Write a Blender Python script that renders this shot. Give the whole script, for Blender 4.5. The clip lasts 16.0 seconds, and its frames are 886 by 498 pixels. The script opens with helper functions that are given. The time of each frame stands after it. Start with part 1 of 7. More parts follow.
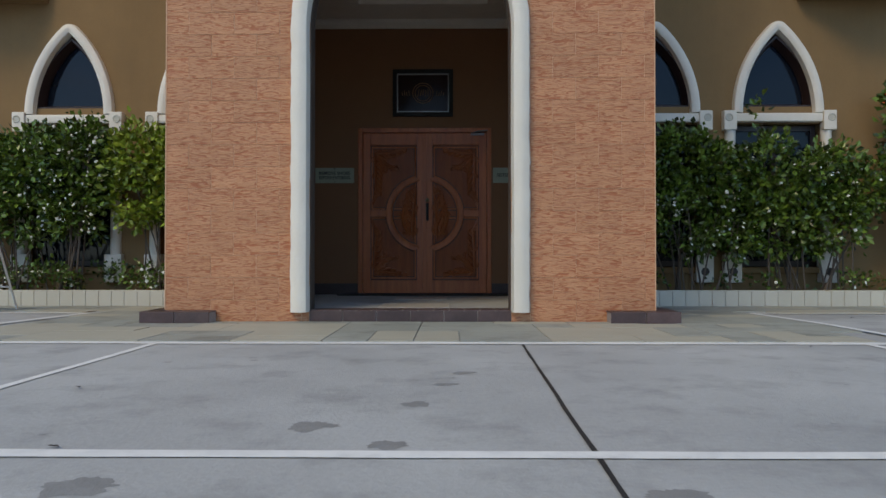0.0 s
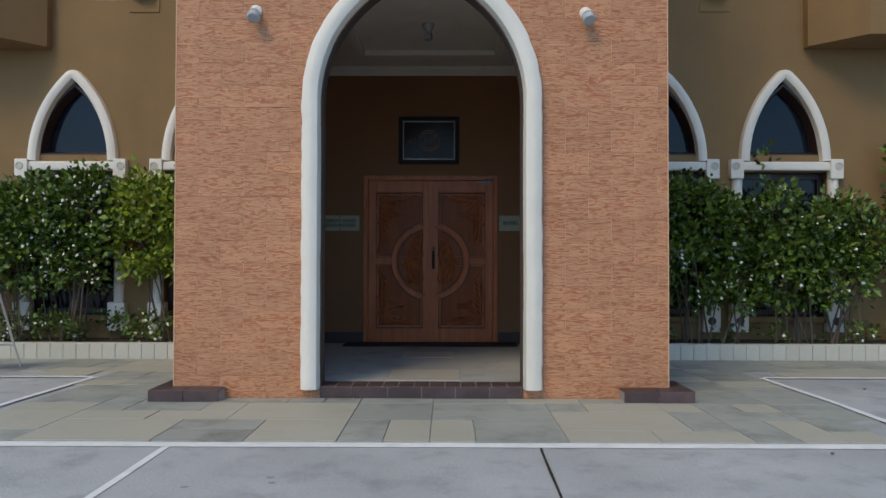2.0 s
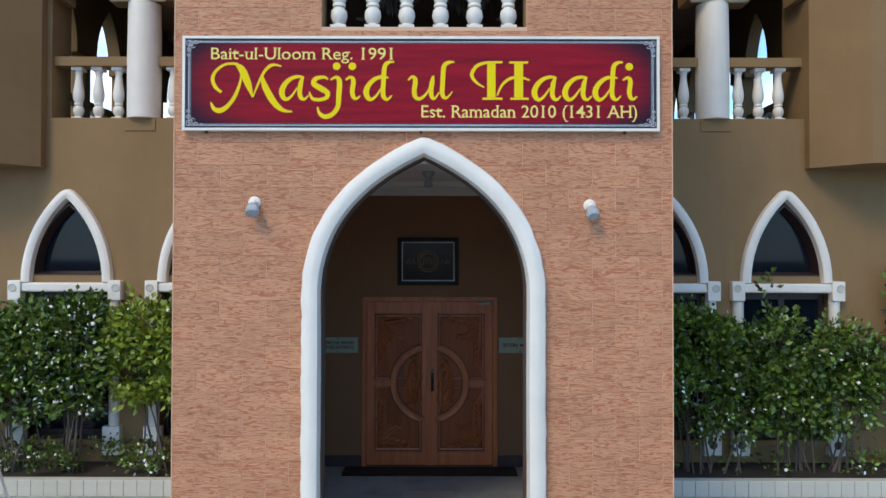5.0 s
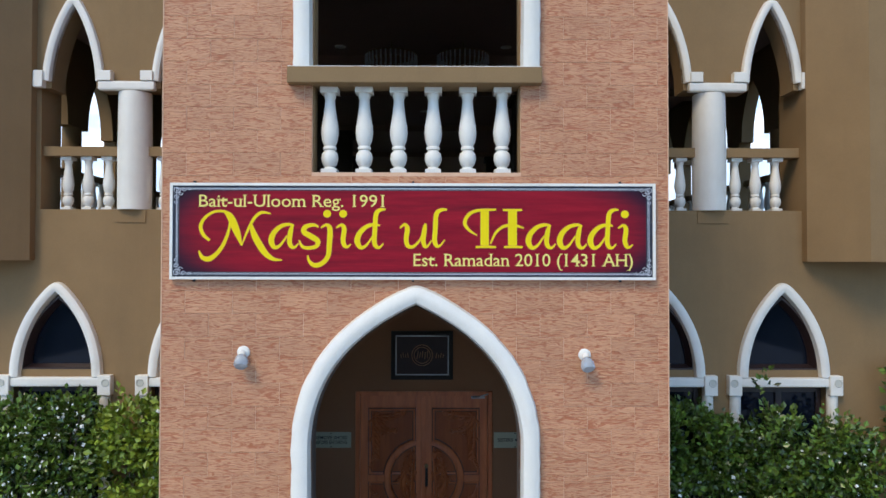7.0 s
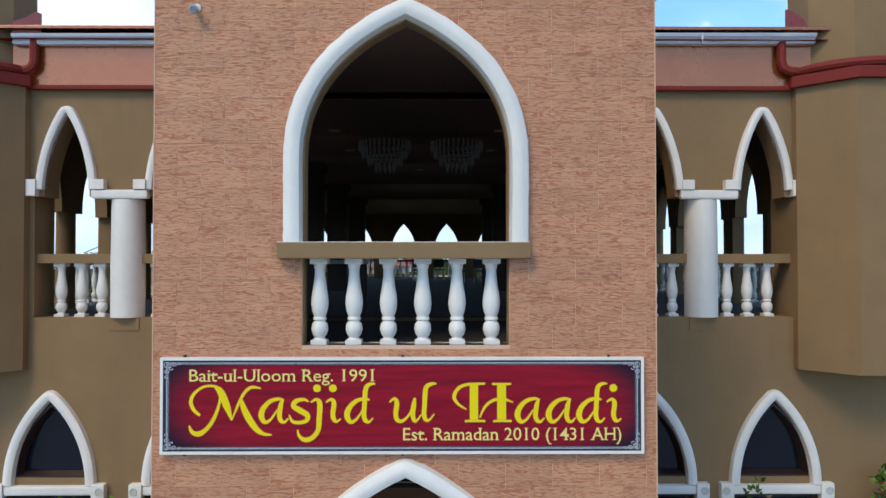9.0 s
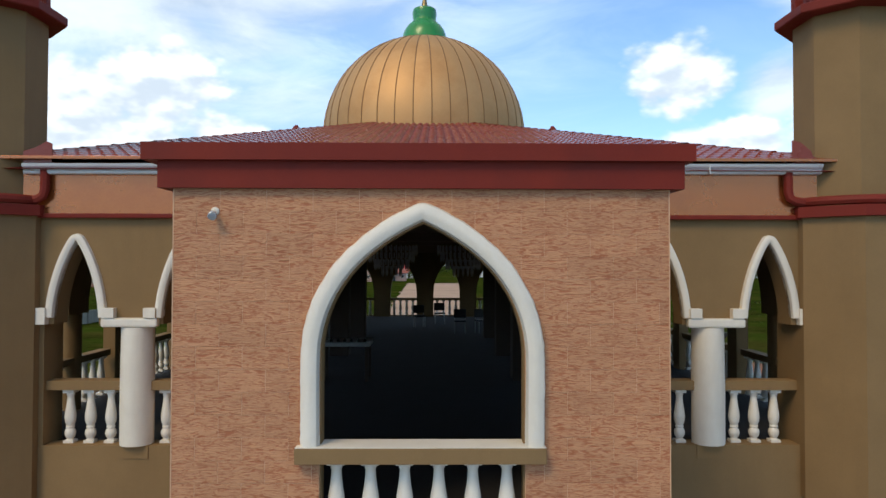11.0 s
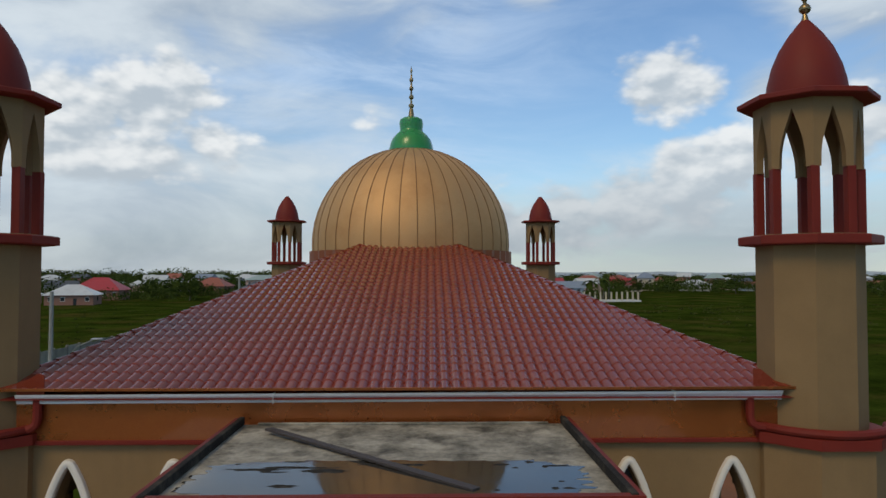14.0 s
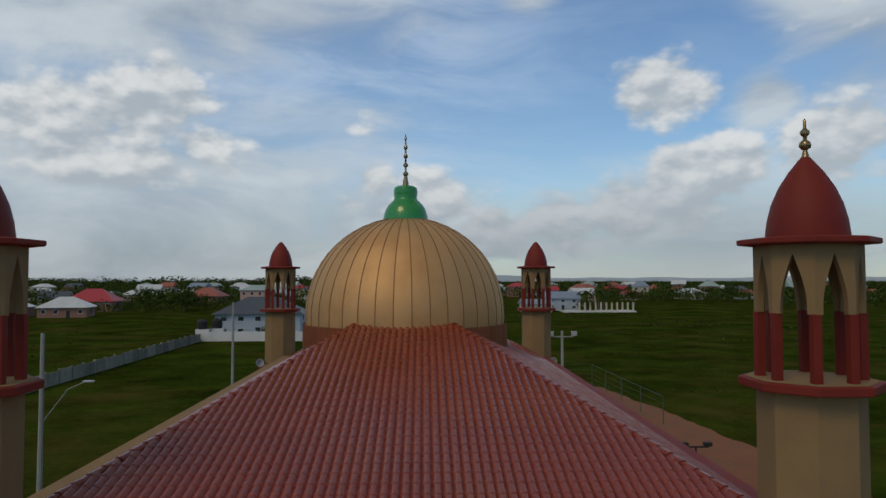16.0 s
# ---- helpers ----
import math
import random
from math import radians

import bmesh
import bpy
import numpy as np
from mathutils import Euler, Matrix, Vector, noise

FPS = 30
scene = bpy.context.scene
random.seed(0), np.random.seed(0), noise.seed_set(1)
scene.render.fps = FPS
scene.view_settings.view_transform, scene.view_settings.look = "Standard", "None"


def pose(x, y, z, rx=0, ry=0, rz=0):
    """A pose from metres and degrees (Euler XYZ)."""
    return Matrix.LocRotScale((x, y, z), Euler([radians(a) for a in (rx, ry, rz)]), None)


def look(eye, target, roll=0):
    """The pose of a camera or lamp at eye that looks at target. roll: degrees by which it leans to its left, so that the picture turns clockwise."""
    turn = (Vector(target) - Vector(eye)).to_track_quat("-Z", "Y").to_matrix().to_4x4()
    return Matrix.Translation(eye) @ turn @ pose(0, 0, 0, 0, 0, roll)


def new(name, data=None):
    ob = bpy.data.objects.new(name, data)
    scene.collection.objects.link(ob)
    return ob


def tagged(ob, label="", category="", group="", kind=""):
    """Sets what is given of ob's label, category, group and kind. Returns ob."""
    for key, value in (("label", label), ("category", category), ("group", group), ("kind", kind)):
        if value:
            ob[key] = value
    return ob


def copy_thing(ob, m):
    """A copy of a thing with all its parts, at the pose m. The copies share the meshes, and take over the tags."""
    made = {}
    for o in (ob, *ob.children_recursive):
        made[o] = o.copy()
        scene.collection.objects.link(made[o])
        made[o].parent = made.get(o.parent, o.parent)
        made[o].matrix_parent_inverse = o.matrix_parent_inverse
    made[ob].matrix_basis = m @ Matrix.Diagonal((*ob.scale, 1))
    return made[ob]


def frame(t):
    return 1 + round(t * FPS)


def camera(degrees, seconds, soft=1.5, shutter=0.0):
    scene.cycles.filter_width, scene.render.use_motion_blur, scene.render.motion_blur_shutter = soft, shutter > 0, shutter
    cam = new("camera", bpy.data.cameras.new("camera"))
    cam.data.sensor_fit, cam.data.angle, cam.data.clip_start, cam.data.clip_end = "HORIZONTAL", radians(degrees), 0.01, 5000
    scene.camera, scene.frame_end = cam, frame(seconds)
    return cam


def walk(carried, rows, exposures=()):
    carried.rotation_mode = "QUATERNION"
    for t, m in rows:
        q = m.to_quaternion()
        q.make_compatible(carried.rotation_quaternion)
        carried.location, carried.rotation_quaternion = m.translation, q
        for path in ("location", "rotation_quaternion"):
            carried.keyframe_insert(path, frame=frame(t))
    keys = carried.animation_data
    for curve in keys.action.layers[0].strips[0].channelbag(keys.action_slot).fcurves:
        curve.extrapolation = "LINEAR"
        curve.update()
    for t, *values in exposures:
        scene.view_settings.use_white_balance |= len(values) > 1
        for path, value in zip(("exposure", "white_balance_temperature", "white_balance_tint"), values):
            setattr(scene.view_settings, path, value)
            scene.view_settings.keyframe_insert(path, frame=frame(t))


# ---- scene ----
cam = camera(64.5, 16.0)
PATH = [
    (0, (0.245, -0.085, 0.534), (0.22, 1.915, 0.561), 0.0),
    (0.5, (0.216, -0.049, 0.632), (0.192, 1.95, 0.663), -0.0),
    (1, (0.186, -0.042, 0.788), (0.165, 1.957, 0.823), -0.0),
    (1.5, (0.163, -0.033, 0.973), (0.145, 1.966, 1.006), 0.0),
    (2, (0.114, -0.047, 1.149), (0.1, 1.952, 1.182), 0.1),
    (2.5, (0.078, -0.05, 1.344), (0.066, 1.95, 1.379), 0.1),
    (3, (0.051, -0.047, 1.604), (0.042, 1.953, 1.636), 0.1),
    (3.5, (0.058, -0.026, 1.89), (0.049, 1.974, 1.922), 0.1),
    (4, (0.051, -0.012, 2.176), (0.045, 1.987, 2.208), 0.1),
    (6.5, (0.063, 0.079, 3.673), (0.07, 2.078, 3.705), 0.1),
    (7, (0.087, 0.099, 3.977), (0.096, 2.098, 4.012), 0.1),
    (7.5, (0.108, 0.107, 4.306), (0.119, 2.107, 4.342), 0.1),
    (8, (0.125, 0.103, 4.648), (0.137, 2.102, 4.682), 0.1),
    (8.5, (0.155, 0.074, 5.013), (0.169, 2.074, 5.048), 0.1),
    (9, (0.158, 0.05, 5.387), (0.172, 2.05, 5.422), 0.0),
    (11.5, (-0.028, -0.038, 7.453), (-0.002, 1.961, 7.501), 0.1),
    (12, (0.035, -0.107, 7.887), (0.062, 1.893, 7.937), 0.0),
    (12.5, (0.157, -0.34, 8.38), (0.187, 1.659, 8.433), 0.0),
    (13, (0.221, -0.454, 8.899), (0.253, 1.544, 8.955), 0.0),
    (13.5, (0.254, -0.448, 9.47), (0.292, 1.55, 9.531), 0.0),
    (14, (0.216, -0.524, 9.988), (0.256, 1.475, 10.056), 0.0),
    (14.5, (0.218, -0.586, 10.486), (0.261, 1.412, 10.56), -0.0),
    (15, (0.237, -0.477, 11.019), (0.285, 1.521, 11.095), -0.0),
    (15.5, (0.261, -0.39, 11.502), (0.311, 1.608, 11.578), -0.1),
    (16, (0.229, -0.375, 11.948), (0.283, 1.623, 12.031), -0.1),
]
EXPOSURES = [(0.0, 0.46, 6950, 10), (2.0, 0.60, 6750, 10), (3.5, 0.80, 6400, 10), (6.5, 1.05, 6150, 10), (9.0, 0.90, 6150, 10), (11.5, 0.52, 7500, 10), (12.5, 0.34, 7650, 10), (14.0, -0.02, 7500, 10), (16.0, -0.32, 7500, 10)]
walk(cam, [(t, look(eye, target, roll)) for t, eye, target, roll in PATH], EXPOSURES)

# ---- world and sun ----
SUN_ELEV, SUN_AZ = 48.0, 215.0      # degrees; azimuth clockwise from +y


def make_world():
    w = bpy.data.worlds.new("world")
    scene.world = w
    w.use_nodes = True
    nt = w.node_tree
    nt.nodes.clear()
    N, L = nt.nodes.new, nt.links.new

    def math_node(op, a, b=0.0, c=0.0):
        n = N("ShaderNodeMath")
        n.operation = op
        for sock, v in zip(n.inputs, (a, b, c)):
            if isinstance(v, (int, float)):
                sock.default_value = v
            else:
                L(v, sock)
        return n.outputs[0]

    sky = N("ShaderNodeTexSky")
    sky.sky_type, sky.sun_disc = "NISHITA", False
    sky.sun_elevation, sky.sun_rotation = radians(SUN_ELEV), radians(SUN_AZ)
    sky.air_density, sky.dust_density, sky.ozone_density = 1.3, 0.15, 3.2
    tc = N("ShaderNodeTexCoord")
    sep = N("ShaderNodeSeparateXYZ")
    L(tc.outputs["Generated"], sep.inputs[0])
    x, y, z = sep.outputs
    az, el = math_node("ARCTAN2", x, y), math_node("ARCSINE", z)
    plane = N("ShaderNodeCombineXYZ")
    L(az, plane.inputs[0])
    L(math_node("MULTIPLY", el, 1.7), plane.inputs[1])
    zz = math_node("ADD", math_node("MAXIMUM", z, 0.0), 0.10)
    flat = N("ShaderNodeCombineXYZ")
    L(math_node("DIVIDE", x, zz), flat.inputs[0])
    L(math_node("DIVIDE", y, zz), flat.inputs[1])

    def noise_tex(vec, scale, detail, rough, distortion=0.0, shift=(0, 0, 0), stretch=(1, 1, 1)):
        m = N("ShaderNodeMapping")
        m.inputs["Location"].default_value, m.inputs["Scale"].default_value = shift, stretch
        L(vec, m.inputs[0])
        n = N("ShaderNodeTexNoise")
        n.inputs["Scale"].default_value, n.inputs["Detail"].default_value = scale, detail
        n.inputs["Roughness"].default_value, n.inputs["Distortion"].default_value = rough, distortion
        L(m.outputs[0], n.inputs["Vector"])
        return n.outputs["Fac"]

    def ramp(v, a, b, c=0.0, d=1.0):
        r = N("ShaderNodeMapRange")
        r.interpolation_type = "SMOOTHSTEP"
        r.inputs[1].default_value, r.inputs[2].default_value = a, b
        r.inputs[3].default_value, r.inputs[4].default_value = c, d
        L(v, r.inputs[0])
        return r.outputs[0]

    def puffs(scale, shift):
        m = N("ShaderNodeMapping")
        m.inputs["Location"].default_value = shift
        L(plane.outputs[0], m.inputs[0])
        n = N("ShaderNodeTexVoronoi")
        n.feature = "SMOOTH_F1"
        n.inputs["Scale"].default_value, n.inputs["Detail"].default_value, n.inputs["Roughness"].default_value = scale, 3, 0.55
        n.inputs["Smoothness"].default_value = 0.35
        L(m.outputs[0], n.inputs["Vector"])
        return n.outputs["Distance"]

    def colour_mix(f, c0, c1):
        n = N("ShaderNodeMixRGB")
        for sock, v in zip(n.inputs, (f, c0, c1)):
            if isinstance(v, (int, float)):
                sock.default_value = v
            elif isinstance(v, tuple):
                sock.default_value = (*v, 1)
            else:
                L(v, sock)
        return n.outputs[0]

    def bank_field(banks, up=0.0):
        f = None
        for a0, e0, ra, re_ in banks:
            u = math_node("MULTIPLY", math_node("SUBTRACT", az, a0), 1 / ra)
            v = math_node("MULTIPLY", math_node("SUBTRACT", el, e0 - up), 1 / re_)
            d = math_node("SUBTRACT", 1.0, math_node("SQRT", math_node("ADD", math_node("MULTIPLY", u, u), math_node("MULTIPLY", v, v))))
            f = d if f is None else math_node("MAXIMUM", f, d)
        return f

    # azimuth, elevation and half sizes in radians: crisp cumulus, and soft grey layers
    CUMULUS = [(-0.47, 0.20, 0.17, 0.075), (-0.39, 0.215, 0.12, 0.085), (-0.345, 0.235, 0.08, 0.075), (-0.30, 0.18, 0.08, 0.045), (-0.42, 0.15, 0.20, 0.055), (0.0, 0.11, 0.10, 0.075), (-0.065, 0.14, 0.05, 0.045),
               (0.11, 0.06, 0.11, 0.055), (0.20, 0.075, 0.10, 0.065), (0.28, 0.095, 0.11, 0.075), (0.36, 0.12, 0.10, 0.085), (0.42, 0.15, 0.08, 0.085), (0.53, 0.17, 0.10, 0.085), (0.335, 0.25, 0.095, 0.075)]
    LAYERS = [(-0.42, 0.06, 0.60, 0.27), (-0.36, 0.36, 0.46, 0.13), (0.40, 0.06, 0.40, 0.10), (0.60, 0.33, 0.17, 0.17), (0.465, 0.235, 0.06, 0.045), (0.15, 0.40, 0.06, 0.05), (-0.05, 0.07, 0.22, 0.12)]
    lumps = noise_tex(plane.outputs[0], 7.0, 9, 0.55, 0.1, (2.3, 1.1, 0))
    above = noise_tex(plane.outputs[0], 7.0, 9, 0.55, 0.1, (2.3 - 0.012, 1.1 + 0.035, 0))
    heads, heads_up = puffs(13.0, (0.3, 0.9, 0)), puffs(13.0, (0.3 - 0.008, 0.9 + 0.022, 0))
    broken = math_node("MULTIPLY_ADD", math_node("SUBTRACT", 0.42, heads), 0.75, math_node("MULTIPLY", math_node("SUBTRACT", lumps, 0.5), 1.25))
    field = bank_field(CUMULUS)
    crest = math_node("SUBTRACT", field, bank_field(CUMULUS, 0.022))
    away = noise_tex(flat.outputs[0], 0.5, 4, 0.55, 0.3, (3.1, 1.7, 0))
    field = math_node("MAXIMUM", field, math_node("MULTIPLY_ADD", away, 3.0, ramp(el, 0.42, 0.72, -1.75, -0.95)))
    cover = ramp(math_node("MULTIPLY_ADD", field, 1.5, broken), -0.18, 0.43, 0.0, 0.95)
    soft_noise = noise_tex(plane.outputs[0], 3.4, 7, 0.55, 0.4, (1.2, 5.0, 0), (1.0, 1.5, 1.0))
    layer = ramp(math_node("MULTIPLY_ADD", math_node("SUBTRACT", soft_noise, 0.5), 2.2, bank_field(LAYERS)), -0.05, 0.75, 0.0, 0.85)
    veil = ramp(noise_tex(plane.outputs[0], 3.2, 8, 0.6, 0.8, (6.0, 2.0, 0), (1.0, 2.2, 1.0)), 0.34, 0.70, 0.12, 0.55)
    low = ramp(el, 0.0, 0.16, 0.40, 0.0)
    thin = math_node("MAXIMUM", math_node("MULTIPLY", veil, ramp(az, -0.05, 0.34, 1.25, 0.20)), low)
    lit = ramp(math_node("ADD", math_node("MULTIPLY", crest, 0.30), math_node("ADD", math_node("SUBTRACT", lumps, above), math_node("MULTIPLY", math_node("SUBTRACT", heads_up, heads), 0.55))), -0.26, 0.34)
    heavy = noise_tex(plane.outputs[0], 2.6, 4, 0.5, 0.0, (0.4, 8.0, 0))
    lit = math_node("MULTIPLY", lit, math_node("MULTIPLY", ramp(heavy, 0.30, 0.62, 0.55, 1.0), ramp(el, 0.03, 0.20, 0.40, 1.0)))
    deep = N("ShaderNodeMixRGB")
    deep.blend_type, deep.inputs[0].default_value, deep.inputs[2].default_value = "MULTIPLY", 1.0, (0.70, 0.94, 1.22, 1)
    L(sky.outputs[0], deep.inputs[1])
    air = colour_mix(thin, deep.outputs[0], (4.9, 6.7, 9.5))
    grey = colour_mix(ramp(soft_noise, 0.32, 0.68), (3.2, 4.15, 5.5), (5.6, 6.7, 8.0))
    air = colour_mix(layer, air, grey)
    tone = colour_mix(lit, (3.9, 4.85, 6.1), (7.2, 8.0, 9.1))
    mixed = colour_mix(cover, air, tone)
    shade = N("ShaderNodeMixRGB")
    shade.blend_type, shade.inputs[0].default_value = "MULTIPLY", 1.0
    L(mixed, shade.inputs[1])
    # sky overhead, out of view, dimmed to lower the fill; dull air along the horizon
    level = math_node("MULTIPLY", ramp(el, 0.42, 0.85, 1.0, 0.66), ramp(el, 0.0, 0.14, 0.80, 1.0))
    grey_level = N("ShaderNodeCombineXYZ")
    for i in range(3):
        L(level, grey_level.inputs[i])
    L(grey_level.outputs[0], shade.inputs[2])
    mix_out = shade.outputs[0]
    bg = N("ShaderNodeBackground")
    bg.inputs["Strength"].default_value = 0.115
    L(mix_out, bg.inputs["Color"])
    out = N("ShaderNodeOutputWorld")
    L(bg.outputs[0], out.inputs[0])


make_world()
sun = new("sun", bpy.data.lights.new("sun", "SUN"))
sun.data.energy, sun.data.angle, sun.data.color = 1.10, radians(22), (1.0, 0.82, 0.55)
az, el = radians(SUN_AZ), radians(SUN_ELEV)
sun.matrix_world = look((0, 0, 40), (-math.sin(az) * math.cos(el) * 40, -math.cos(az) * math.cos(el) * 40, 40 - math.sin(el) * 40))



# ---- building helpers ----
ORIGIN = {}


def thing(name, loc, label="", category="", group="", kind=""):
    """An Empty at the base of a thing; parts are given in world metres."""
    ob = new(name)
    ob.empty_display_size = 0.2
    ob.location = loc
    ORIGIN[ob] = Vector(loc)
    return tagged(ob, label, category, group, kind)


def part(name, bm, material, parent=None, label="", smooth=False, origin=None):
    """Links a bmesh as one mesh object, under a thing or a part when one is given."""
    base = ORIGIN.get(parent, Vector((0, 0, 0))) if origin is None else Vector(origin)
    if base.length:
        bmesh.ops.translate(bm, vec=-base, verts=bm.verts)
    me = bpy.data.meshes.new(name)
    bmesh.ops.recalc_face_normals(bm, faces=bm.faces)
    bm.to_mesh(me)
    bm.free()
    me.materials.append(material)
    if smooth:
        me.polygons.foreach_set("use_smooth", [True] * len(me.polygons))
        me.set_sharp_from_angle(angle=radians(40))
    ob = new(name, me)
    if parent:
        ob.parent = parent
        ORIGIN[ob] = base
    else:
        ob.location = base
        ORIGIN[ob] = base
    if label:
        ob["label"] = label
    return ob


def solo(name, bm, material, label, category, origin=None, kind="", group="", smooth=False):
    return tagged(part(name, bm, material, None, "", smooth, origin), label, category, group, kind)


def mesh_from(verts, faces):
    bm = bmesh.new()
    vs = [bm.verts.new(v) for v in verts]
    for f in faces:
        bm.faces.new([vs[i] for i in f])
    return bm


def add_box(bm, x0, x1, y0, y1, z0, z1, bevel=0.0):
    m = Matrix.LocRotScale(((x0 + x1) / 2, (y0 + y1) / 2, (z0 + z1) / 2), None, (abs(x1 - x0), abs(y1 - y0), abs(z1 - z0)))
    vs = bmesh.ops.create_cube(bm, size=1.0, matrix=m)["verts"]
    if bevel:
        edges = list({e for v in vs for e in v.link_edges})
        bmesh.ops.bevel(bm, geom=edges, offset=bevel, segments=2, profile=0.6, affect="EDGES")
    return bm


def box(x0, x1, y0, y1, z0, z1, bevel=0.0):
    return add_box(bmesh.new(), x0, x1, y0, y1, z0, z1, bevel)


def add_lathe(bm, cx, cy, profile, n=16, turn=0.0):
    """Turns a list of (radius, z) about the upright axis at cx, cy."""
    rings = []
    for r, z in profile:
        if r < 1e-5:
            rings.append([bm.verts.new((cx, cy, z))])
        else:
            rings.append([bm.verts.new((cx + r * math.cos(turn + 2 * math.pi * k / n), cy + r * math.sin(turn + 2 * math.pi * k / n), z)) for k in range(n)])
    for a, b in zip(rings, rings[1:]):
        for k in range(n):
            j = (k + 1) % n
            f = [a[k % len(a)], a[j % len(a)], b[j % len(b)], b[k % len(b)]]
            f = [v for i, v in enumerate(f) if v not in f[:i]]
            if len(f) > 2:
                bm.faces.new(f)
    for ring in (rings[0], rings[-1]):
        if len(ring) > 2:
            bm.faces.new(ring)
    return bm


def lathe(cx, cy, profile, n=16, turn=0.0):
    return add_lathe(bmesh.new(), cx, cy, profile, n, turn)


def add_tube(bm, points, radius, n=8):
    """A round bar through points; radius is one number or one a point."""
    pts = [Vector(p) for p in points]
    rad = [radius] * len(pts) if isinstance(radius, (int, float)) else list(radius)
    rings = []
    side = None
    for i, p in enumerate(pts):
        d = (pts[min(i + 1, len(pts) - 1)] - pts[max(i - 1, 0)]).normalized()
        if side is None:
            side = d.orthogonal().normalized()
        side = (side - d * side.dot(d)).normalized()
        up = d.cross(side)
        rings.append([bm.verts.new(p + rad[i] * (math.cos(2 * math.pi * k / n) * side + math.sin(2 * math.pi * k / n) * up)) for k in range(n)])
    for a, b in zip(rings, rings[1:]):
        for k in range(n):
            bm.faces.new((a[k], a[(k + 1) % n], b[(k + 1) % n], b[k]))
    bm.faces.new(rings[0])
    bm.faces.new(rings[-1])
    return bm


def tube(points, radius, n=8):
    return add_tube(bmesh.new(), points, radius, n)


def on_front(y):
    """u across, v up, d out towards the yard, for a wall that faces -y."""
    return lambda u, v, d: (u, y - d, v)


def on_side(x, out):
    return lambda u, v, d: (x + out * d, u, v)


def on_back(y):
    return lambda u, v, d: (u, y + d, v)


def pane_mesh(outline, holes, place, d0, d1):
    """A slab with holes: outline and holes are loops of (u, v); it runs from depth d0 to d1."""
    bm = bmesh.new()
    edges = []
    for loop in (outline, *holes):
        vs = [bm.verts.new(place(u, v, d0)) for u, v in loop]
        edges += [bm.edges.new((vs[i], vs[(i + 1) % len(vs)])) for i in range(len(vs))]
    bmesh.ops.triangle_fill(bm, use_beauty=True, use_dissolve=False, edges=edges)
    step = Vector(place(0, 0, d1)) - Vector(place(0, 0, d0))
    grown = bmesh.ops.extrude_face_region(bm, geom=list(bm.faces))
    bmesh.ops.translate(bm, vec=step, verts=[g for g in grown["geom"] if isinstance(g, bmesh.types.BMVert)])
    return bm


def sweep(bm, path, profile, place, closed=False, fan=False, ragged=0.0):
    """Carries a cross-section of (offset outwards, depth) along a path of (u, v); outwards is to the path's left. fan rounds the outside of sharp corners, ragged lets the outer edge waver."""
    n = len(path)
    rings = []

    def ring(u, v, nx, ny):
        row = []
        for o, d in profile:
            if ragged and o > 0.1:
                o += ragged * (noise.noise(Vector((u * 14, v * 14, 3.0))) + 0.7 * noise.noise(Vector((u * 45, v * 45, 8.0))))
            row.append(bm.verts.new(place(u + o * nx, v + o * ny, d)))
        rings.append(row)
    for i, (u, v) in enumerate(path):
        a = path[i - 1] if closed or i else path[i]
        b = path[(i + 1) % n] if closed or i < n - 1 else path[i]
        t0 = Vector((u - a[0], v - a[1]))
        t1 = Vector((b[0] - u, b[1] - v))
        t0 = t0.normalized() if t0.length > 1e-9 else t1.normalized()
        t1 = t1.normalized() if t1.length > 1e-9 else t0
        if fan and t0.dot(t1) < 0.93:
            for k in range(7):
                t = t0.lerp(t1, k / 6).normalized()
                ring(u, v, -t.y, t.x)
            continue
        t = (t0 + t1).normalized()
        scale = min(1.0 / max(0.4, t.dot(t1)), 1.6)
        ring(u, v, -t.y * scale, t.x * scale)
    m = len(profile)
    n = len(rings)
    for i in range(n if closed else n - 1):
        a, b = rings[i], rings[(i + 1) % n]
        for k in range(m):
            bm.faces.new((a[k], a[(k + 1) % m], b[(k + 1) % m], b[k]))
    if not closed:
        bm.faces.new(rings[0])
        bm.faces.new(rings[-1])
    return bm


def round_section(o0, o1, d0, d1, n=5):
    """A half-round moulding between the offsets o0 and o1, proud by d1."""
    c, r = (o0 + o1) / 2, abs(o1 - o0) / 2
    return [(c - r * math.cos(math.pi * k / n), d0 + (d1 - d0) * (math.sin(math.pi * k / n) ** 0.6 if 0 < k < n else 0)) for k in range(n + 1)] + [(o1, d0 - 0.05), (o0, d0 - 0.05)]


def pointed(cx, w, z0, z1, n=10, lift=0.5, lean=0.48, high=0.8):
    """The left spring, the apex and the right spring of a pointed arch, as (u, v)."""
    h, left = z1 - z0, []
    for k in range(n + 1):
        t = k / n
        a, b, c, d = (1 - t) ** 3, 3 * t * (1 - t) ** 2, 3 * t * t * (1 - t), t**3
        left.append((-w * (a + b + lean * c), h * (lift * b + high * c + d)))
    return [(cx + u, z0 + v) for u, v in left] + [(cx - u, z0 + v) for u, v in reversed(left[:-1])]


def rect(u0, u1, v0, v1):
    return [(u0, v0), (u1, v0), (u1, v1), (u0, v1)]


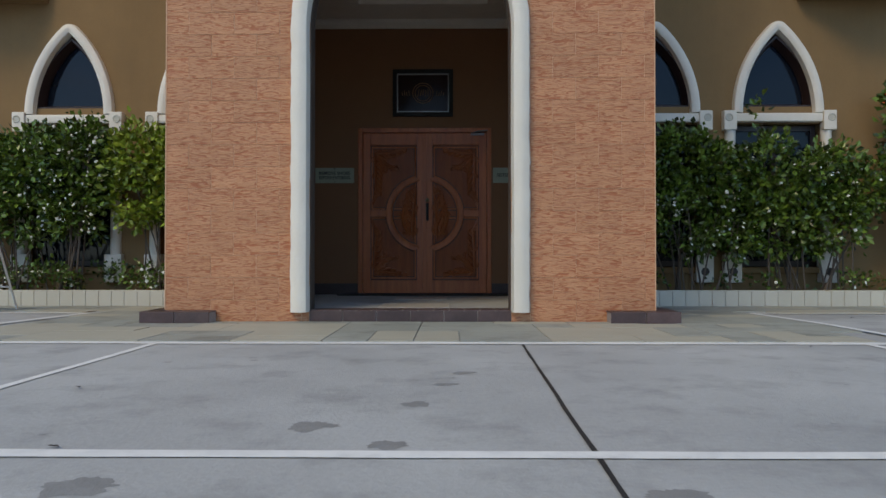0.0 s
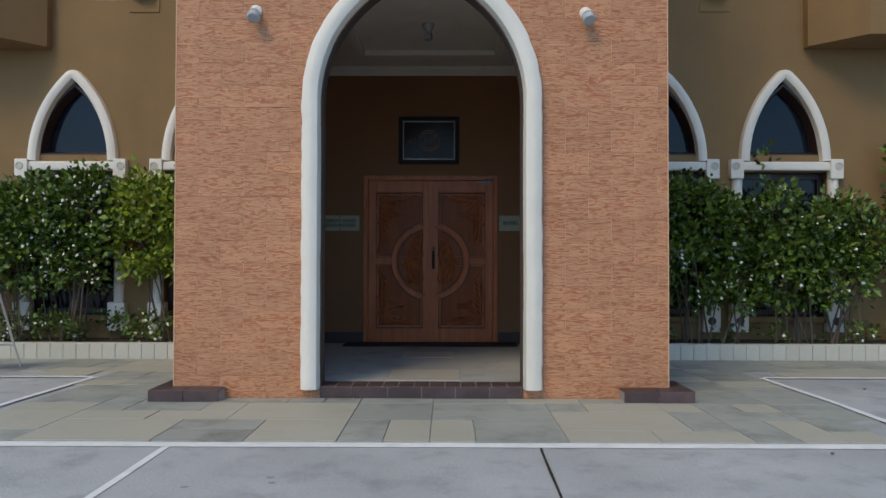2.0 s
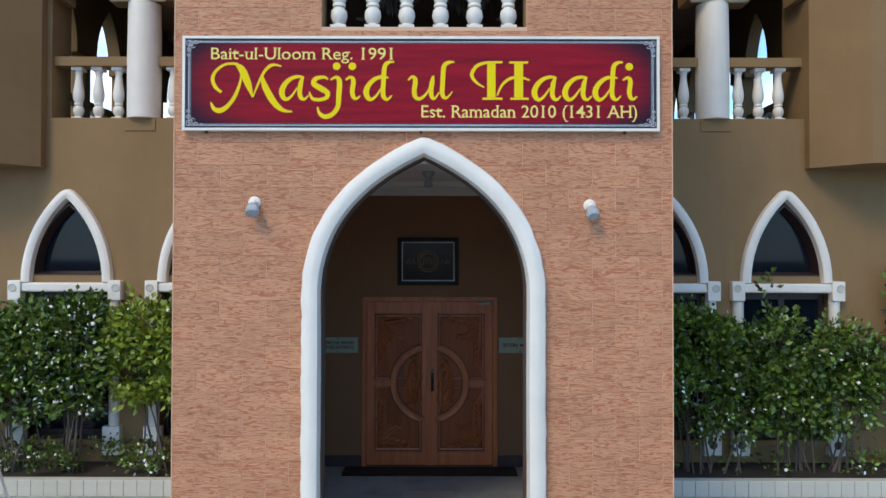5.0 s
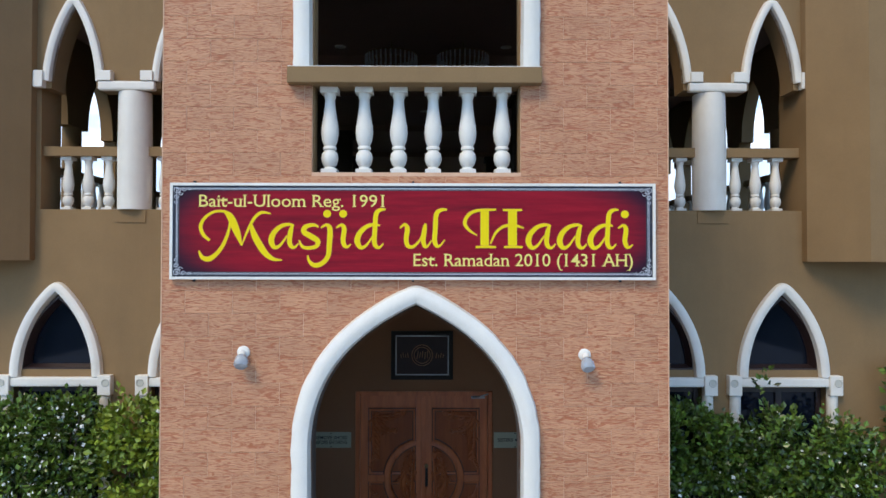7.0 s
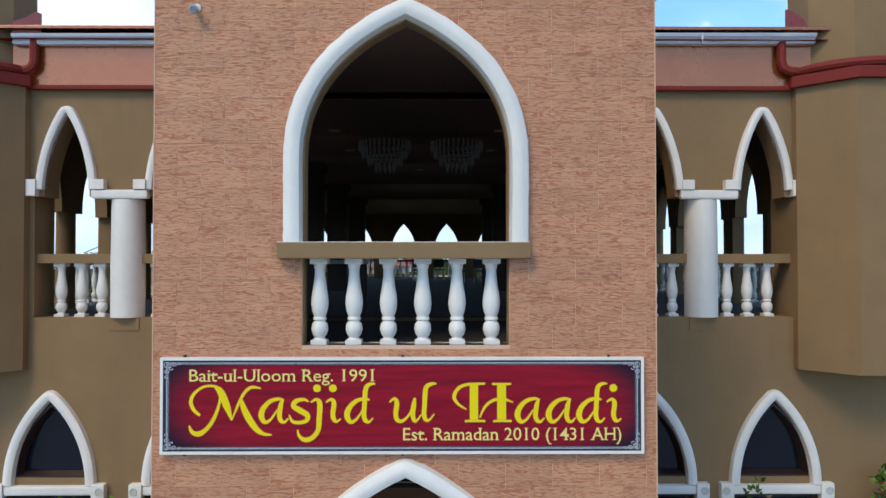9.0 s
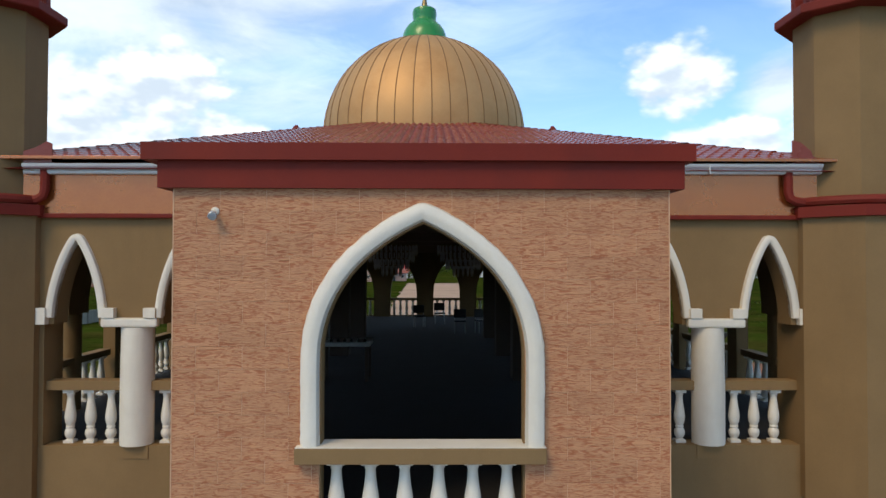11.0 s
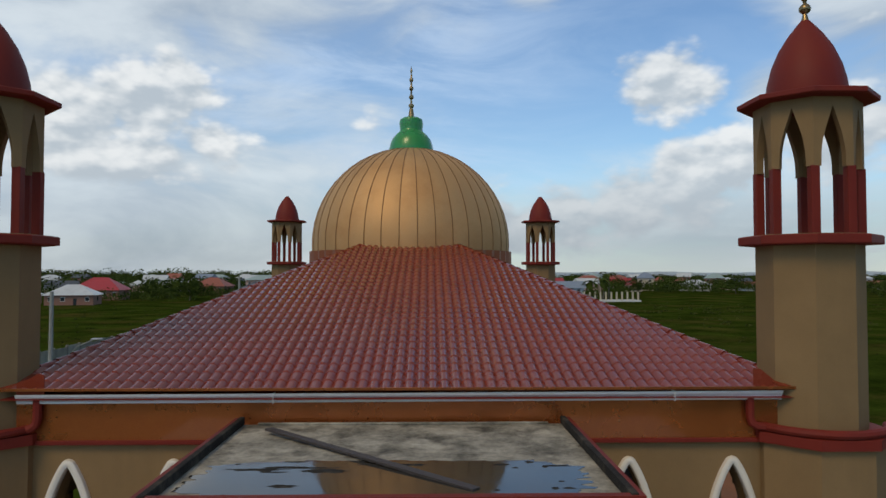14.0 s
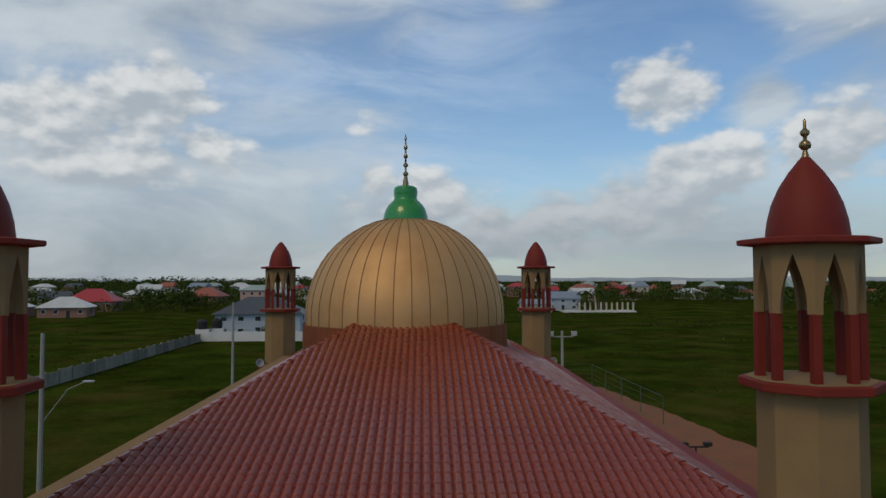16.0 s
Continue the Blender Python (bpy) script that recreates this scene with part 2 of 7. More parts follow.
# ---- materials ----
def surface(name, dark, light, scale=3.0, fine=40.0, rough=0.7, bump=0.2, metal=0.0, stain=None, stain_scale=0.7, stain_amount=0.5, per_piece=0.0, stretch=(1, 1, 1), coat=0.0, spec=0.5, bump_scale=None, streak=False):
    """A painted, mineral or metal surface: two scales of tone, stains of their own shape, and a fine relief."""
    m = bpy.data.materials.new(name)
    m.use_nodes = True
    nt = m.node_tree
    N, L = nt.nodes.new, nt.links.new
    b = nt.nodes["Principled BSDF"]
    tc = N("ShaderNodeTexCoord")
    mp = N("ShaderNodeMapping")
    mp.inputs["Scale"].default_value = stretch
    L(tc.outputs["Object"], mp.inputs[0])

    def tex(s, detail=5, r=0.6, vec=mp):
        n = N("ShaderNodeTexNoise")
        n.inputs["Scale"].default_value, n.inputs["Detail"].default_value, n.inputs["Roughness"].default_value = s, detail, r
        L(vec.outputs[0], n.inputs["Vector"])
        return n.outputs["Fac"]

    def span(v, a, c, lo=0.0, hi=1.0):
        r = N("ShaderNodeMapRange")
        r.inputs[1].default_value, r.inputs[2].default_value, r.inputs[3].default_value, r.inputs[4].default_value = a, c, lo, hi
        L(v, r.inputs[0])
        return r.outputs[0]

    big, small = tex(scale), tex(fine, 4, 0.7)
    add = N("ShaderNodeMath")
    add.operation = "MULTIPLY_ADD"
    L(small, add.inputs[0])
    add.inputs[1].default_value = 0.45
    L(big, add.inputs[2])
    mix = N("ShaderNodeMixRGB")
    mix.inputs[1].default_value, mix.inputs[2].default_value = (*dark, 1), (*light, 1)
    L(span(add.outputs[0], 0.45, 1.0), mix.inputs[0])
    colour = mix.outputs[0]
    if stain:
        st = N("ShaderNodeMixRGB")
        st.inputs[2].default_value = (*stain, 1)
        if streak:
            mv = N("ShaderNodeMapping")
            mv.inputs["Scale"].default_value = (1, 1, 0.12)
            L(tc.outputs["Object"], mv.inputs[0])
            src = tex(stain_scale, 6, 0.65, mv)
        else:
            src = tex(stain_scale, 6, 0.65)
        L(span(src, 0.5, 0.75, 0.0, stain_amount), st.inputs[0])
        L(colour, st.inputs[1])
        colour = st.outputs[0]
    if per_piece:
        oi = N("ShaderNodeObjectInfo")
        gi = N("ShaderNodeNewGeometry")
        ad = N("ShaderNodeMath")
        ad.operation = "ADD"
        L(oi.outputs["Random"], ad.inputs[0])
        L(gi.outputs["Random Per Island"], ad.inputs[1])
        fr = N("ShaderNodeMath")
        fr.operation = "FRACT"
        L(ad.outputs[0], fr.inputs[0])
        hs = N("ShaderNodeHueSaturation")
        L(span(fr.outputs[0], 0, 1, 1 - per_piece, 1 + per_piece), hs.inputs["Value"])
        L(colour, hs.inputs["Color"])
        colour = hs.outputs[0]
    L(colour, b.inputs["Base Color"])
    L(span(big, 0.3, 0.7, max(0.02, rough - 0.08), min(1, rough + 0.08)), b.inputs["Roughness"])
    b.inputs["Metallic"].default_value, b.inputs["Coat Weight"].default_value = metal, coat
    b.inputs["Specular IOR Level"].default_value = spec
    if bump:
        bp = N("ShaderNodeBump")
        bp.inputs["Strength"].default_value, bp.inputs["Distance"].default_value = bump, 0.01
        L(tex(bump_scale, 6, 0.7) if bump_scale else small, bp.inputs["Height"])
        L(bp.outputs[0], b.inputs["Normal"])
    return m


def glass(name, tint, rough=0.02, ior=1.5):
    m = bpy.data.materials.new(name)
    m.use_nodes = True
    b = m.node_tree.nodes["Principled BSDF"]
    b.inputs["Base Color"].default_value, b.inputs["Roughness"].default_value = (*tint, 1), rough
    b.inputs["Transmission Weight"].default_value, b.inputs["IOR"].default_value = 1.0, ior
    return m


OCHRE = surface("ochre_render", (0.210, 0.131, 0.060), (0.263, 0.166, 0.079), 1.2, 60, 0.85, 0.25, stain=(0.155, 0.100, 0.050), stain_scale=0.8, stain_amount=0.45, streak=True, spec=0.2)
DIM_OCHRE = surface("porch_render", (0.225, 0.105, 0.048), (0.275, 0.132, 0.062), 1.2, 60, 0.8, 0.2)
WHITE = surface("white_trim_paint", (0.68, 0.632, 0.550), (0.78, 0.732, 0.640), 3.0, 70, 0.6, 0.25, stain=(0.5, 0.47, 0.40), stain_scale=1.6, stain_amount=0.4, streak=True)
def tile_material():
    """Split-face ceramic: wavy dark bedding lines along the tile on an orange-brown ground."""
    m = surface("sandstone_face_tile", (0.41, 0.183, 0.088), (0.485, 0.232, 0.117), 6.0, 40, 0.6, 0, per_piece=0.07)
    nt = m.node_tree
    N, L = nt.nodes.new, nt.links.new
    b = nt.nodes["Principled BSDF"]
    mp = next(n for n in nt.nodes if n.type == "MAPPING")
    far = N("ShaderNodeMapping")
    far.inputs["Scale"].default_value = (8.5, 8.5, 40.0)
    L(mp.outputs[0], far.inputs[0])
    n = N("ShaderNodeTexNoise")
    n.inputs["Scale"].default_value, n.inputs["Detail"].default_value, n.inputs["Roughness"].default_value, n.inputs["Distortion"].default_value = 1.0, 2.0, 0.45, 2.0
    L(far.outputs[0], n.inputs["Vector"])
    r = N("ShaderNodeValToRGB")
    r.color_ramp.elements[0].position, r.color_ramp.elements[0].color = 0.36, (0.79, 0.55, 0.45, 1)
    r.color_ramp.elements[1].position, r.color_ramp.elements[1].color = 0.49, (1, 1, 1, 1)
    e = r.color_ramp.elements.new(0.60)
    e.color = (1.10, 1.14, 1.15, 1)
    L(n.outputs["Fac"], r.inputs[0])
    mul = N("ShaderNodeMixRGB")
    mul.blend_type, mul.inputs[0].default_value = "MULTIPLY", 1.0
    L(b.inputs["Base Color"].links[0].from_socket, mul.inputs[1])
    L(r.outputs[0], mul.inputs[2])
    L(mul.outputs[0], b.inputs["Base Color"])
    bp = N("ShaderNodeBump")
    bp.inputs["Strength"].default_value, bp.inputs["Distance"].default_value = 0.9, 0.008
    L(n.outputs["Fac"], bp.inputs["Height"])
    L(bp.outputs[0], b.inputs["Normal"])
    return m


TILE = tile_material()
GROUT = surface("pale_tile_grout", (0.57, 0.34, 0.21), (0.66, 0.42, 0.27), 4.0, 60, 0.9, 0.2)
RED = surface("oxide_red_paint", (0.150, 0.016, 0.010), (0.196, 0.024, 0.014), 1.5, 50, 0.6, 0.15, stain=(0.105, 0.018, 0.013), stain_scale=1.2, stain_amount=0.5, spec=0.2)
ROOF = surface("maroon_metal_tile", (0.168, 0.022, 0.010), (0.238, 0.037, 0.0155), 0.5, 12, 0.25, 0.04, stain=(0.235, 0.052, 0.016), stain_scale=0.35, stain_amount=0.5, spec=0.46)
COPPER = surface("copper_brown_fascia", (0.40, 0.105, 0.027), (0.50, 0.150, 0.042), 0.8, 30, 0.28, 0.05, 0.70, stain=(0.28, 0.055, 0.020), stain_scale=0.8, stain_amount=0.6, coat=0.7)
GOLD = surface("gold_sheet_metal", (0.57, 0.340, 0.158), (0.66, 0.418, 0.205), 0.7, 30, 0.69, 0.06, 0.95, stain=(0.40, 0.17, 0.05), stain_scale=0.6, stain_amount=0.4, per_piece=0.05)
GREEN = surface("green_gloss_paint", (0.008, 0.21, 0.04), (0.012, 0.27, 0.055), 2.0, 40, 0.3, 0.08, coat=0.3)
BRASS = surface("weathered_brass", (0.20, 0.14, 0.065), (0.36, 0.265, 0.135), 6.0, 60, 0.35, 0.1, 0.9)
GUTTER = surface("white_gutter_metal", (0.60, 0.62, 0.62), (0.72, 0.73, 0.72), 2.0, 50, 0.35, 0.08, stain=(0.42, 0.42, 0.40), stain_scale=2.0, stain_amount=0.4)
CONCRETE = surface("worn_concrete", (0.272, 0.284, 0.288), (0.430, 0.446, 0.447), 0.8, 45, 0.75, 0.45, stain=(0.185, 0.19, 0.192), stain_scale=2.6, stain_amount=0.75)
PAVER = surface("slate_paver", (0.252, 0.270, 0.245), (0.335, 0.348, 0.308), 2.5, 30, 0.65, 0.4, stain=(0.135, 0.142, 0.125), stain_scale=3.2, stain_amount=0.75, per_piece=0.13)


def two_tone(m, second, share):
    """Gives a share of the pieces a second colour."""
    nt = m.node_tree
    b = nt.nodes["Principled BSDF"]
    oi = nt.nodes.new("ShaderNodeObjectInfo")
    less = nt.nodes.new("ShaderNodeMath")
    less.operation, less.inputs[1].default_value = "LESS_THAN", share
    nt.links.new(oi.outputs["Random"], less.inputs[0])
    soft = nt.nodes.new("ShaderNodeMath")
    soft.operation, soft.inputs[1].default_value = "MULTIPLY", 0.75
    nt.links.new(less.outputs[0], soft.inputs[0])
    mix = nt.nodes.new("ShaderNodeMixRGB")
    mix.inputs[2].default_value = (*second, 1)
    nt.links.new(soft.outputs[0], mix.inputs[0])
    nt.links.new(b.inputs["Base Color"].links[0].from_socket, mix.inputs[1])
    nt.links.new(mix.outputs[0], b.inputs["Base Color"])


two_tone(PAVER, (0.375, 0.357, 0.285), 0.40)
LINE = surface("worn_line_paint", (0.60, 0.62, 0.62), (0.74, 0.75, 0.74), 5.0, 30, 0.7, 0.2, stain=(0.42, 0.44, 0.45), stain_scale=6.0, stain_amount=0.6)
GRASS = surface("grass_ground", (0.004, 0.010, 0.001), (0.046, 0.068, 0.009), 0.11, 1.6, 0.95, 1.0, stain=(0.080, 0.060, 0.016), stain_scale=0.05, stain_amount=0.85, bump_scale=3.0, spec=0.0)
# near-black floor: the dimness of the upper hall is put into its colour
DARK = surface("dark_floor", (0.023, 0.021, 0.020), (0.040, 0.037, 0.035), 2.0, 60, 0.9, 0.2)
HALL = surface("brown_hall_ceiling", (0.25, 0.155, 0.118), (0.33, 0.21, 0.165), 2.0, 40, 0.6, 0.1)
# on the balcony room lining and porch reveal this brown stands in for shade
DARK_BROWN = surface("dark_brown_ceiling", (0.052, 0.034, 0.025), (0.080, 0.054, 0.040), 2.0, 40, 0.85, 0.1)

# ---- the large structure ----
TX0, TX1, TY, WY, AX = -2.17, 1.947, 5.806, 9.31, -0.14      # porch tower's sides and face, main wall's face, axis
BX0, BX1, BY1 = -6.2, 5.92, 33.4                              # the hall's outer faces
TC = -0.105
RIDGE = Vector((-0.33, 21.1, 11.42))
MINARETS = [(5.73, 9.55), (-6.09, 9.55), (5.62, 33.4), (-6.62, 33.4)]

# ground
bm = bmesh.new()
add_lathe(bm, 0, 0, [(2600, -0.12), (2600, -0.10)], 48)
solo("ground", bm, GRASS, "wide flat grass field around the mosque", "ground", kind="structure")


def ground_z(y):
    return 0.0 if y < 5.6 else -0.05 * min(1.0, (y - 5.6) / 2.8)


bm = mesh_from([(-16, -30, 0), (16, -30, 0), (16, 5.6, 0), (-16, 5.6, 0), (-16, 8.4, -0.05), (16, 8.4, -0.05), (16, 9.3, -0.05), (-16, 9.3, -0.05)], [(0, 1, 2, 3), (3, 2, 5, 4), (4, 5, 6, 7)])
solo("pavement", bm, CONCRETE, "grey worn concrete forecourt with damp blotches", "pavement", kind="structure")

# main wall, ground storey
WINDOWS = [(4.585, ""), (2.955, ""), (-4.905, ""), (-3.11, "")]
wall_place = on_front(WY)


def window_holes(c):
    arch = pointed(c, 0.49, 2.56, 3.58, 12, 0.45, 0.5, 0.8)
    return [arch, rect(c - 0.57, c + 0.57, 0.42, 2.33)]


holes = [h for c, _ in WINDOWS for h in window_holes(c)]
DOOR = (-1.01, 0.775, 0.056, 2.28)
holes.append(rect(DOOR[0], DOOR[1], DOOR[2], DOOR[3]))
solo("wall_south", pane_mesh(rect(-6.9, 6.65, -0.1, 4.45), holes, wall_place, 0, -0.3), OCHRE, "ochre rendered ground-storey front wall", "wall", kind="structure")
# the darker painted wall inside the porch is the same wall, skinned 4 mm proud
solo("porch_back_wall", pane_mesh(rect(TX0 + 0.25, TX1 - 0.25, 0.05, 3.70), [rect(DOOR[0] - 0.004, DOOR[1] + 0.004, 0.051, DOOR[3] + 0.004)], on_front(WY), 0.004, 0.0005), DIM_OCHRE, "dark brown painted wall around the entrance door", "wall", kind="structure")
solo("wall_ledge", box(-6.9, 6.65, WY - 0.0, WY + 0.3, 4.45, 4.65), OCHRE, "ochre rendered ledge under the gallery", "ledge", kind="structure")

for nm, bx in (("wall_west", (-6.9, -6.6)), ("wall_east", (6.35, 6.65))):
    solo(nm, box(bx[0], bx[1], WY + 0.3, BY1, -0.1, 4.65), OCHRE, "ochre rendered side wall of the ground storey", "wall", kind="structure")
solo("wall_north", box(-6.9, 6.65, BY1, BY1 + 0.3, -0.1, 4.65), OCHRE, "ochre rendered rear wall of the ground storey", "wall", kind="structure")
solo("floor_upper", box(-6.6, 6.35, WY + 0.3, BY1, 4.36, 4.60), DARK, "floor of the upper hall, its shade put into a near-black colour", "floor", kind="structure")
# added dark strip: covers the sill where the hall is only in shade
solo("hall_threshold", box(TX0 + 0.29, TX1 - 0.29, WY - 0.02, WY + 0.4, 4.652, 4.659), DARK, "dark strip added over the hall threshold in place of shade", "carpet", kind="structure")
solo("floor_lower", box(-6.6, 6.35, WY + 0.3, BY1, -0.05, 0.05), DARK, "dark floor of the ground storey", "floor", kind="structure")

# upper gallery: arches on all four sides
COLS = [3.675, -3.966]


def gallery_arch(c):
    return pointed(c, 0.295, 6.26, 7.325, 14, 0.38, 0.52, 0.78)


def gallery_hole(c0, c1):
    """Two neighbouring arches that share a round column: one opening in the wall."""
    a, b = gallery_arch(c0), gallery_arch(c1)
    return [(c0 - 0.42, 4.65), (c0 - 0.42, 6.24), (c0 - 0.295, 6.24), *a, (c0 + 0.295, 6.24), (c1 - 0.295, 6.24), *b, (c1 + 0.295, 6.24), (c1 + 0.42, 6.24), (c1 + 0.42, 4.65)]


south_holes = [gallery_hole(3.0, 4.4525), gallery_hole(-4.7255, -3.295)]
mid = [(TX0 + 0.28, 4.65), (TX0 + 0.28, 7.62), (TX1 - 0.28, 7.62), (TX1 - 0.28, 4.65)]


def comb(u0, u1, z0, z1, notches):
    """A wall outline whose lower edge is cut by openings that reach down to it."""
    out = [(u0, z0)]
    for n in sorted(notches, key=lambda q: q[0][0]):
        out += [(n[0][0], z0), *n[1:-1], (n[-1][0], z0)]
    return out + [(u1, z0), (u1, z1), (u0, z1)]


solo("gallery_wall_south", pane_mesh(comb(-5.36, 5.09, 4.652, 7.70, south_holes + [mid]), [], wall_place, 0, -0.35), OCHRE, "ochre rendered gallery wall with pointed arches", "wall", kind="structure")
side_y = [11.09 + 1.56 * k for k in range(14)]
pairs = [(side_y[k], side_y[k + 1]) for k in range(0, 14, 2)]


def side_hole(c0, c1):
    """Two wider arches of the side galleries in one opening."""
    a, b = (pointed(c, 0.45, 6.25, 7.25, 9, 0.45, 0.5, 0.8) for c in (c0, c1))
    return [(c0 - 0.57, 4.65), (c0 - 0.57, 6.2), (c0 - 0.45, 6.2), *a, (c0 + 0.45, 6.2), (c1 - 0.45, 6.2), *b, (c1 + 0.45, 6.2), (c1 + 0.57, 6.2), (c1 + 0.57, 4.65)]


side_notches = [side_hole(a, b) for a, b in pairs]
solo("gallery_wall_west", pane_mesh(comb(WY + 0.35, BY1 - 0.4, 4.602, 7.70, side_notches), [], on_side(BX0, -1), 0, -0.22), OCHRE, "ochre gallery side wall with pointed arches", "wall", kind="structure")
solo("gallery_wall_east", pane_mesh(comb(WY + 0.35, BY1 - 0.4, 4.602, 7.70, side_notches), [], on_side(BX1, 1), 0, -0.22), OCHRE, "ochre gallery side wall with pointed arches", "wall", kind="structure")


REAR = (-5.45, -3.48, -1.47, 0.56, 2.58, 4.58)


def wide_notch(c):
    return [(c - 0.62, 4.6), *pointed(c, 0.62, 5.65, 7.15, 8), (c + 0.62, 4.6)]


solo("gallery_wall_north", pane_mesh(comb(BX0, BX1, 4.602, 7.70, [wide_notch(c) for c in REAR]), [], on_back(BY1), 0, -0.35), OCHRE, "ochre rear gallery wall with wide pointed arches", "wall", kind="structure")
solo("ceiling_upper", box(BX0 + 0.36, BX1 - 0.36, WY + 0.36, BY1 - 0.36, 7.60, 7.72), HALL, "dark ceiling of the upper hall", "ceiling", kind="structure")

# porch tower shell
SPRING1, APEX1, SPRING2, APEX2 = 2.50, 3.625, 6.265, 7.39


def tower_arch(cx, spring, apex, n=22):
    return pointed(cx, 0.85, spring, apex, n, 0.30, 0.82, 0.72)


A1, A2 = tower_arch(TC, SPRING1, APEX1), tower_arch(TC, SPRING2, APEX2)
hole2 = [(TC - 0.85, 4.70), *A2, (TC + 0.85, 4.70)]
front = [(TX0, -0.05), (TC - 0.85, -0.05), *A1, (TC + 0.85, -0.05), (TX1, -0.05), (TX1, 7.66), (TX0, 7.66)]
TILE_T = 0.0035
solo("porch_wall_south", pane_mesh(front, [hole2], on_front(TY + TILE_T), 0, -0.15), GROUT, "front wall of the porch tower behind its face tiles", "wall", kind="structure")
for nm, a, b in (("porch_wall_west", TX0 + TILE_T, TX0 + 0.24), ("porch_wall_east", TX1 - 0.24, TX1 - TILE_T)):
    solo(nm, box(a, b, TY + 0.25, WY - 0.002, -0.05, 7.66), GROUT, "side wall of the porch tower behind its face tiles", "wall", kind="structure")
solo("porch_ceiling", box(TX0 + 0.245, TX1 - 0.245, TY + 0.25, WY - 0.01, 3.72, 4.55), WHITE, "white plastered porch ceiling", "ceiling", kind="structure")
# added lining over the pale walls; the room's shade is its colour
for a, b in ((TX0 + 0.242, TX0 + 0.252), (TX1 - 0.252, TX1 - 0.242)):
    solo("balcony_room_wall", box(a, b, TY + 0.26, WY - 0.01, 4.60, 7.60), DARK_BROWN, "dark lining added for shade on the balcony room's side wall", "wall", kind="structure")
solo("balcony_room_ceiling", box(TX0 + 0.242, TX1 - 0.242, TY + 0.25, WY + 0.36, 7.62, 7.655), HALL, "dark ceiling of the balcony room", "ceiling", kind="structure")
solo("porch_upper_floor", box(TX0 + 0.245, TX1 - 0.245, TY + 0.25, WY + 0.3, 4.555, 4.60), DARK, "floor of the balcony room, its shade put into a near-black colour", "floor", kind="structure")
bm = mesh_from([(TX0 + 0.24, TY + 0.25, 0.095), (TX1 - 0.24, TY + 0.25, 0.095), (TX1 - 0.24, WY - 0.005, 0.052), (TX0 + 0.24, WY - 0.005, 0.052)], [(0, 1, 2, 3)])
grown = bmesh.ops.extrude_face_region(bm, geom=list(bm.faces))
bmesh.ops.translate(bm, vec=(0, 0, -0.14), verts=[g for g in grown["geom"] if isinstance(g, bmesh.types.BMVert)])
solo("porch_floor", bm, CONCRETE, "grey tiled porch floor", "floor", kind="structure")


def ring_frame(x0, x1, y0, y1, z0, z1, t):
    """Three bars round the front and the sides, in one piece."""
    bm = bmesh.new()
    pts = [(x0, y1), (x0, y0), (x1, y0), (x1, y1), (x1 - t, y1), (x1 - t, y0 + t), (x0 + t, y0 + t), (x0 + t, y1)]
    lo, hi = [bm.verts.new((*p, z0)) for p in pts], [bm.verts.new((*p, z1)) for p in pts]
    for a in (lo, hi):
        for q in ((0, 1, 6, 7), (1, 2, 5, 6), (2, 3, 4, 5)):
            bm.faces.new([a[i] for i in q])
    for i in range(8):
        bm.faces.new((lo[i], lo[(i + 1) % 8], hi[(i + 1) % 8], hi[i]))
    return bm


cornice = thing("porch_cornice", (TC, TY, 7.66), "oxide-red painted stepped cornice round the porch roof", "cornice", kind="structure")
part("lower_band", ring_frame(-2.285, 2.06, 5.75, 9.11, 7.66, 7.885, 0.5), RED, cornice)
part("upper_band", ring_frame(-2.40, 2.135, 5.69, 9.11, 7.885, 8.025, 0.10), RED, cornice)

# ---- roof, dome and minarets ----
EX0, EX1, EY0, EY1, EZ = -5.84, 5.47, 9.10, 33.7, 8.37
roof = thing("hip_roof", (RIDGE.x, RIDGE.y, EZ), "maroon metal tile hip roof under a golden dome", "roof", kind="structure")


def slope_sheet(corner_a, corner_b, u0, u1, wave=0.163, course=0.31, amp=0.026, step=0.013):
    """A strip of tile-profile sheet between the eave fractions u0 and u1 of one triangular roof face: ribs run up the slope, courses step across it."""
    a, b, c = Vector(corner_a), Vector(corner_b), RIDGE
    along = b - a
    width = along.length
    along.normalize()
    foot = a + along * (c - a).dot(along)
    up = (c - foot)
    run = up.length
    up.normalize()
    nrm = along.cross(up)
    if nrm.z < 0:
        nrm = -nrm
    apex_u = (c - a).dot(along)
    du = wave / 8
    cols = int(round((u1 - u0) / du))
    us = [u0 + du * i for i in range(cols + 1)]
    vs = []
    k = 0
    while k * course < run:
        vs += [(k * course, step), ((k + 1) * course - 0.02, 0.0)]
        k += 1
    verts, faces = [], []

    def top(u):
        return run * (u / apex_u if u < apex_u else (width - u) / (width - apex_u))
    index = {}
    for j, (v, s) in enumerate(vs):
        for i, u in enumerate(us):
            t = min(v, max(0.0, top(u)))
            ph = (u / wave) % 1.0
            h = amp * 2 * min(1.0, abs(math.sin(math.pi * ph)) * 1.05) + s
            p = a + along * u + up * t + nrm * h
            index[i, j] = len(verts)
            verts.append(p)
    for j in range(len(vs) - 1):
        for i in range(len(us) - 1):
            if vs[j][0] < max(top(us[i]), top(us[i + 1])):
                faces.append((index[i, j], index[i + 1, j], index[i + 1, j + 1], index[i, j + 1]))
    return verts, faces


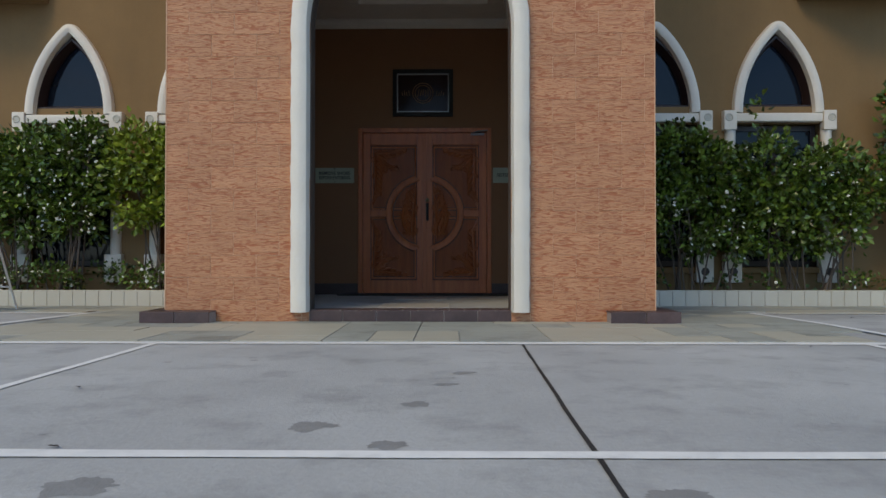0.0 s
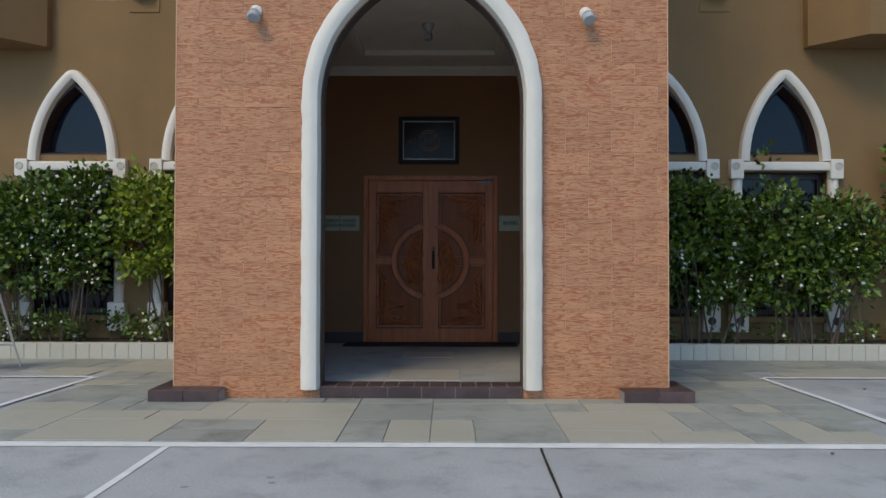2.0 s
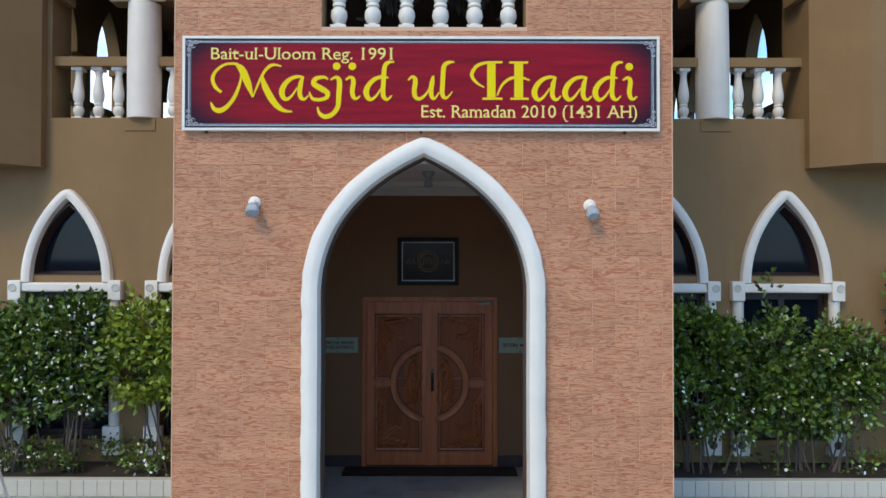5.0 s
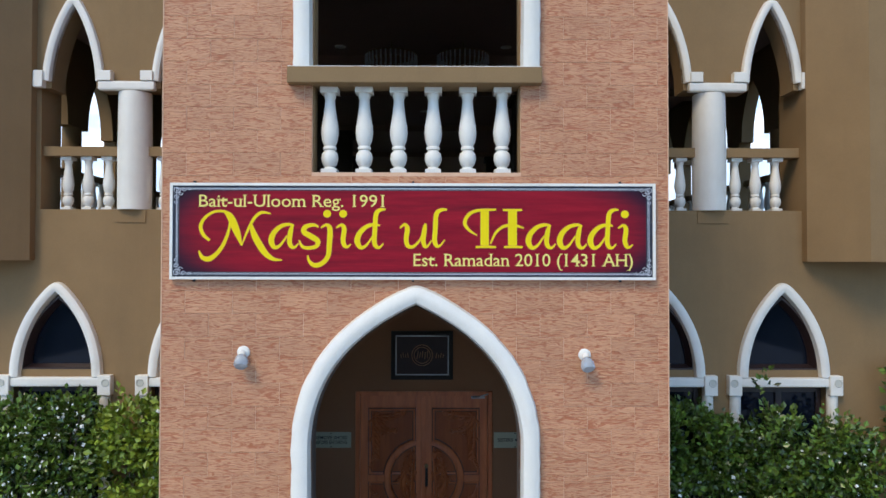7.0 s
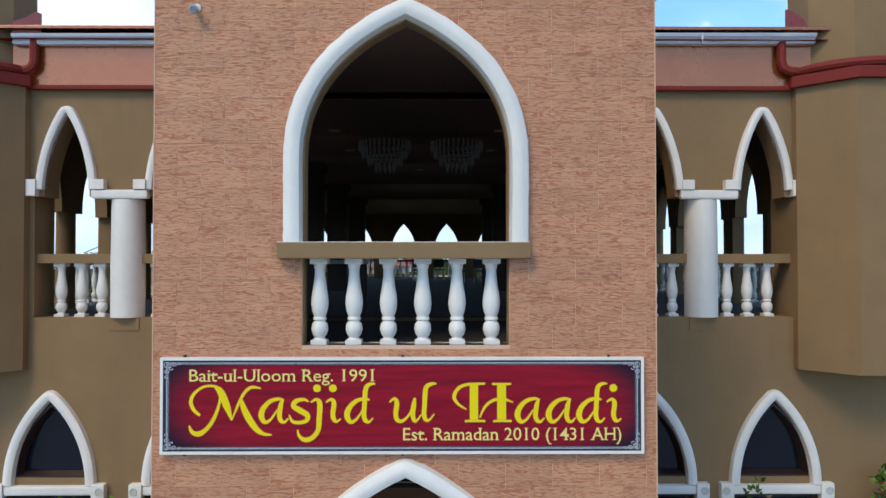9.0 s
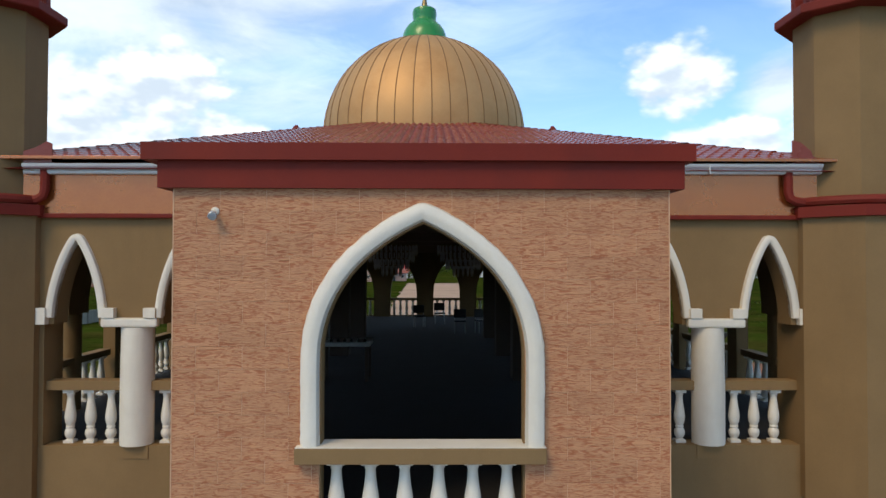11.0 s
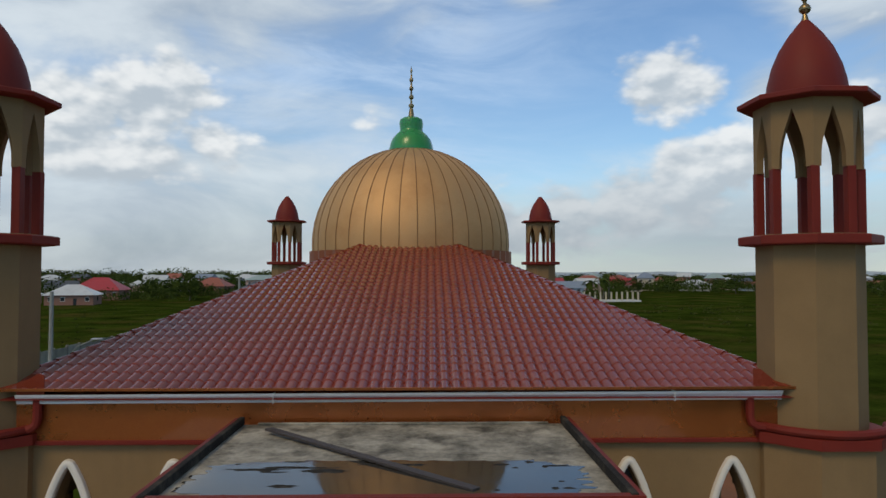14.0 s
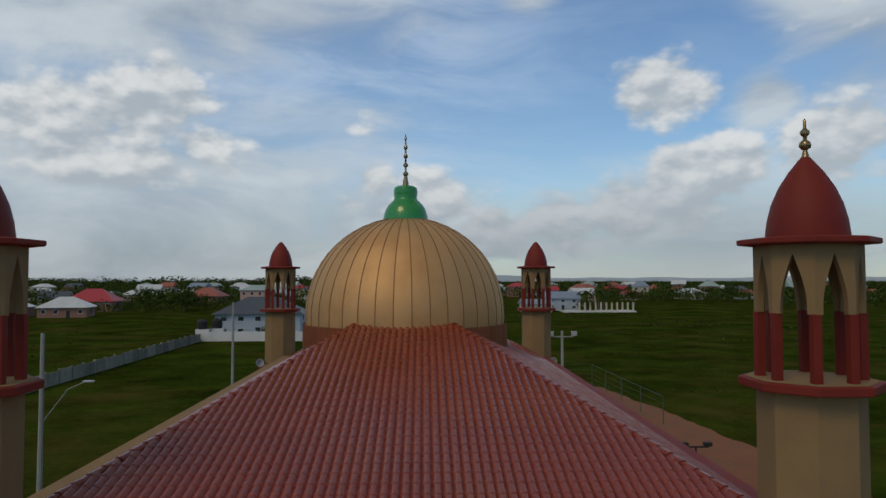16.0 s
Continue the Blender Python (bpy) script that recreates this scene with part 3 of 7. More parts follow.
CORNERS = [(EX0, EY0, EZ), (EX1, EY0, EZ), (EX1, EY1, EZ), (EX0, EY1, EZ)]
for k in range(4):
    a, b = CORNERS[k], CORNERS[(k + 1) % 4]
    length = (Vector(b) - Vector(a)).length
    pieces = 8 if k % 2 == 0 else 6
    width = length / pieces
    width = math.ceil(width / 0.163) * 0.163
    u = 0.0
    while u < length - 0.01:
        verts, faces = slope_sheet(a, b, u, min(u + width, length), course=0.31)
        me = bpy.data.meshes.new("roof_sheet")
        me.from_pydata([v - ORIGIN[roof] for v in verts], [], faces)
        me.materials.append(ROOF)
        ob = new("roof_sheet", me)
        ob.parent = roof
        u += width

# caps on the four hips, each laid over the next
cap_mesh = None
for k, c in enumerate(CORNERS):
    a = Vector(c)
    way = RIDGE - a
    n = 38
    for i in range(n):
        p = a.lerp(RIDGE, (i + 0.2) / n * 0.80)
        if cap_mesh is None:
            bm = bmesh.new()
            ring = []
            for y, r in ((0.0, 0.095), (0.30, 0.07)):
                ring.append([bm.verts.new((r * math.cos(q), y, r * 0.75 * math.sin(q))) for q in [math.pi * j / 6 for j in range(7)]])
            for j in range(6):
                bm.faces.new((ring[0][j], ring[0][j + 1], ring[1][j + 1], ring[1][j]))
            bm.faces.new(ring[0])
            cap_mesh = bpy.data.meshes.new("ridge_cap")
            bm.to_mesh(cap_mesh)
            bm.free()
            cap_mesh.materials.append(ROOF)
        if (p - RIDGE).to_2d().length < 3.05:
            continue
        ob = new("ridge_cap", cap_mesh)
        ob.parent = roof
        ob.matrix_basis = Matrix.Translation(p - ORIGIN[roof] + Vector((0, 0, 0.0))) @ way.to_track_quat("Y", "Z").to_matrix().to_4x4()

# closed deck under the sheets, fascia boards and gutter
bm = mesh_from([*(Vector(c) + Vector((0, 0, -0.10)) for c in CORNERS), RIDGE - Vector((0, 0, 0.10))], [(0, 1, 4), (1, 2, 4), (2, 3, 4), (3, 0, 4), (3, 2, 1, 0)])
part("roof_deck", bm, RED, roof)
part("fascia", box(-5.42, 5.16, WY - 0.05, WY + 0.34, 7.66, 8.25), COPPER, roof, "copper-brown painted eaves board")
part("fascia", box(BX0 - 0.1, BX0 + 0.3, WY + 0.6, BY1 - 0.5, 7.705, 8.25), RED, roof)
part("fascia", box(BX1 - 0.3, BX1 + 0.1, WY + 0.6, BY1 - 0.5, 7.705, 8.25), RED, roof)
part("fascia", box(BX0, BX1, BY1 - 0.3, BY1 + 0.05, 7.705, 8.25), RED, roof)
part("fascia_edge", box(-5.40, 5.14, WY - 0.085, WY - 0.03, 7.637, 7.697, 0.01), RED, roof, "thin oxide-red lower edge")
for x, s in ((EX0, 1), (EX1, -1)):
    quad = [(x + s * 0.08, EY0 + 0.03), (x + s * 0.40, EY0 + 0.03), (x + s * 0.56, EY0 + 0.50), (x + s * 0.33, EY0 + 0.50)]
    verts = [(u, v, EZ + (v - EY0) * (RIDGE.z - EZ) / (RIDGE.y - EY0) + h) for h in (0.052, 0.060) for u, v in quad]
    part("corner_flashing", mesh_from(verts, [(0, 1, 2, 3), (4, 5, 6, 7), (0, 1, 5, 4), (1, 2, 6, 5), (2, 3, 7, 6), (3, 0, 4, 7)]), ROOF, roof, "flat maroon corner flashing")
part("eave_strip", box(EX0 - 0.50, EX0 + 0.03, EY0 + 0.75, EY1, EZ - 0.075, EZ - 0.035, 0.006), OCHRE, roof, "tan painted side eaves board")
part("eave_flashing", box(EX0 + 0.02, EX1 - 0.02, EY0 - 0.018, EY0 - 0.006, EZ + 0.022, EZ + 0.062, 0.003), COPPER, roof, "brown metal drip flashing")
for loop in ([(4.70, 8.37), (5.11, 8.37), (5.09, 8.42), (4.97, 8.47), (4.95, 8.54), (4.80, 8.66), (4.70, 8.68)], [(-5.36, 8.33), (-4.99, 8.33), (-4.99, 8.60), (-5.06, 8.63), (-5.20, 8.55), (-5.36, 8.50)]):
    part("corner_apron", pane_mesh(loop, [], on_front(WY - 0.16), 0.008, -0.008), ROOF, roof, "brown sheet apron closing the eaves against the turret")
gutter = thing("gutter", (AX, WY - 0.2, 8.26), "white moulded metal gutter along the front eaves", "gutter")
bm = bmesh.new()
prof = [(0.0, 8.25), (0.085, 8.255), (0.10, 8.285), (0.085, 8.31), (0.125, 8.345), (0.14, 8.38), (0.125, 8.385), (0.11, 8.35), (0.0, 8.35)]
ra = [bm.verts.new((-5.37, WY - 0.06 - d, z - 0.045)) for d, z in prof]
rb = [bm.verts.new((5.10, WY - 0.06 - d, z - 0.015)) for d, z in prof]
for i in range(len(prof)):
    bm.faces.new((ra[i], ra[(i + 1) % len(prof)], rb[(i + 1) % len(prof)], rb[i]))
bm.faces.new(ra)
bm.faces.new(rb)
part("channel", bm, GUTTER, gutter)
for x in (-1.9, 3.6):
    z = -0.03 + 0.003 * x
    part("joint_strap", box(x - 0.006, x + 0.004, WY - 0.203, WY - 0.06, 8.249 + z, 8.387 + z), GUTTER, gutter)

DC, DR, DZ = Vector((-0.33, 20.95, 0)), 2.97, 10.86
dome = thing("dome", (DC.x, DC.y, 9.9), "golden sheet-metal dome with raised seams and green knob", "dome")
band = []
n = 96
bm = bmesh.new()
for z in (9.55, 10.62):
    band.append([bm.verts.new((DC.x + (DR + 0.03 + (0.055 if k % 2 else 0)) * math.cos(2 * math.pi * k / n), DC.y + (DR + 0.03 + (0.055 if k % 2 else 0)) * math.sin(2 * math.pi * k / n), z)) for k in range(n)])
for k in range(n):
    bm.faces.new((band[0][k], band[0][(k + 1) % n], band[1][(k + 1) % n], band[1][k]))
part("drum_cladding", bm, surface("copper_ribbed_cladding", (0.22, 0.055, 0.020), (0.31, 0.088, 0.033), 2.0, 30, 0.38, 0.05, 0.5), dome, "copper-brown ribbed cladding round the drum")
PANELS = 38
SEAM = surface("darkened_gold_seam", (0.24, 0.115, 0.042), (0.34, 0.175, 0.066), 3.0, 30, 0.5, 0.05, 0.5)


def dome_point(a, q, r=DR):
    """q runs from 0 at the rim to 1 at the crown."""
    if q < 0.08:
        s = DR * (1 - 0.004 * (0.08 - q) / 0.08)
        z = DZ - 0.30 + 0.30 * q / 0.08
        return Vector((DC.x + (r - DR + s) * math.cos(a), DC.y + (r - DR + s) * math.sin(a), z))
    e = (q - 0.08) / 0.92 * radians(84)
    return Vector((DC.x + r * math.cos(e) * math.cos(a), DC.y + r * math.cos(e) * math.sin(a), DZ + r * math.sin(e) * 0.985))


for k in range(PANELS):
    a0, a1 = 2 * math.pi * k / PANELS, 2 * math.pi * (k + 1) / PANELS
    bm = bmesh.new()
    rows = []
    for j in range(17):
        q = j / 16
        rows.append([bm.verts.new(dome_point(a0 + (a1 - a0) * i / 3, q, DR + (0.006 if 0 < i < 3 else 0))) for i in range(4)])
    for p, q in zip(rows, rows[1:]):
        for i in range(3):
            bm.faces.new((p[i], p[i + 1], q[i + 1], q[i]))
    part("dome_panel", bm, GOLD, dome, smooth=True)
    part("seam", tube([dome_point(a0, j / 14, DR + 0.006) for j in range(15)], 0.012, 5), SEAM, dome)
top = DZ + DR * 0.985 - 0.19
prof = [(0.66, top), (0.69, top + 0.02), (0.69, top + 0.10), (0.66, top + 0.28), (0.60, top + 0.46), (0.50, top + 0.60), (0.37, top + 0.72), (0.345, top + 0.78), (0.36, top + 0.90), (0.365, top + 1.0), (0.34, top + 1.10), (0.25, top + 1.155), (0.05, top + 1.17), (0, top + 1.17)]
knob = part("knob", lathe(DC.x, DC.y, prof, 32), GREEN, dome, "bright green bell-shaped knob", smooth=True)
part("collar", lathe(DC.x, DC.y, [(0.60, top - 0.10), (0.70, top - 0.06), (0.70, top + 0.015), (0.6, top + 0.015)], 32), DARK_BROWN, knob)
t0 = top + 1.15
prof = [(0.10, t0), (0.085, t0 + 0.12), (0.045, t0 + 0.34)]
for i, r in enumerate((0.085, 0.075, 0.065, 0.06)):
    z = t0 + 0.38 + i * 0.27
    prof += [(0.03, z - 0.07), (r, z - 0.03), (r, z + 0.03), (0.03, z + 0.07)]
prof += [(0.022, t0 + 1.40), (0.04, t0 + 1.45), (0.0, t0 + 1.62)]
part("finial", lathe(DC.x, DC.y, prof, 10), BRASS, dome, "weathered metal spike with beads", smooth=True)

OCT = math.pi / 8


def octagon(cx, cy, r):
    return [(cx + r * math.cos(OCT + k * math.pi / 4), cy + r * math.sin(OCT + k * math.pi / 4)) for k in range(8)]


def minaret(cx, cy, label, spike=True):
    """A corner turret: an octagon bay, a shaft, an open lantern of eight posts and a pointed cap."""
    root = thing("minaret", (cx, cy, 3.98), label, "minaret", "corner minarets")
    part("bay", lathe(cx, cy, [(0.95, 3.98), (0.95, 7.66)], 8, OCT), OCHRE, root)
    part("belt", lathe(cx, cy, [(0.93, 7.655), (1.03, 7.66), (1.03, 7.80), (0.93, 7.805)], 8, OCT), RED, root, "oxide-red projecting belt")
    part("shaft", lathe(cx, cy, [(0.715, 7.805), (0.715, 10.38)], 8, OCT), OCHRE, root)
    part("lantern_sill", lathe(cx, cy, [(0.70, 10.375), (0.94, 10.385), (0.95, 10.40), (0.95, 10.50), (0.93, 10.515), (0.2, 10.525)], 8, OCT), RED, root, "oxide-red octagonal sill")
    part("lantern_floor", lathe(cx, cy, [(0.0, 10.5265), (0.86, 10.5265), (0.88, 10.521), (0.0, 10.52)], 8, OCT), OCHRE, root, "tan painted lantern floor")
    for x, y in octagon(cx, cy, 0.655):
        part("post", box(x - 0.061, x + 0.061, y - 0.061, y + 0.061, 10.515, 11.46, 0.012), RED, root)
    # eight sides of the lantern head, each with a tall slit arch
    pts = octagon(cx, cy, 0.72)
    for k in range(8):
        p, q = Vector(pts[k]), Vector(pts[(k + 1) % 8])
        w = (q - p).length
        t = (q - p).normalized()
        nrm = Vector((t.y, -t.x))

        def place(u, v, d, p=p, t=t, nrm=nrm):
            g = p + t * u + nrm * d
            return (g.x, g.y, v)
        h = w / 2
        arch = [(h - 0.170, 11.45), *pointed(h, 0.170, 11.55, 12.28, 7, 0.35, 0.55, 0.62), (h + 0.170, 11.45)]
        part("head_panel", pane_mesh([(0.0, 11.45), *arch, (w, 11.45), (w, 12.42), (0, 12.42)], [], place, 0, -0.10), OCHRE, root)
    part("cap_brim", lathe(cx, cy, [(0.70, 12.40), (0.92, 12.415), (0.94, 12.43), (0.94, 12.49), (0.92, 12.50), (0.50, 12.535)], 8, OCT), RED, root, "oxide-red brim")
    prof = [(0.555, 12.51), (0.555, 12.56), (0.53, 12.76), (0.47, 13.00), (0.37, 13.24), (0.235, 13.46), (0.11, 13.62), (0.06, 13.68), (0.0, 13.69)]
    part("cap", lathe(cx, cy, prof, 24), RED, root, smooth=True)
    if not spike:
        return root
    prof = [(0.075, 13.60), (0.05, 13.70), (0.03, 13.78), (0.075, 13.82), (0.085, 13.86), (0.07, 13.90), (0.025, 13.94), (0.03, 13.98), (0.065, 14.02), (0.065, 14.06), (0.025, 14.10), (0.02, 14.22), (0, 14.25)]
    part("finial", lathe(cx, cy, prof, 12), BRASS, root, "tarnished metal finial with two beads", smooth=True)
    return root


for i, (x, y) in enumerate(MINARETS):
    minaret(x, y, "ochre octagonal corner minaret with open red lantern" if i < 2 else "far ochre corner minaret with open red lantern", i < 2)
for (x, y), s in ((MINARETS[0], 1), (MINARETS[1], -1)):
    # rain pipe from the gutter round the turret
    ex = 4.665 if s > 0 else -5.10
    pipe = thing("rain_pipe", (ex, WY - 0.1, 7.85), "oxide-red painted rain pipe along the turret belt", "pipe", "rain pipes")
    ring = [Vector((x + 0.93 * math.cos(a) , y + 0.93 * math.sin(a), 7.865)) for a in ([radians(202 + 8 * i) for i in range(18)] if s > 0 else [radians(338 - 8 * i) for i in range(18)])]
    path = [(ex, WY - 0.12, 8.26), (ex, WY - 0.12, 8.00), (ex + s * 0.02, WY - 0.13, 7.92), (ex + s * 0.08, WY - 0.15, 7.875), (ex + s * 0.18, WY - 0.15, 7.865), *ring]
    part("pipe", tube(path, 0.06, 8), RED, pipe, smooth=True)

# ---- white mouldings ----
TRIM = round_section(0.0, 0.158, 0, 0.09)


def tower_trim(arch, foot, name, label):
    """Hand-plastered moulding: two jambs and a head, whose painted outer edge wavers on the tiles."""
    ob = thing(name, (TC, TY, foot), label, "arch moulding", "tower arch mouldings")
    spring = arch[0][1]
    n = int((spring - foot) / 0.05)
    steps = [foot + (spring - foot) * k / n for k in range(n + 1)]
    path = [(arch[0][0], z) for z in steps[:-1]] + list(arch) + [(arch[-1][0], z) for z in reversed(steps[:-1])]
    path = [(u + 0.004 * noise.noise(Vector((u * 2, v * 2.3, foot))), v) for u, v in path]
    cut = n - 1
    for nm, run in (("jamb", path[:cut + 1]), ("arch_head", path[cut:-cut]), ("jamb", path[-cut - 1:])):
        bm = bmesh.new()
        sweep(bm, run, TRIM, on_front(TY), fan=nm == "arch_head", ragged=0.007)
        part(nm, bm, WHITE, ob, smooth=True)
    return ob


tower_trim(A1, 0.085, "entrance_arch", "white rounded moulding round the pointed entrance arch")
tower_trim(A2, 5.54, "balcony_arch", "white rounded moulding round the pointed balcony arch")

# ---- more materials ----
def tweak_piece_offset(m, amount=7.0):
    """Shifts a material's pattern from piece to piece, so that shared meshes do not repeat it."""
    nt = m.node_tree
    mp = next(n for n in nt.nodes if n.type == "MAPPING")
    oi = nt.nodes.new("ShaderNodeObjectInfo")
    mul = nt.nodes.new("ShaderNodeMath")
    mul.operation = "MULTIPLY"
    mul.inputs[1].default_value = amount
    nt.links.new(oi.outputs["Random"], mul.inputs[0])
    cb = nt.nodes.new("ShaderNodeCombineXYZ")
    for i in range(3):
        nt.links.new(mul.outputs[0], cb.inputs[i])
    nt.links.new(cb.outputs[0], mp.inputs["Location"])


tweak_piece_offset(TILE)
tweak_piece_offset(PAVER)
WOOD = surface("carved_mahogany", (0.42, 0.098, 0.026), (0.64, 0.195, 0.060), 3.0, 30, 0.40, 0.3, stain=(0.20, 0.052, 0.016), stain_scale=4.0, stain_amount=0.5, stretch=(3.5, 3.5, 0.35), spec=0.5, coat=0.0)
# darker copy of the mahogany: shade of the recessed panels put into colour
FIELD = surface("mahogany_recess_shade", (0.225, 0.050, 0.014), (0.41, 0.115, 0.034), 3.0, 30, 0.42, 0.3, stain=(0.12, 0.033, 0.011), stain_scale=4.0, stain_amount=0.5, stretch=(3.5, 3.5, 0.35), spec=0.25)
# tone between the two, so raised carving looks lit against the panels
CARVED = surface("carved_relief", (0.30, 0.070, 0.019), (0.50, 0.145, 0.044), 3.0, 30, 0.35, 0.2, stain=(0.16, 0.040, 0.012), stain_scale=5.0, stain_amount=0.5, spec=0.5)
FRAME = surface("dark_brown_joinery", (0.020, 0.010, 0.009), (0.036, 0.018, 0.015), 4.0, 40, 0.45, 0.1)
PANE = surface("tinted_window_glass", (0.004, 0.006, 0.012), (0.006, 0.009, 0.017), 0.5, 3, 0.04, 0, spec=0.27)
GLAZED = surface("glazed_dark_print", (0.020, 0.009, 0.007), (0.032, 0.014, 0.010), 4.0, 40, 0.16, 0, spec=0.12)
# near-black: the darkness of the unlit room is put into the colour
BACK = surface("unlit_room_black", (0.006, 0.006, 0.008), (0.012, 0.012, 0.014), 1.0, 30, 0.9, 0)
STEP = surface("brown_glazed_tile", (0.045, 0.026, 0.026), (0.085, 0.052, 0.050), 6.0, 50, 0.45, 0.25, stain=(0.14, 0.10, 0.095), stain_scale=5.0, stain_amount=0.4, per_piece=0.2)
PALE_GROUT = surface("step_grout", (0.26, 0.22, 0.205), (0.34, 0.30, 0.275), 6.0, 60, 0.9, 0.1)
PLANTER = surface("cream_planter_tile", (0.46, 0.44, 0.37), (0.55, 0.53, 0.45), 3.0, 40, 0.5, 0.15, stain=(0.35, 0.34, 0.28), stain_scale=3.0, stain_amount=0.5, per_piece=0.05)
SOIL = surface("dark_soil", (0.018, 0.013, 0.009), (0.035, 0.026, 0.018), 5.0, 40, 0.95, 0.8)
METAL = surface("dull_grey_metal", (0.32, 0.33, 0.34), (0.42, 0.43, 0.44), 5.0, 50, 0.45, 0.1, 0.4)
BLACK = surface("black_rubber", (0.008, 0.008, 0.008), (0.016, 0.016, 0.016), 5.0, 60, 0.7, 0.3)
PLAQUE = surface("pale_green_plaque", (0.33, 0.35, 0.25), (0.40, 0.42, 0.31), 4.0, 40, 0.5, 0.05)
INK = surface("dark_lettering", (0.03, 0.035, 0.03), (0.045, 0.05, 0.045), 5.0, 40, 0.6, 0)
GOLD_INK = surface("dull_gold_lettering", (0.34, 0.20, 0.09), (0.44, 0.27, 0.13), 5.0, 40, 0.4, 0, 0.4)
YELLOW = surface("yellow_vinyl", (0.74, 0.56, 0.004), (0.80, 0.62, 0.008), 3.0, 40, 0.7, 0, spec=0.1)
PALE_YELLOW = surface("pale_yellow_vinyl", (0.74, 0.62, 0.16), (0.80, 0.68, 0.20), 3.0, 40, 0.7, 0, spec=0.1)
CRIMSON = surface("crimson_wood_print", (0.17, 0.003, 0.012), (0.31, 0.010, 0.022), 3.5, 20, 0.6, 0, spec=0.12, stain=(0.055, 0.006, 0.012), stain_scale=3.0, stain_amount=0.6, stretch=(0.35, 1, 5.0))


def printed_vignette(m):
    """The print of the sign darkens to near black in its four corners."""
    nt = m.node_tree
    N, L = nt.nodes.new, nt.links.new
    b = nt.nodes["Principled BSDF"]
    tc = N("ShaderNodeTexCoord")
    sep = N("ShaderNodeSeparateXYZ")
    L(tc.outputs["Object"], sep.inputs[0])

    def mt(op, a, c=0.0):
        n = N("ShaderNodeMath")
        n.operation = op
        for sock, v in zip(n.inputs, (a, c)):
            if isinstance(v, (int, float)):
                sock.default_value = v
            else:
                L(v, sock)
        return n.outputs[0]
    u = mt("POWER", mt("MULTIPLY", mt("ABSOLUTE", sep.outputs[0]), 1 / 1.88), 5.0)
    v = mt("POWER", mt("MULTIPLY", mt("ABSOLUTE", mt("SUBTRACT", sep.outputs[2], 0.39)), 1 / 0.33), 2.0)
    f = N("ShaderNodeMapRange")
    f.interpolation_type = "SMOOTHSTEP"
    f.inputs[1].default_value, f.inputs[2].default_value, f.inputs[4].default_value = 0.38, 1.25, 0.94
    L(mt("ADD", mt("MULTIPLY", u, 0.85), mt("MULTIPLY", v, 0.55)), f.inputs[0])
    mix = N("ShaderNodeMixRGB")
    mix.inputs[2].default_value = (0.014, 0.009, 0.02, 1)
    L(f.outputs[0], mix.inputs[0])
    L(b.inputs["Base Color"].links[0].from_socket, mix.inputs[1])
    L(mix.outputs[0], b.inputs["Base Color"])


printed_vignette(CRIMSON)
NAVY = surface("near_black_vinyl", (0.012, 0.012, 0.022), (0.02, 0.02, 0.032), 3.0, 40, 0.45, 0)
SILVER = surface("silver_print", (0.42, 0.42, 0.44), (0.52, 0.52, 0.54), 3.0, 40, 0.45, 0)
TAR = surface("weathered_roof_felt", (0.075, 0.068, 0.052), (0.50, 0.455, 0.365), 2.4, 15, 0.8, 0.6, stain=(0.022, 0.020, 0.016), stain_scale=2.6, stain_amount=0.95, stretch=(0.9, 0.8, 1), spec=0.12)
PARAPET = surface("tarred_parapet", (0.012, 0.011, 0.010), (0.040, 0.036, 0.030), 3.0, 30, 0.85, 0.6, stain=(0.17, 0.14, 0.10), stain_scale=3.0, stain_amount=0.45, spec=0.12)
PLANK = surface("wet_old_plank", (0.035, 0.027, 0.024), (0.06, 0.047, 0.042), 3.0, 40, 0.6, 0.4, stretch=(0.4, 3, 3))
BLUE = surface("blue_sign_sheet", (0.012, 0.035, 0.27), (0.018, 0.05, 0.33), 3.0, 40, 0.4, 0)
CRYSTAL_BULB = surface("frosted_bulb", (0.42, 0.43, 0.43), (0.50, 0.51, 0.51), 4.0, 40, 0.35, 0)
LAMPGLASS = glass("lamp_glass", (0.78, 0.81, 0.83), 0.10, 1.25)
LAMPGLASS.node_tree.nodes["Principled BSDF"].inputs["Transmission Weight"].default_value = 0.7
FLOORTILE = surface("cream_floor_tile", (0.36, 0.345, 0.31), (0.43, 0.41, 0.37), 2.0, 40, 0.35, 0.1)


def shared_part(name, mesh, parent, m):
    """One more piece on a mesh that alike pieces share; m is its pose in the world."""
    ob = new(name, mesh)
    ob.parent = parent
    ob.matrix_basis = Matrix.Translation(-ORIGIN[parent]) @ m
    return ob


def mesh_of(name, bm, material, smooth=False):
    me = bpy.data.meshes.new(name)
    bmesh.ops.recalc_face_normals(bm, faces=bm.faces)
    bm.to_mesh(me)
    bm.free()
    me.materials.append(material)
    if smooth:
        me.polygons.foreach_set("use_smooth", [True] * len(me.polygons))
        me.set_sharp_from_angle(angle=radians(50))
    return me


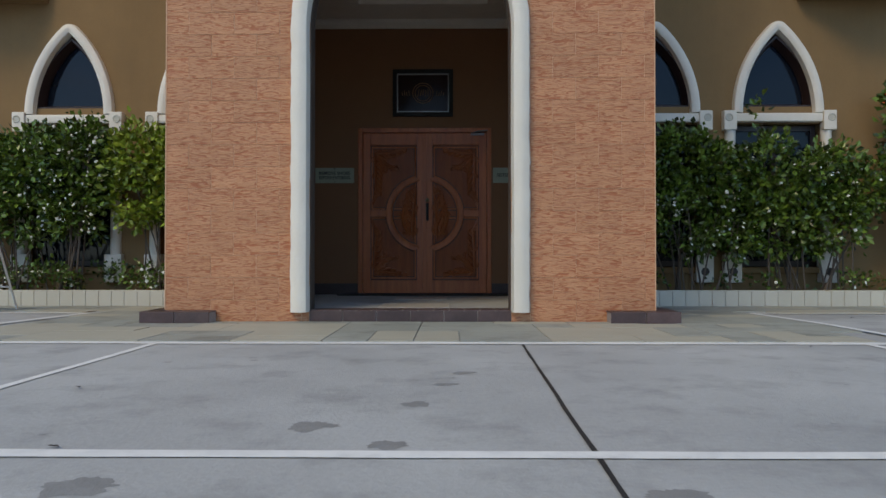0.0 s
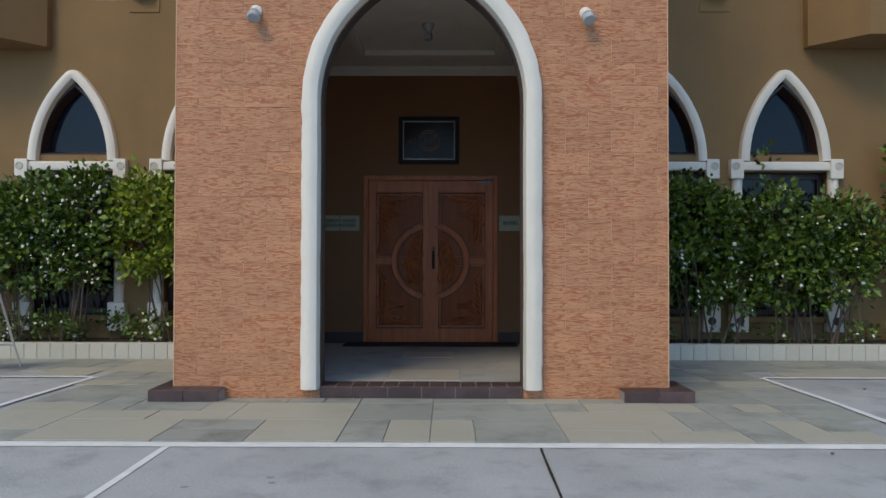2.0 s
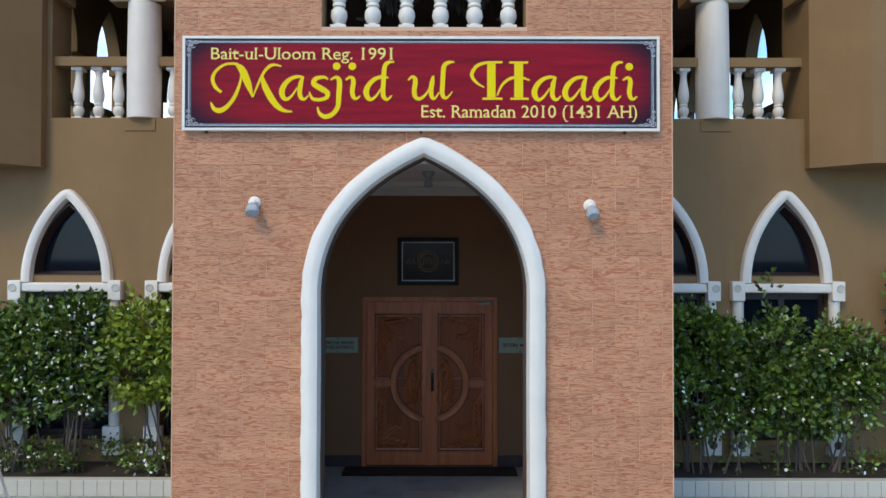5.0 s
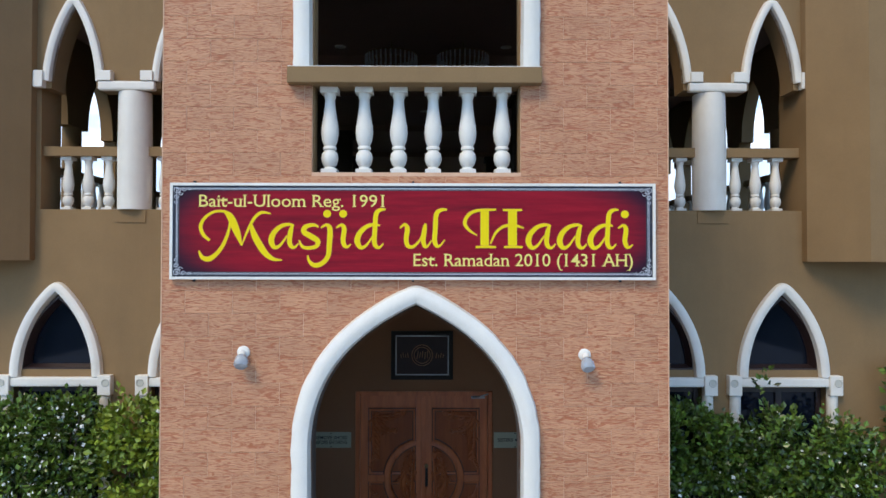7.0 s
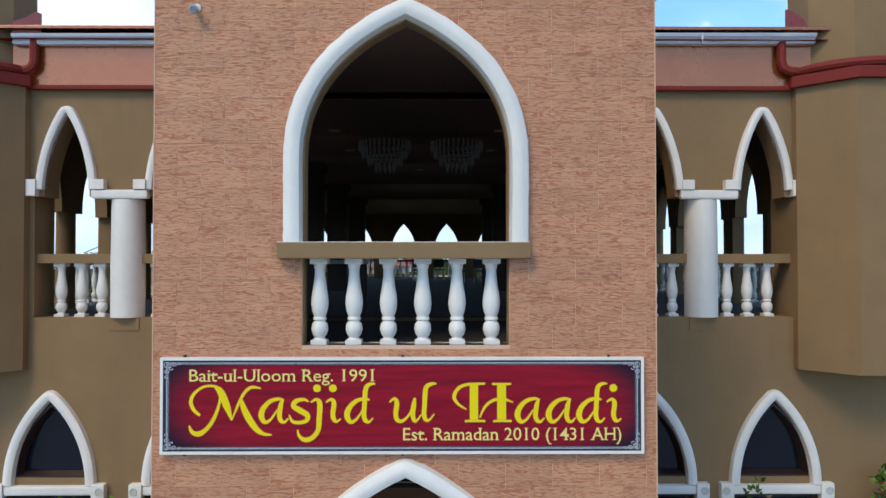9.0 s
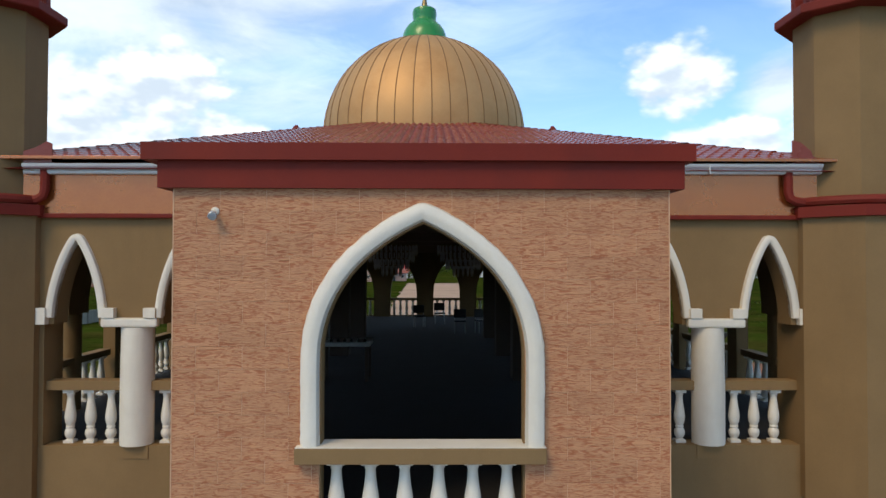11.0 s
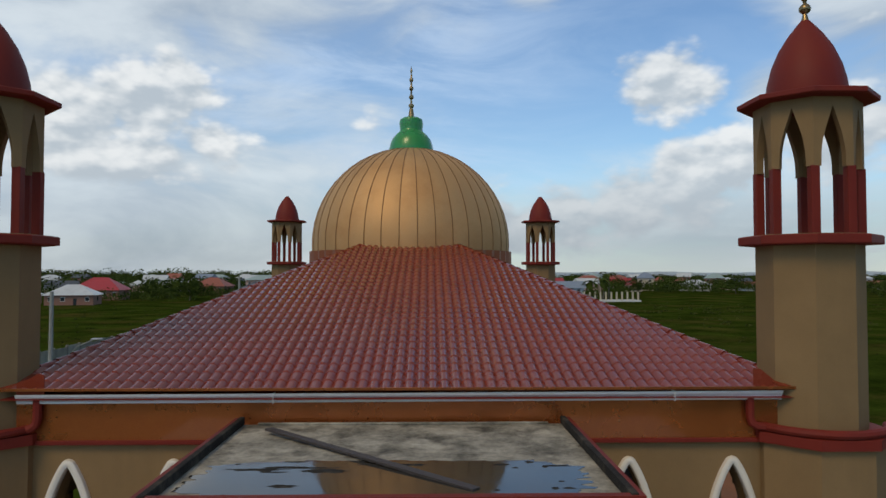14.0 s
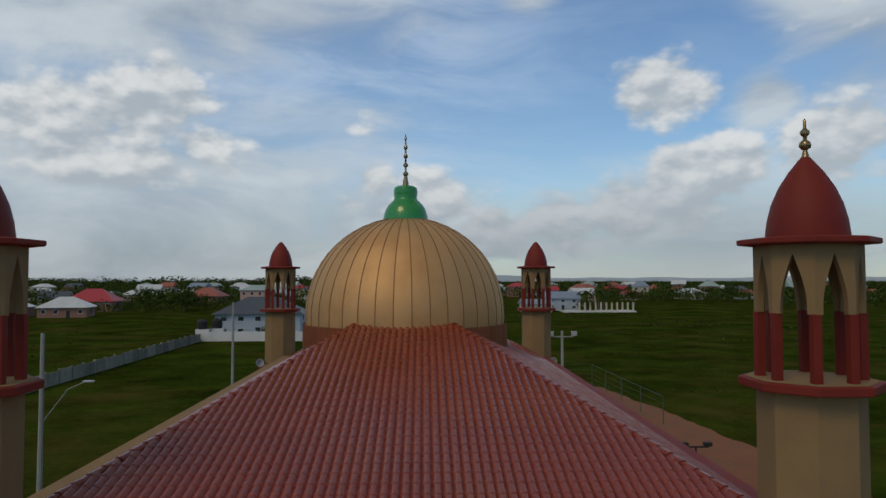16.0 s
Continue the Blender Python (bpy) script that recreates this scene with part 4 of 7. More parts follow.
# ---- ground-storey windows ----
def window(c, index):
    ob = thing(f"window_{index}", (c, WY, 0.2), "tall pointed window with white moulding and dark wooden frame", "window", "front windows", "structure")
    P = on_front(WY)
    bm = bmesh.new()
    arch = pointed(c, 0.465, 2.47, 3.56, 12, 0.45, 0.5, 0.8)
    sweep(bm, arch, round_section(0.0, 0.14, 0, 0.085), P, fan=True)
    part("arch_moulding", bm, WHITE, ob, smooth=True)
    part("cross_bar", box(c - 0.58, c + 0.58, WY - 0.075, WY + 0.05, 2.345, 2.465, 0.025), WHITE, ob)
    for s in (-1, 1):
        u = c + s * 0.655
        blk = part("corner_block", box(u - 0.085, u + 0.085, WY - 0.10, WY + 0.02, 2.235, 2.495, 0.012), WHITE, ob)
        part("boss", lathe(0, 0, [(0.052, 0.0), (0.052, 0.007), (0.044, 0.009), (0.036, 0.002), (0, 0.002)], 14), PLANTER, blk, "pale hollow rose")
        boss = blk.children[0]
        boss.matrix_basis = Matrix.Translation(Vector((u + s * 0.02, WY - 0.10, 2.40)) - ORIGIN[ob]) @ pose(0, 0, 0, 90)
        boss.data.transform(Matrix.Translation(ORIGIN[ob]))
        part("pilaster", tube([(c + s * 0.635, WY - 0.01, 0.58), (c + s * 0.635, WY - 0.01, 2.24)], 0.072, 10), WHITE, ob, smooth=True)
        u = c + s * 0.63
        foot = part("foot_block", box(u - 0.115, u + 0.115, WY - 0.10, WY + 0.02, 0.215, 0.59, 0.012), WHITE, ob)
        part("boss", lathe(0, 0, [(0.055, 0.0), (0.055, 0.004), (0, 0.004)], 12), FRAME, foot)
        boss = foot.children[0]
        boss.data.transform(Matrix.Translation(ORIGIN[ob]))
        boss.matrix_basis = Matrix.Translation(Vector((u, WY - 0.102, 0.36)) - ORIGIN[ob]) @ pose(0, 0, 0, 90)
    part("foot_bar", box(c - 0.52, c + 0.52, WY - 0.06, WY + 0.05, 0.33, 0.42, 0.02), OCHRE, ob)
    # arched light
    bm = bmesh.new()
    inner = [(c - 0.46, 2.565), *pointed(c, 0.46, 2.60, 3.50, 12, 0.45, 0.5, 0.8), (c + 0.46, 2.565)]
    sweep(bm, inner, [(0.012, -0.012), (-0.014, -0.012), (-0.050, -0.13), (-0.05, -0.20), (0.012, -0.20)], P, closed=True)
    fr = part("arch_frame", bm, FRAME, ob)
    pane = part("pane", pane_mesh([(c + (u - c) * 0.95, v) for u, v in inner], [], P, -0.165, -0.170), PANE, fr)
    pane.visible_shadow = False
    # casements
    bm = bmesh.new()
    for a, b in ((c - 0.565, c - 0.50), (c - 0.04, c + 0.04), (c + 0.50, c + 0.565)):
        add_box(bm, a, b, WY + 0.12, WY + 0.19, 0.43, 2.325, 0.006)
    for z0, z1 in ((0.43, 0.50), (2.25, 2.325), (1.45, 1.49)):
        add_box(bm, c - 0.50, c - 0.04, WY + 0.122, WY + 0.188, z0, z1)
        add_box(bm, c + 0.04, c + 0.50, WY + 0.122, WY + 0.188, z0, z1)
    fr = part("casement_frame", bm, FRAME, ob, "dark brown wooden casements")
    for a, b in ((c - 0.50, c - 0.04), (c + 0.04, c + 0.50)):
        pane = part("pane", box(a, b, WY + 0.153, WY + 0.157, 0.50, 2.25), PANE, fr)
        pane.visible_shadow = False


for i, (c, _) in enumerate(WINDOWS):
    window(c, i + 1)
# added sheet behind the panes, coloured as the room's darkness
solo("room_lining", box(-6.4, 6.2, WY + 1.2, WY + 1.25, 0.05, 4.3), BACK, "near-black sheet standing in for the unlit room behind the windows", "wall", kind="structure")
solo("ceiling_lower", box(-6.6, 6.35, WY + 0.3, BY1, 4.25, 4.35), DARK_BROWN, "dark ceiling of the ground storey", "ceiling", kind="structure")

# ---- balustrades and gallery columns ----
BAL = [(0.062, 0.0), (0.062, 0.03), (0.05, 0.045), (0.036, 0.055), (0.052, 0.075), (0.064, 0.12), (0.058, 0.165), (0.038, 0.19), (0.05, 0.2), (0.05, 0.215), (0.042, 0.225), (0.058, 0.27), (0.066, 0.33), (0.062, 0.39), (0.05, 0.47), (0.040, 0.56), (0.038, 0.61), (0.05, 0.625), (0.05, 0.64), (0.058, 0.66), (0.066, 0.675), (0.066, 0.70), (0.0, 0.70)]


def baluster_mesh(height, n):
    bm = bmesh.new()
    add_lathe(bm, 0, 0, [(r * (1.12 if 0.05 < z < 0.62 else 1.0), z * height / 0.70) for r, z in BAL], n)
    add_box(bm, -0.065, 0.065, -0.065, 0.065, 0.0, 0.035 * height / 0.7)
    add_box(bm, -0.072, 0.072, -0.072, 0.072, height - 0.045, height)
    return mesh_of("baluster", bm, WHITE, True)


BAL_NEAR, BAL_SIDE = baluster_mesh(0.71, 16), baluster_mesh(0.71, 8)

balcony = thing("balcony_balustrade", (TC, TY, 4.70), "white turned balusters under a tan balcony rail", "balustrade")
part("rail", box(-1.143, 0.908, TY - 0.10, TY + 0.20, 5.41, 5.54, 0.008), OCHRE, balcony, "tan painted rail")
part("rail_cap", box(-1.138, 0.903, TY - 0.095, TY + 0.195, 5.541, 5.546), WHITE, balcony, "thin pale slab on top of the rail")
for k in range(6):
    shared_part("baluster", BAL_NEAR, balcony, pose(-0.827 + 0.2858 * k, TY + 0.11, 4.70))
part("sill", box(TC - 0.85, TC + 0.85, TY + 0.02, TY + 0.25, 4.66, 4.70), WHITE, balcony, "white painted sill")
# rendered reveals of the balcony opening
bm = bmesh.new()
sweep(bm, [(TC - 0.85, 4.70), (TC - 0.85, 6.2), *A2, (TC + 0.85, 6.2), (TC + 0.85, 4.70)], [(0.0, -0.03), (-0.012, -0.03), (-0.012, -0.18), (0.0, -0.18)], on_front(TY))
solo("balcony_reveal", bm, OCHRE, "tan rendered reveal of the balcony opening", "reveal", kind="structure")
# reveal darker than the porch paint: shade behind the moulding put into colour
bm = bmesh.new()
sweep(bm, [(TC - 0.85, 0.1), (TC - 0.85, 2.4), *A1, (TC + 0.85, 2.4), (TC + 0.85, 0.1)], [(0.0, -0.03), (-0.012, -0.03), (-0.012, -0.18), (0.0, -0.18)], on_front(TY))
solo("porch_reveal", bm, DARK_BROWN, "reveal of the porch opening, its shade put into a dark brown", "reveal", kind="structure")


def front_gallery(col, c_out, c_in, s):
    """One side of the front gallery: a round column, two arches with white mouldings, and the balustrade."""
    ob = thing("gallery_column", (col, WY + 0.12, 4.65), "thick round white column carrying two gallery arches", "column", "gallery columns")
    part("column_shaft", lathe(col, WY + 0.12, [(0.215, 4.65), (0.218, 5.4), (0.208, 6.2)], 28), WHITE, ob, smooth=True)
    part("plinth", box(col - 0.20, col + 0.20, WY - 0.012, WY + 0.1, 4.48, 4.652), OCHRE, ob)
    tr = thing("gallery_moulding", ((c_out + c_in) / 2, WY, 6.2), "white stepped moulding round two pointed gallery arches", "arch moulding", "gallery mouldings")
    P = on_front(WY)
    for c in (c_out, c_in):
        bm = bmesh.new()
        sweep(bm, [(u, max(v, 6.327)) for u, v in gallery_arch(c)], round_section(0.0, 0.112, 0, 0.07), P, fan=True)
        part("arch_moulding", bm, WHITE, tr, smooth=True)
        for q in (-1, 1):
            a, b = sorted((c + q * 0.365, c + q * 0.525))
            over = c == c_out and q == -s or c == c_in and q == s
            part("impost_block", box(a, b, WY - 0.10, WY + 0.02, 6.327 if over else 6.24, 6.457, 0.008), WHITE, tr)
    a, b = sorted((c_out - s * 0.345, c_in + s * 0.345))
    part("impost_bar", box(a, b, WY - 0.085, WY + 0.03, 6.205, 6.325, 0.03), WHITE, tr)
    for (a, b), n in (((col + s * 0.19, c_out + s * 0.43), 3), ((col - s * 0.19, c_in - s * 0.43), 3)):
        a, b = sorted((a, b))
        br = thing("gallery_balustrade", ((a + b) / 2, WY + 0.17, 4.65), "white turned balusters under a tan gallery rail", "balustrade", "gallery balustrades")
        part("rail", box(a, b, WY + 0.06, WY + 0.29, 5.36, 5.485, 0.006), OCHRE, br, "tan painted rail")
        sg = 1 if (a + b) / 2 > col else -1
        for k in range(n):
            shared_part("baluster", BAL_NEAR, br, pose(col + sg * (0.37 + 0.27 * k), WY + 0.175, 4.65))


front_gallery(COLS[0], 4.4525, 3.0, 1)
front_gallery(COLS[1], -4.7255, -3.295, -1)
for x, out in ((BX0, -1), (BX1, 1)):
    xi = x - out * 0.11
    for a, b in pairs:
        m = (a + b) / 2
        ob = thing("side_column", (xi, m, 4.60), "round ochre column of the side gallery", "column", "side gallery columns")
        part("column_shaft", lathe(xi, m, [(0.15, 4.60), (0.15, 6.2)], 14), OCHRE, ob, smooth=True)
        br = thing("side_balustrade", (xi, m, 4.60), "pale balusters with dark rail along the side gallery", "balustrade", "side balustrades")
        part("rail", box(xi - 0.10, xi + 0.10, a - 0.42, b + 0.42, 5.36, 5.47), OCHRE, br)
        for k in range(8):
            yy = a - 0.28 + k * 0.30
            if abs(yy - m) > 0.2:
                shared_part("baluster", BAL_SIDE, br, pose(xi, yy, 4.652))
for c in REAR:
    br = thing("rear_balustrade", (c, BY1 - 0.15, 4.60), "white balusters under the rear gallery rail", "balustrade", "rear balustrades")
    part("rail", box(c - 0.62, c + 0.62, BY1 - 0.28, BY1 - 0.05, 5.36, 5.47), OCHRE, br)
    for k in range(4):
        shared_part("baluster", BAL_SIDE, br, pose(c - 0.44 + k * 0.293, BY1 - 0.165, 4.652))

# ---- porch: door, picture, plaques, floor ----
def add_serifs(me):
    """Lays a small slab across the flat ends of upright stems."""
    bm = bmesh.new()
    bm.from_mesh(me)
    ends = []
    for e in bm.edges:
        a, b = e.verts[0].co, e.verts[1].co
        if len(e.link_faces) == 1 and abs(a.y - b.y) < 0.006 and 0.05 < abs(a.x - b.x) < 0.20:
            inner = max((v.co.y - a.y for v in e.link_faces[0].verts), key=abs)
            ends.append((min(a.x, b.x), max(a.x, b.x), a.y, 1 if inner > 0 else -1))
    for x0, x1, y, up in ends:
        near = [q for q in ends if q is not None and abs(q[2] - y) < 0.01 and q[0] < x1 + 0.001 and q[1] > x0 - 0.001]
        if len(near) > 1:
            continue
        w = 0.055
        quad = [(x0 - w, y), (x1 + w, y), (x1 + w, y + up * 0.045), (x0 - w, y + up * 0.045)]
        bm.faces.new([bm.verts.new((*q, 0.001)) for q in quad])
    bm.to_mesh(me)
    bm.free()


def glyphs(text, material, name, parent, u0, u1, v0, v1, place, lift=0.003, weight=0.0, shear=0.0, serif=False):
    """Lettering in the built-in font, fitted to a rectangle on a wall."""
    cu = bpy.data.curves.new(name, "FONT")
    cu.body, cu.resolution_u, cu.offset, cu.shear = text, 3, weight, shear
    ob = bpy.data.objects.new(name, cu)
    scene.collection.objects.link(ob)
    dg = bpy.context.evaluated_depsgraph_get()
    me = bpy.data.meshes.new_from_object(ob.evaluated_get(dg))
    bpy.data.objects.remove(ob)
    if serif:
        add_serifs(me)
    pts = [v.co.copy() for v in me.vertices]
    x0, x1, y0, y1 = min(p.x for p in pts), max(p.x for p in pts), min(p.y for p in pts), max(p.y for p in pts)
    base = ORIGIN[parent]
    bm = bmesh.new()
    bm.from_mesh(me)
    bpy.data.meshes.remove(me)
    # one part for each character: islands that stand over one another belong together
    todo, marks = set(bm.verts), []
    while todo:
        stack, island = [todo.pop()], []
        while stack:
            v = stack.pop()
            island.append(v)
            for e in v.link_edges:
                w = e.other_vert(v)
                if w in todo:
                    todo.remove(w)
                    stack.append(w)
        marks.append([min(v.co.x for v in island), max(v.co.x for v in island), island])
    marks.sort(key=lambda q: q[0])
    chars = []
    for a, b, island in marks:
        if chars and min(b, chars[-1][1]) - max(a, chars[-1][0]) > 0.6 * min(b - a, chars[-1][1] - chars[-1][0]):
            chars[-1][1] = max(b, chars[-1][1])
            chars[-1][2] += island
        else:
            chars.append([a, b, list(island)])
    for a, b, island in chars:
        at = {v: i for i, v in enumerate(island)}
        faces = {f for v in island for f in v.link_faces}
        pts = [Vector(place(u0 + (v.co.x - x0) / (x1 - x0) * (u1 - u0), v0 + (v.co.y - y0) / (y1 - y0) * (v1 - v0), lift + 0.3 * v.co.z)) - base for v in island]
        me = bpy.data.meshes.new("letter")
        me.from_pydata(pts, [], sorted([at[v] for v in f.verts] for f in faces))
        me.materials.append(material)
        o = new("letter", me)
        o.parent = parent
        ORIGIN[o] = base
    bm.free()
    return o


DY = WY + 0.03
door = thing("door_1", (TC, DY, 0.056), "closed carved mahogany double door with round centre motif", "door", kind="structure")
bm = bmesh.new()
for a, b in ((DOOR[0], DOOR[0] + 0.06), (DOOR[1] - 0.06, DOOR[1])):
    add_box(bm, a, b, WY - 0.025, WY + 0.14, DOOR[2], DOOR[3], 0.008)
add_box(bm, DOOR[0] + 0.06, DOOR[1] - 0.06, WY - 0.023, WY + 0.138, DOOR[3] - 0.055, DOOR[3])
part("door_frame", bm, WOOD, door)
LC = (DOOR[0] + DOOR[1]) / 2
ZC = 1.14


def frond(bm, u, v, ang, length, curl, side, lobes, P, fat=0.021):
    """A carved acanthus spray: a curved rib with lobes on its sides that bend forward and end in rolled tips."""
    pts, dirs, a = [], [], ang
    for k in range(9):
        pts.append((u, v))
        dirs.append(a)
        u += length / 8 * math.cos(a)
        v += length / 8 * math.sin(a)
        a += curl / 8
    add_tube(bm, [P(x, z, 0.009) for x, z in pts], [fat * q for q in (0.6, 0.8, 1, 1, 1, 0.95, 0.85, 0.75, 0.5)], 6)
    add_tube(bm, [P(pts[-1][0] + 0.022 * math.cos(q), pts[-1][1] + 0.022 * math.sin(q), 0.006) for q in [dirs[-1] + curl + side * 0.9 * i for i in range(6)]], [fat * 0.9] * 5 + [fat * 0.4], 6)
    for i in range(lobes):
        t = 0.6 + 6.6 * i / max(1, lobes - 1)
        k = min(7, int(t))
        for sd in ((side,) if i % 3 else (side, -side)):
            x, z = pts[k][0] + (pts[k + 1][0] - pts[k][0]) * (t - k), pts[k][1] + (pts[k + 1][1] - pts[k][1]) * (t - k)
            q = dirs[k] + sd * 1.05
            ln = length * (0.34 - 0.20 * i / lobes) * (1.0 if sd == side else 0.55)
            row = []
            for _ in range(6):
                row.append(P(x, z, 0.003))
                x += ln / 5 * math.cos(q)
                z += ln / 5 * math.sin(q)
                q -= sd * 0.23
            add_tube(bm, row, [fat * w for w in (0.5, 0.85, 1.1, 1.15, 0.95, 0.45)], 6)


for s in (-1, 1):
    a, b = (DOOR[0] + 0.063, LC - 0.004) if s < 0 else (LC + 0.004, DOOR[1] - 0.063)
    leaf = part("door_leaf", box(a, b, DY + 0.012, DY + 0.055, 0.062, DOOR[3] - 0.058), FIELD, door)
    P = on_front(DY + 0.012)
    bm = bmesh.new()
    # stiles, rails and the round centre bead
    for u0, u1, v0, v1 in ((a, a + 0.10, 0.065, 2.22), (b - 0.10, b, 0.065, 2.22), (a + 0.10, b - 0.10, 0.065, 0.24), (a + 0.10, b - 0.10, 2.06, 2.22)):
        add_box(bm, u0, u1, DY - 0.012, DY + 0.011, v0, v1, 0.006)
    part("stile", bm, WOOD, leaf)
    inner = b - 0.10 if s < 0 else a + 0.10
    outer = a + 0.10 if s < 0 else b - 0.10
    bm = bmesh.new()
    arcp = []
    for k in range(17):
        q = -math.pi / 2 + math.pi * k / 16
        arcp.append((LC + s * max(0.105, 0.48 * math.cos(q)), ZC + 0.48 * math.sin(q)))
    sweep(bm, arcp if s > 0 else arcp[::-1], [(-0.045, 0.0), (-0.045, 0.020), (-0.036, 0.030), (-0.012, 0.024), (0.012, 0.024), (0.036, 0.030), (0.045, 0.020), (0.045, 0.0)], P)
    u0, u1 = sorted((LC + s * 0.50, outer))
    add_box(bm, u0, u1, DY - 0.010, DY + 0.011, ZC - 0.045, ZC + 0.045, 0.006)
    part("centre_bead", bm, WOOD, leaf)
    # thin dark strips beside the bead, coloured as the shade of its edges
    bm = bmesh.new()
    for o in (-0.056, 0.046):
        sweep(bm, arcp if s > 0 else arcp[::-1], [(o, 0.0), (o, 0.0165), (o + 0.010, 0.0165), (o + 0.010, 0.0)], P)
    part("groove", bm, FRAME, leaf, "dark strip standing in for recess shade")
    for v0, v1 in ((0.26, ZC - 0.05), (ZC + 0.05, 2.04)):
        bm = bmesh.new()
        loop = rect(min(inner, outer) + 0.012, max(inner, outer) - 0.012, v0, v1)
        sweep(bm, loop, [(0.0, 0.0), (0.0, 0.014), (0.024, 0.006), (0.024, 0.0)], P, closed=True)
        part("panel_mould", bm, WOOD, leaf)
        # dark strips on both sides of the mould, painted in as recess shade
        bm = bmesh.new()
        sweep(bm, loop, [(-0.011, 0.0), (-0.011, 0.003), (-0.001, 0.003), (-0.001, 0.0)], P, closed=True)
        sweep(bm, loop, [(0.025, 0.0), (0.025, 0.003), (0.034, 0.003), (0.034, 0.0)], P, closed=True)
        part("groove", bm, FRAME, leaf, "dark strip standing in for recess shade")
    # half round of the centre, laid over the panels
    disc = [(LC + s * max(0.10, 0.445 * math.cos(q)), ZC + 0.445 * math.sin(q)) for q in [-math.pi / 2 + math.pi * k / 24 for k in range(25)]]
    part("half_round", pane_mesh(disc if s > 0 else disc[::-1], [], P, 0.0145, -0.002), FIELD, leaf)
    bm = bmesh.new()
    c0 = outer - s * 0.06
    flat = math.pi if s > 0 else 0.0
    for v0, up in ((1.97, -1), (0.33, 1)):
        turn = s * up
        frond(bm, c0, v0 + up * 0.02, flat, 0.40, 0.30 * turn, -turn, 5, P)
        frond(bm, c0, v0 + up * 0.03, up * math.pi / 2, 0.55, 0.12 * turn, turn, 7, P)
        frond(bm, c0 - s * 0.02, v0 + up * 0.05, math.atan2(up, -s), 0.24, -0.6 * turn, turn, 4, P, 0.014)
        frond(bm, c0 - s * 0.05, v0 + up * 0.10, math.atan2(1.6 * up, -s), 0.30, 1.3 * turn, turn, 5, P, 0.016)
        frond(bm, c0 - s * 0.03, v0 + up * 0.50, up * math.pi / 2, 0.22, -0.8 * turn, -turn, 4, P, 0.014)
    part("carving", bm, CARVED, leaf, smooth=True)
    bm = bmesh.new()
    Q = on_front(DY - 0.0025)
    frond(bm, LC + s * 0.16, ZC - 0.34, math.pi / 2, 0.66, s * 0.15, -s, 6, Q)
    frond(bm, LC + s * 0.19, ZC - 0.30, math.pi / 2 - s * 0.75, 0.50, s * 1.5, s, 6, Q)
    frond(bm, LC + s * 0.18, ZC - 0.12, math.pi / 2 - s * 0.5, 0.36, s * 0.9, -s, 5, Q, 0.016)
    frond(bm, LC + s * 0.15, ZC + 0.36, -math.pi / 2 + s * 0.6, 0.26, -s * 0.8, s, 4, Q, 0.014)
    part("carving", bm, CARVED, leaf, smooth=True)
bm = box(LC - 0.03, LC + 0.03, DY - 0.028, DY - 0.011, 0.065, 2.22, 0.008)
part("meeting_bead", bm, WOOD, door)
handle = part("handle", box(LC + 0.018, LC + 0.054, DY - 0.04, DY - 0.027, 1.04, 1.28, 0.008), BLACK, door, "dark metal handle plate with lever")
part("lever", tube([(LC + 0.037, DY - 0.045, 1.22), (LC + 0.037, DY - 0.085, 1.20), (LC + 0.037, DY - 0.085, 1.08), (LC + 0.037, DY - 0.045, 1.05)], 0.012, 8), BLACK, handle, smooth=True)
part("knob", lathe(LC + 0.036, DY - 0.06, [(0.0, 1.285), (0.022, 1.295), (0.026, 1.315), (0.018, 1.335), (0.0, 1.342)], 10), BRASS, handle, "worn brass knob", smooth=True)
closer = part("door_closer", box(0.50, 0.68, DY - 0.05, DY - 0.012, 2.185, 2.215, 0.006), METAL, door, "grey metal door closer")
part("closer_arm", tube([(0.52, DY - 0.06, 2.205), (0.60, DY - 0.12, 2.225), (0.72, DY - 0.05, 2.245)], 0.01, 6), METAL, closer)

pic = thing("framed_picture", (TC, WY - 0.01, 2.44), "black framed picture with gold calligraphy over the door", "picture")
F = (-0.545, 0.262, 2.435, 3.065)
bm = bmesh.new()
sweep(bm, rect(*F), [(0.0, 0.005), (0.0, 0.045), (0.04, 0.05), (0.055, 0.03), (0.055, 0.005)], on_front(WY), closed=True)
part("frame", bm, BLACK, pic)
bm = bmesh.new()
sweep(bm, rect(F[0] + 0.056, F[1] - 0.056, F[2] + 0.056, F[3] - 0.056), [(0.0, 0.005), (0.0, 0.034), (0.014, 0.034), (0.014, 0.005)], on_front(WY), closed=True)
part("slip", bm, METAL, pic, "thin silver slip")
part("mount", box(F[0] + 0.05, F[1] - 0.05, WY - 0.014, WY - 0.005, F[2] + 0.05, F[3] - 0.05), GLAZED, pic)
pc = ((F[0] + F[1]) / 2, (F[2] + F[3]) / 2)
PP = on_front(WY - 0.014)
for r in (0.135, 0.105):
    part("gold_stroke", tube([PP(pc[0] + r * math.cos(q), pc[1] + r * math.sin(q), 0.001) for q in [2 * math.pi * k / 24 for k in range(25)]], 0.006, 5), GOLD_INK, pic)
for k in range(5):
    part("gold_stroke", tube([PP(pc[0] - 0.07 + 0.035 * k, pc[1] - 0.05 + 0.01 * (k % 3), 0.001), PP(pc[0] - 0.05 + 0.03 * k, pc[1] + 0.055 - 0.012 * (k % 2), 0.001)], 0.006, 5), GOLD_INK, pic)
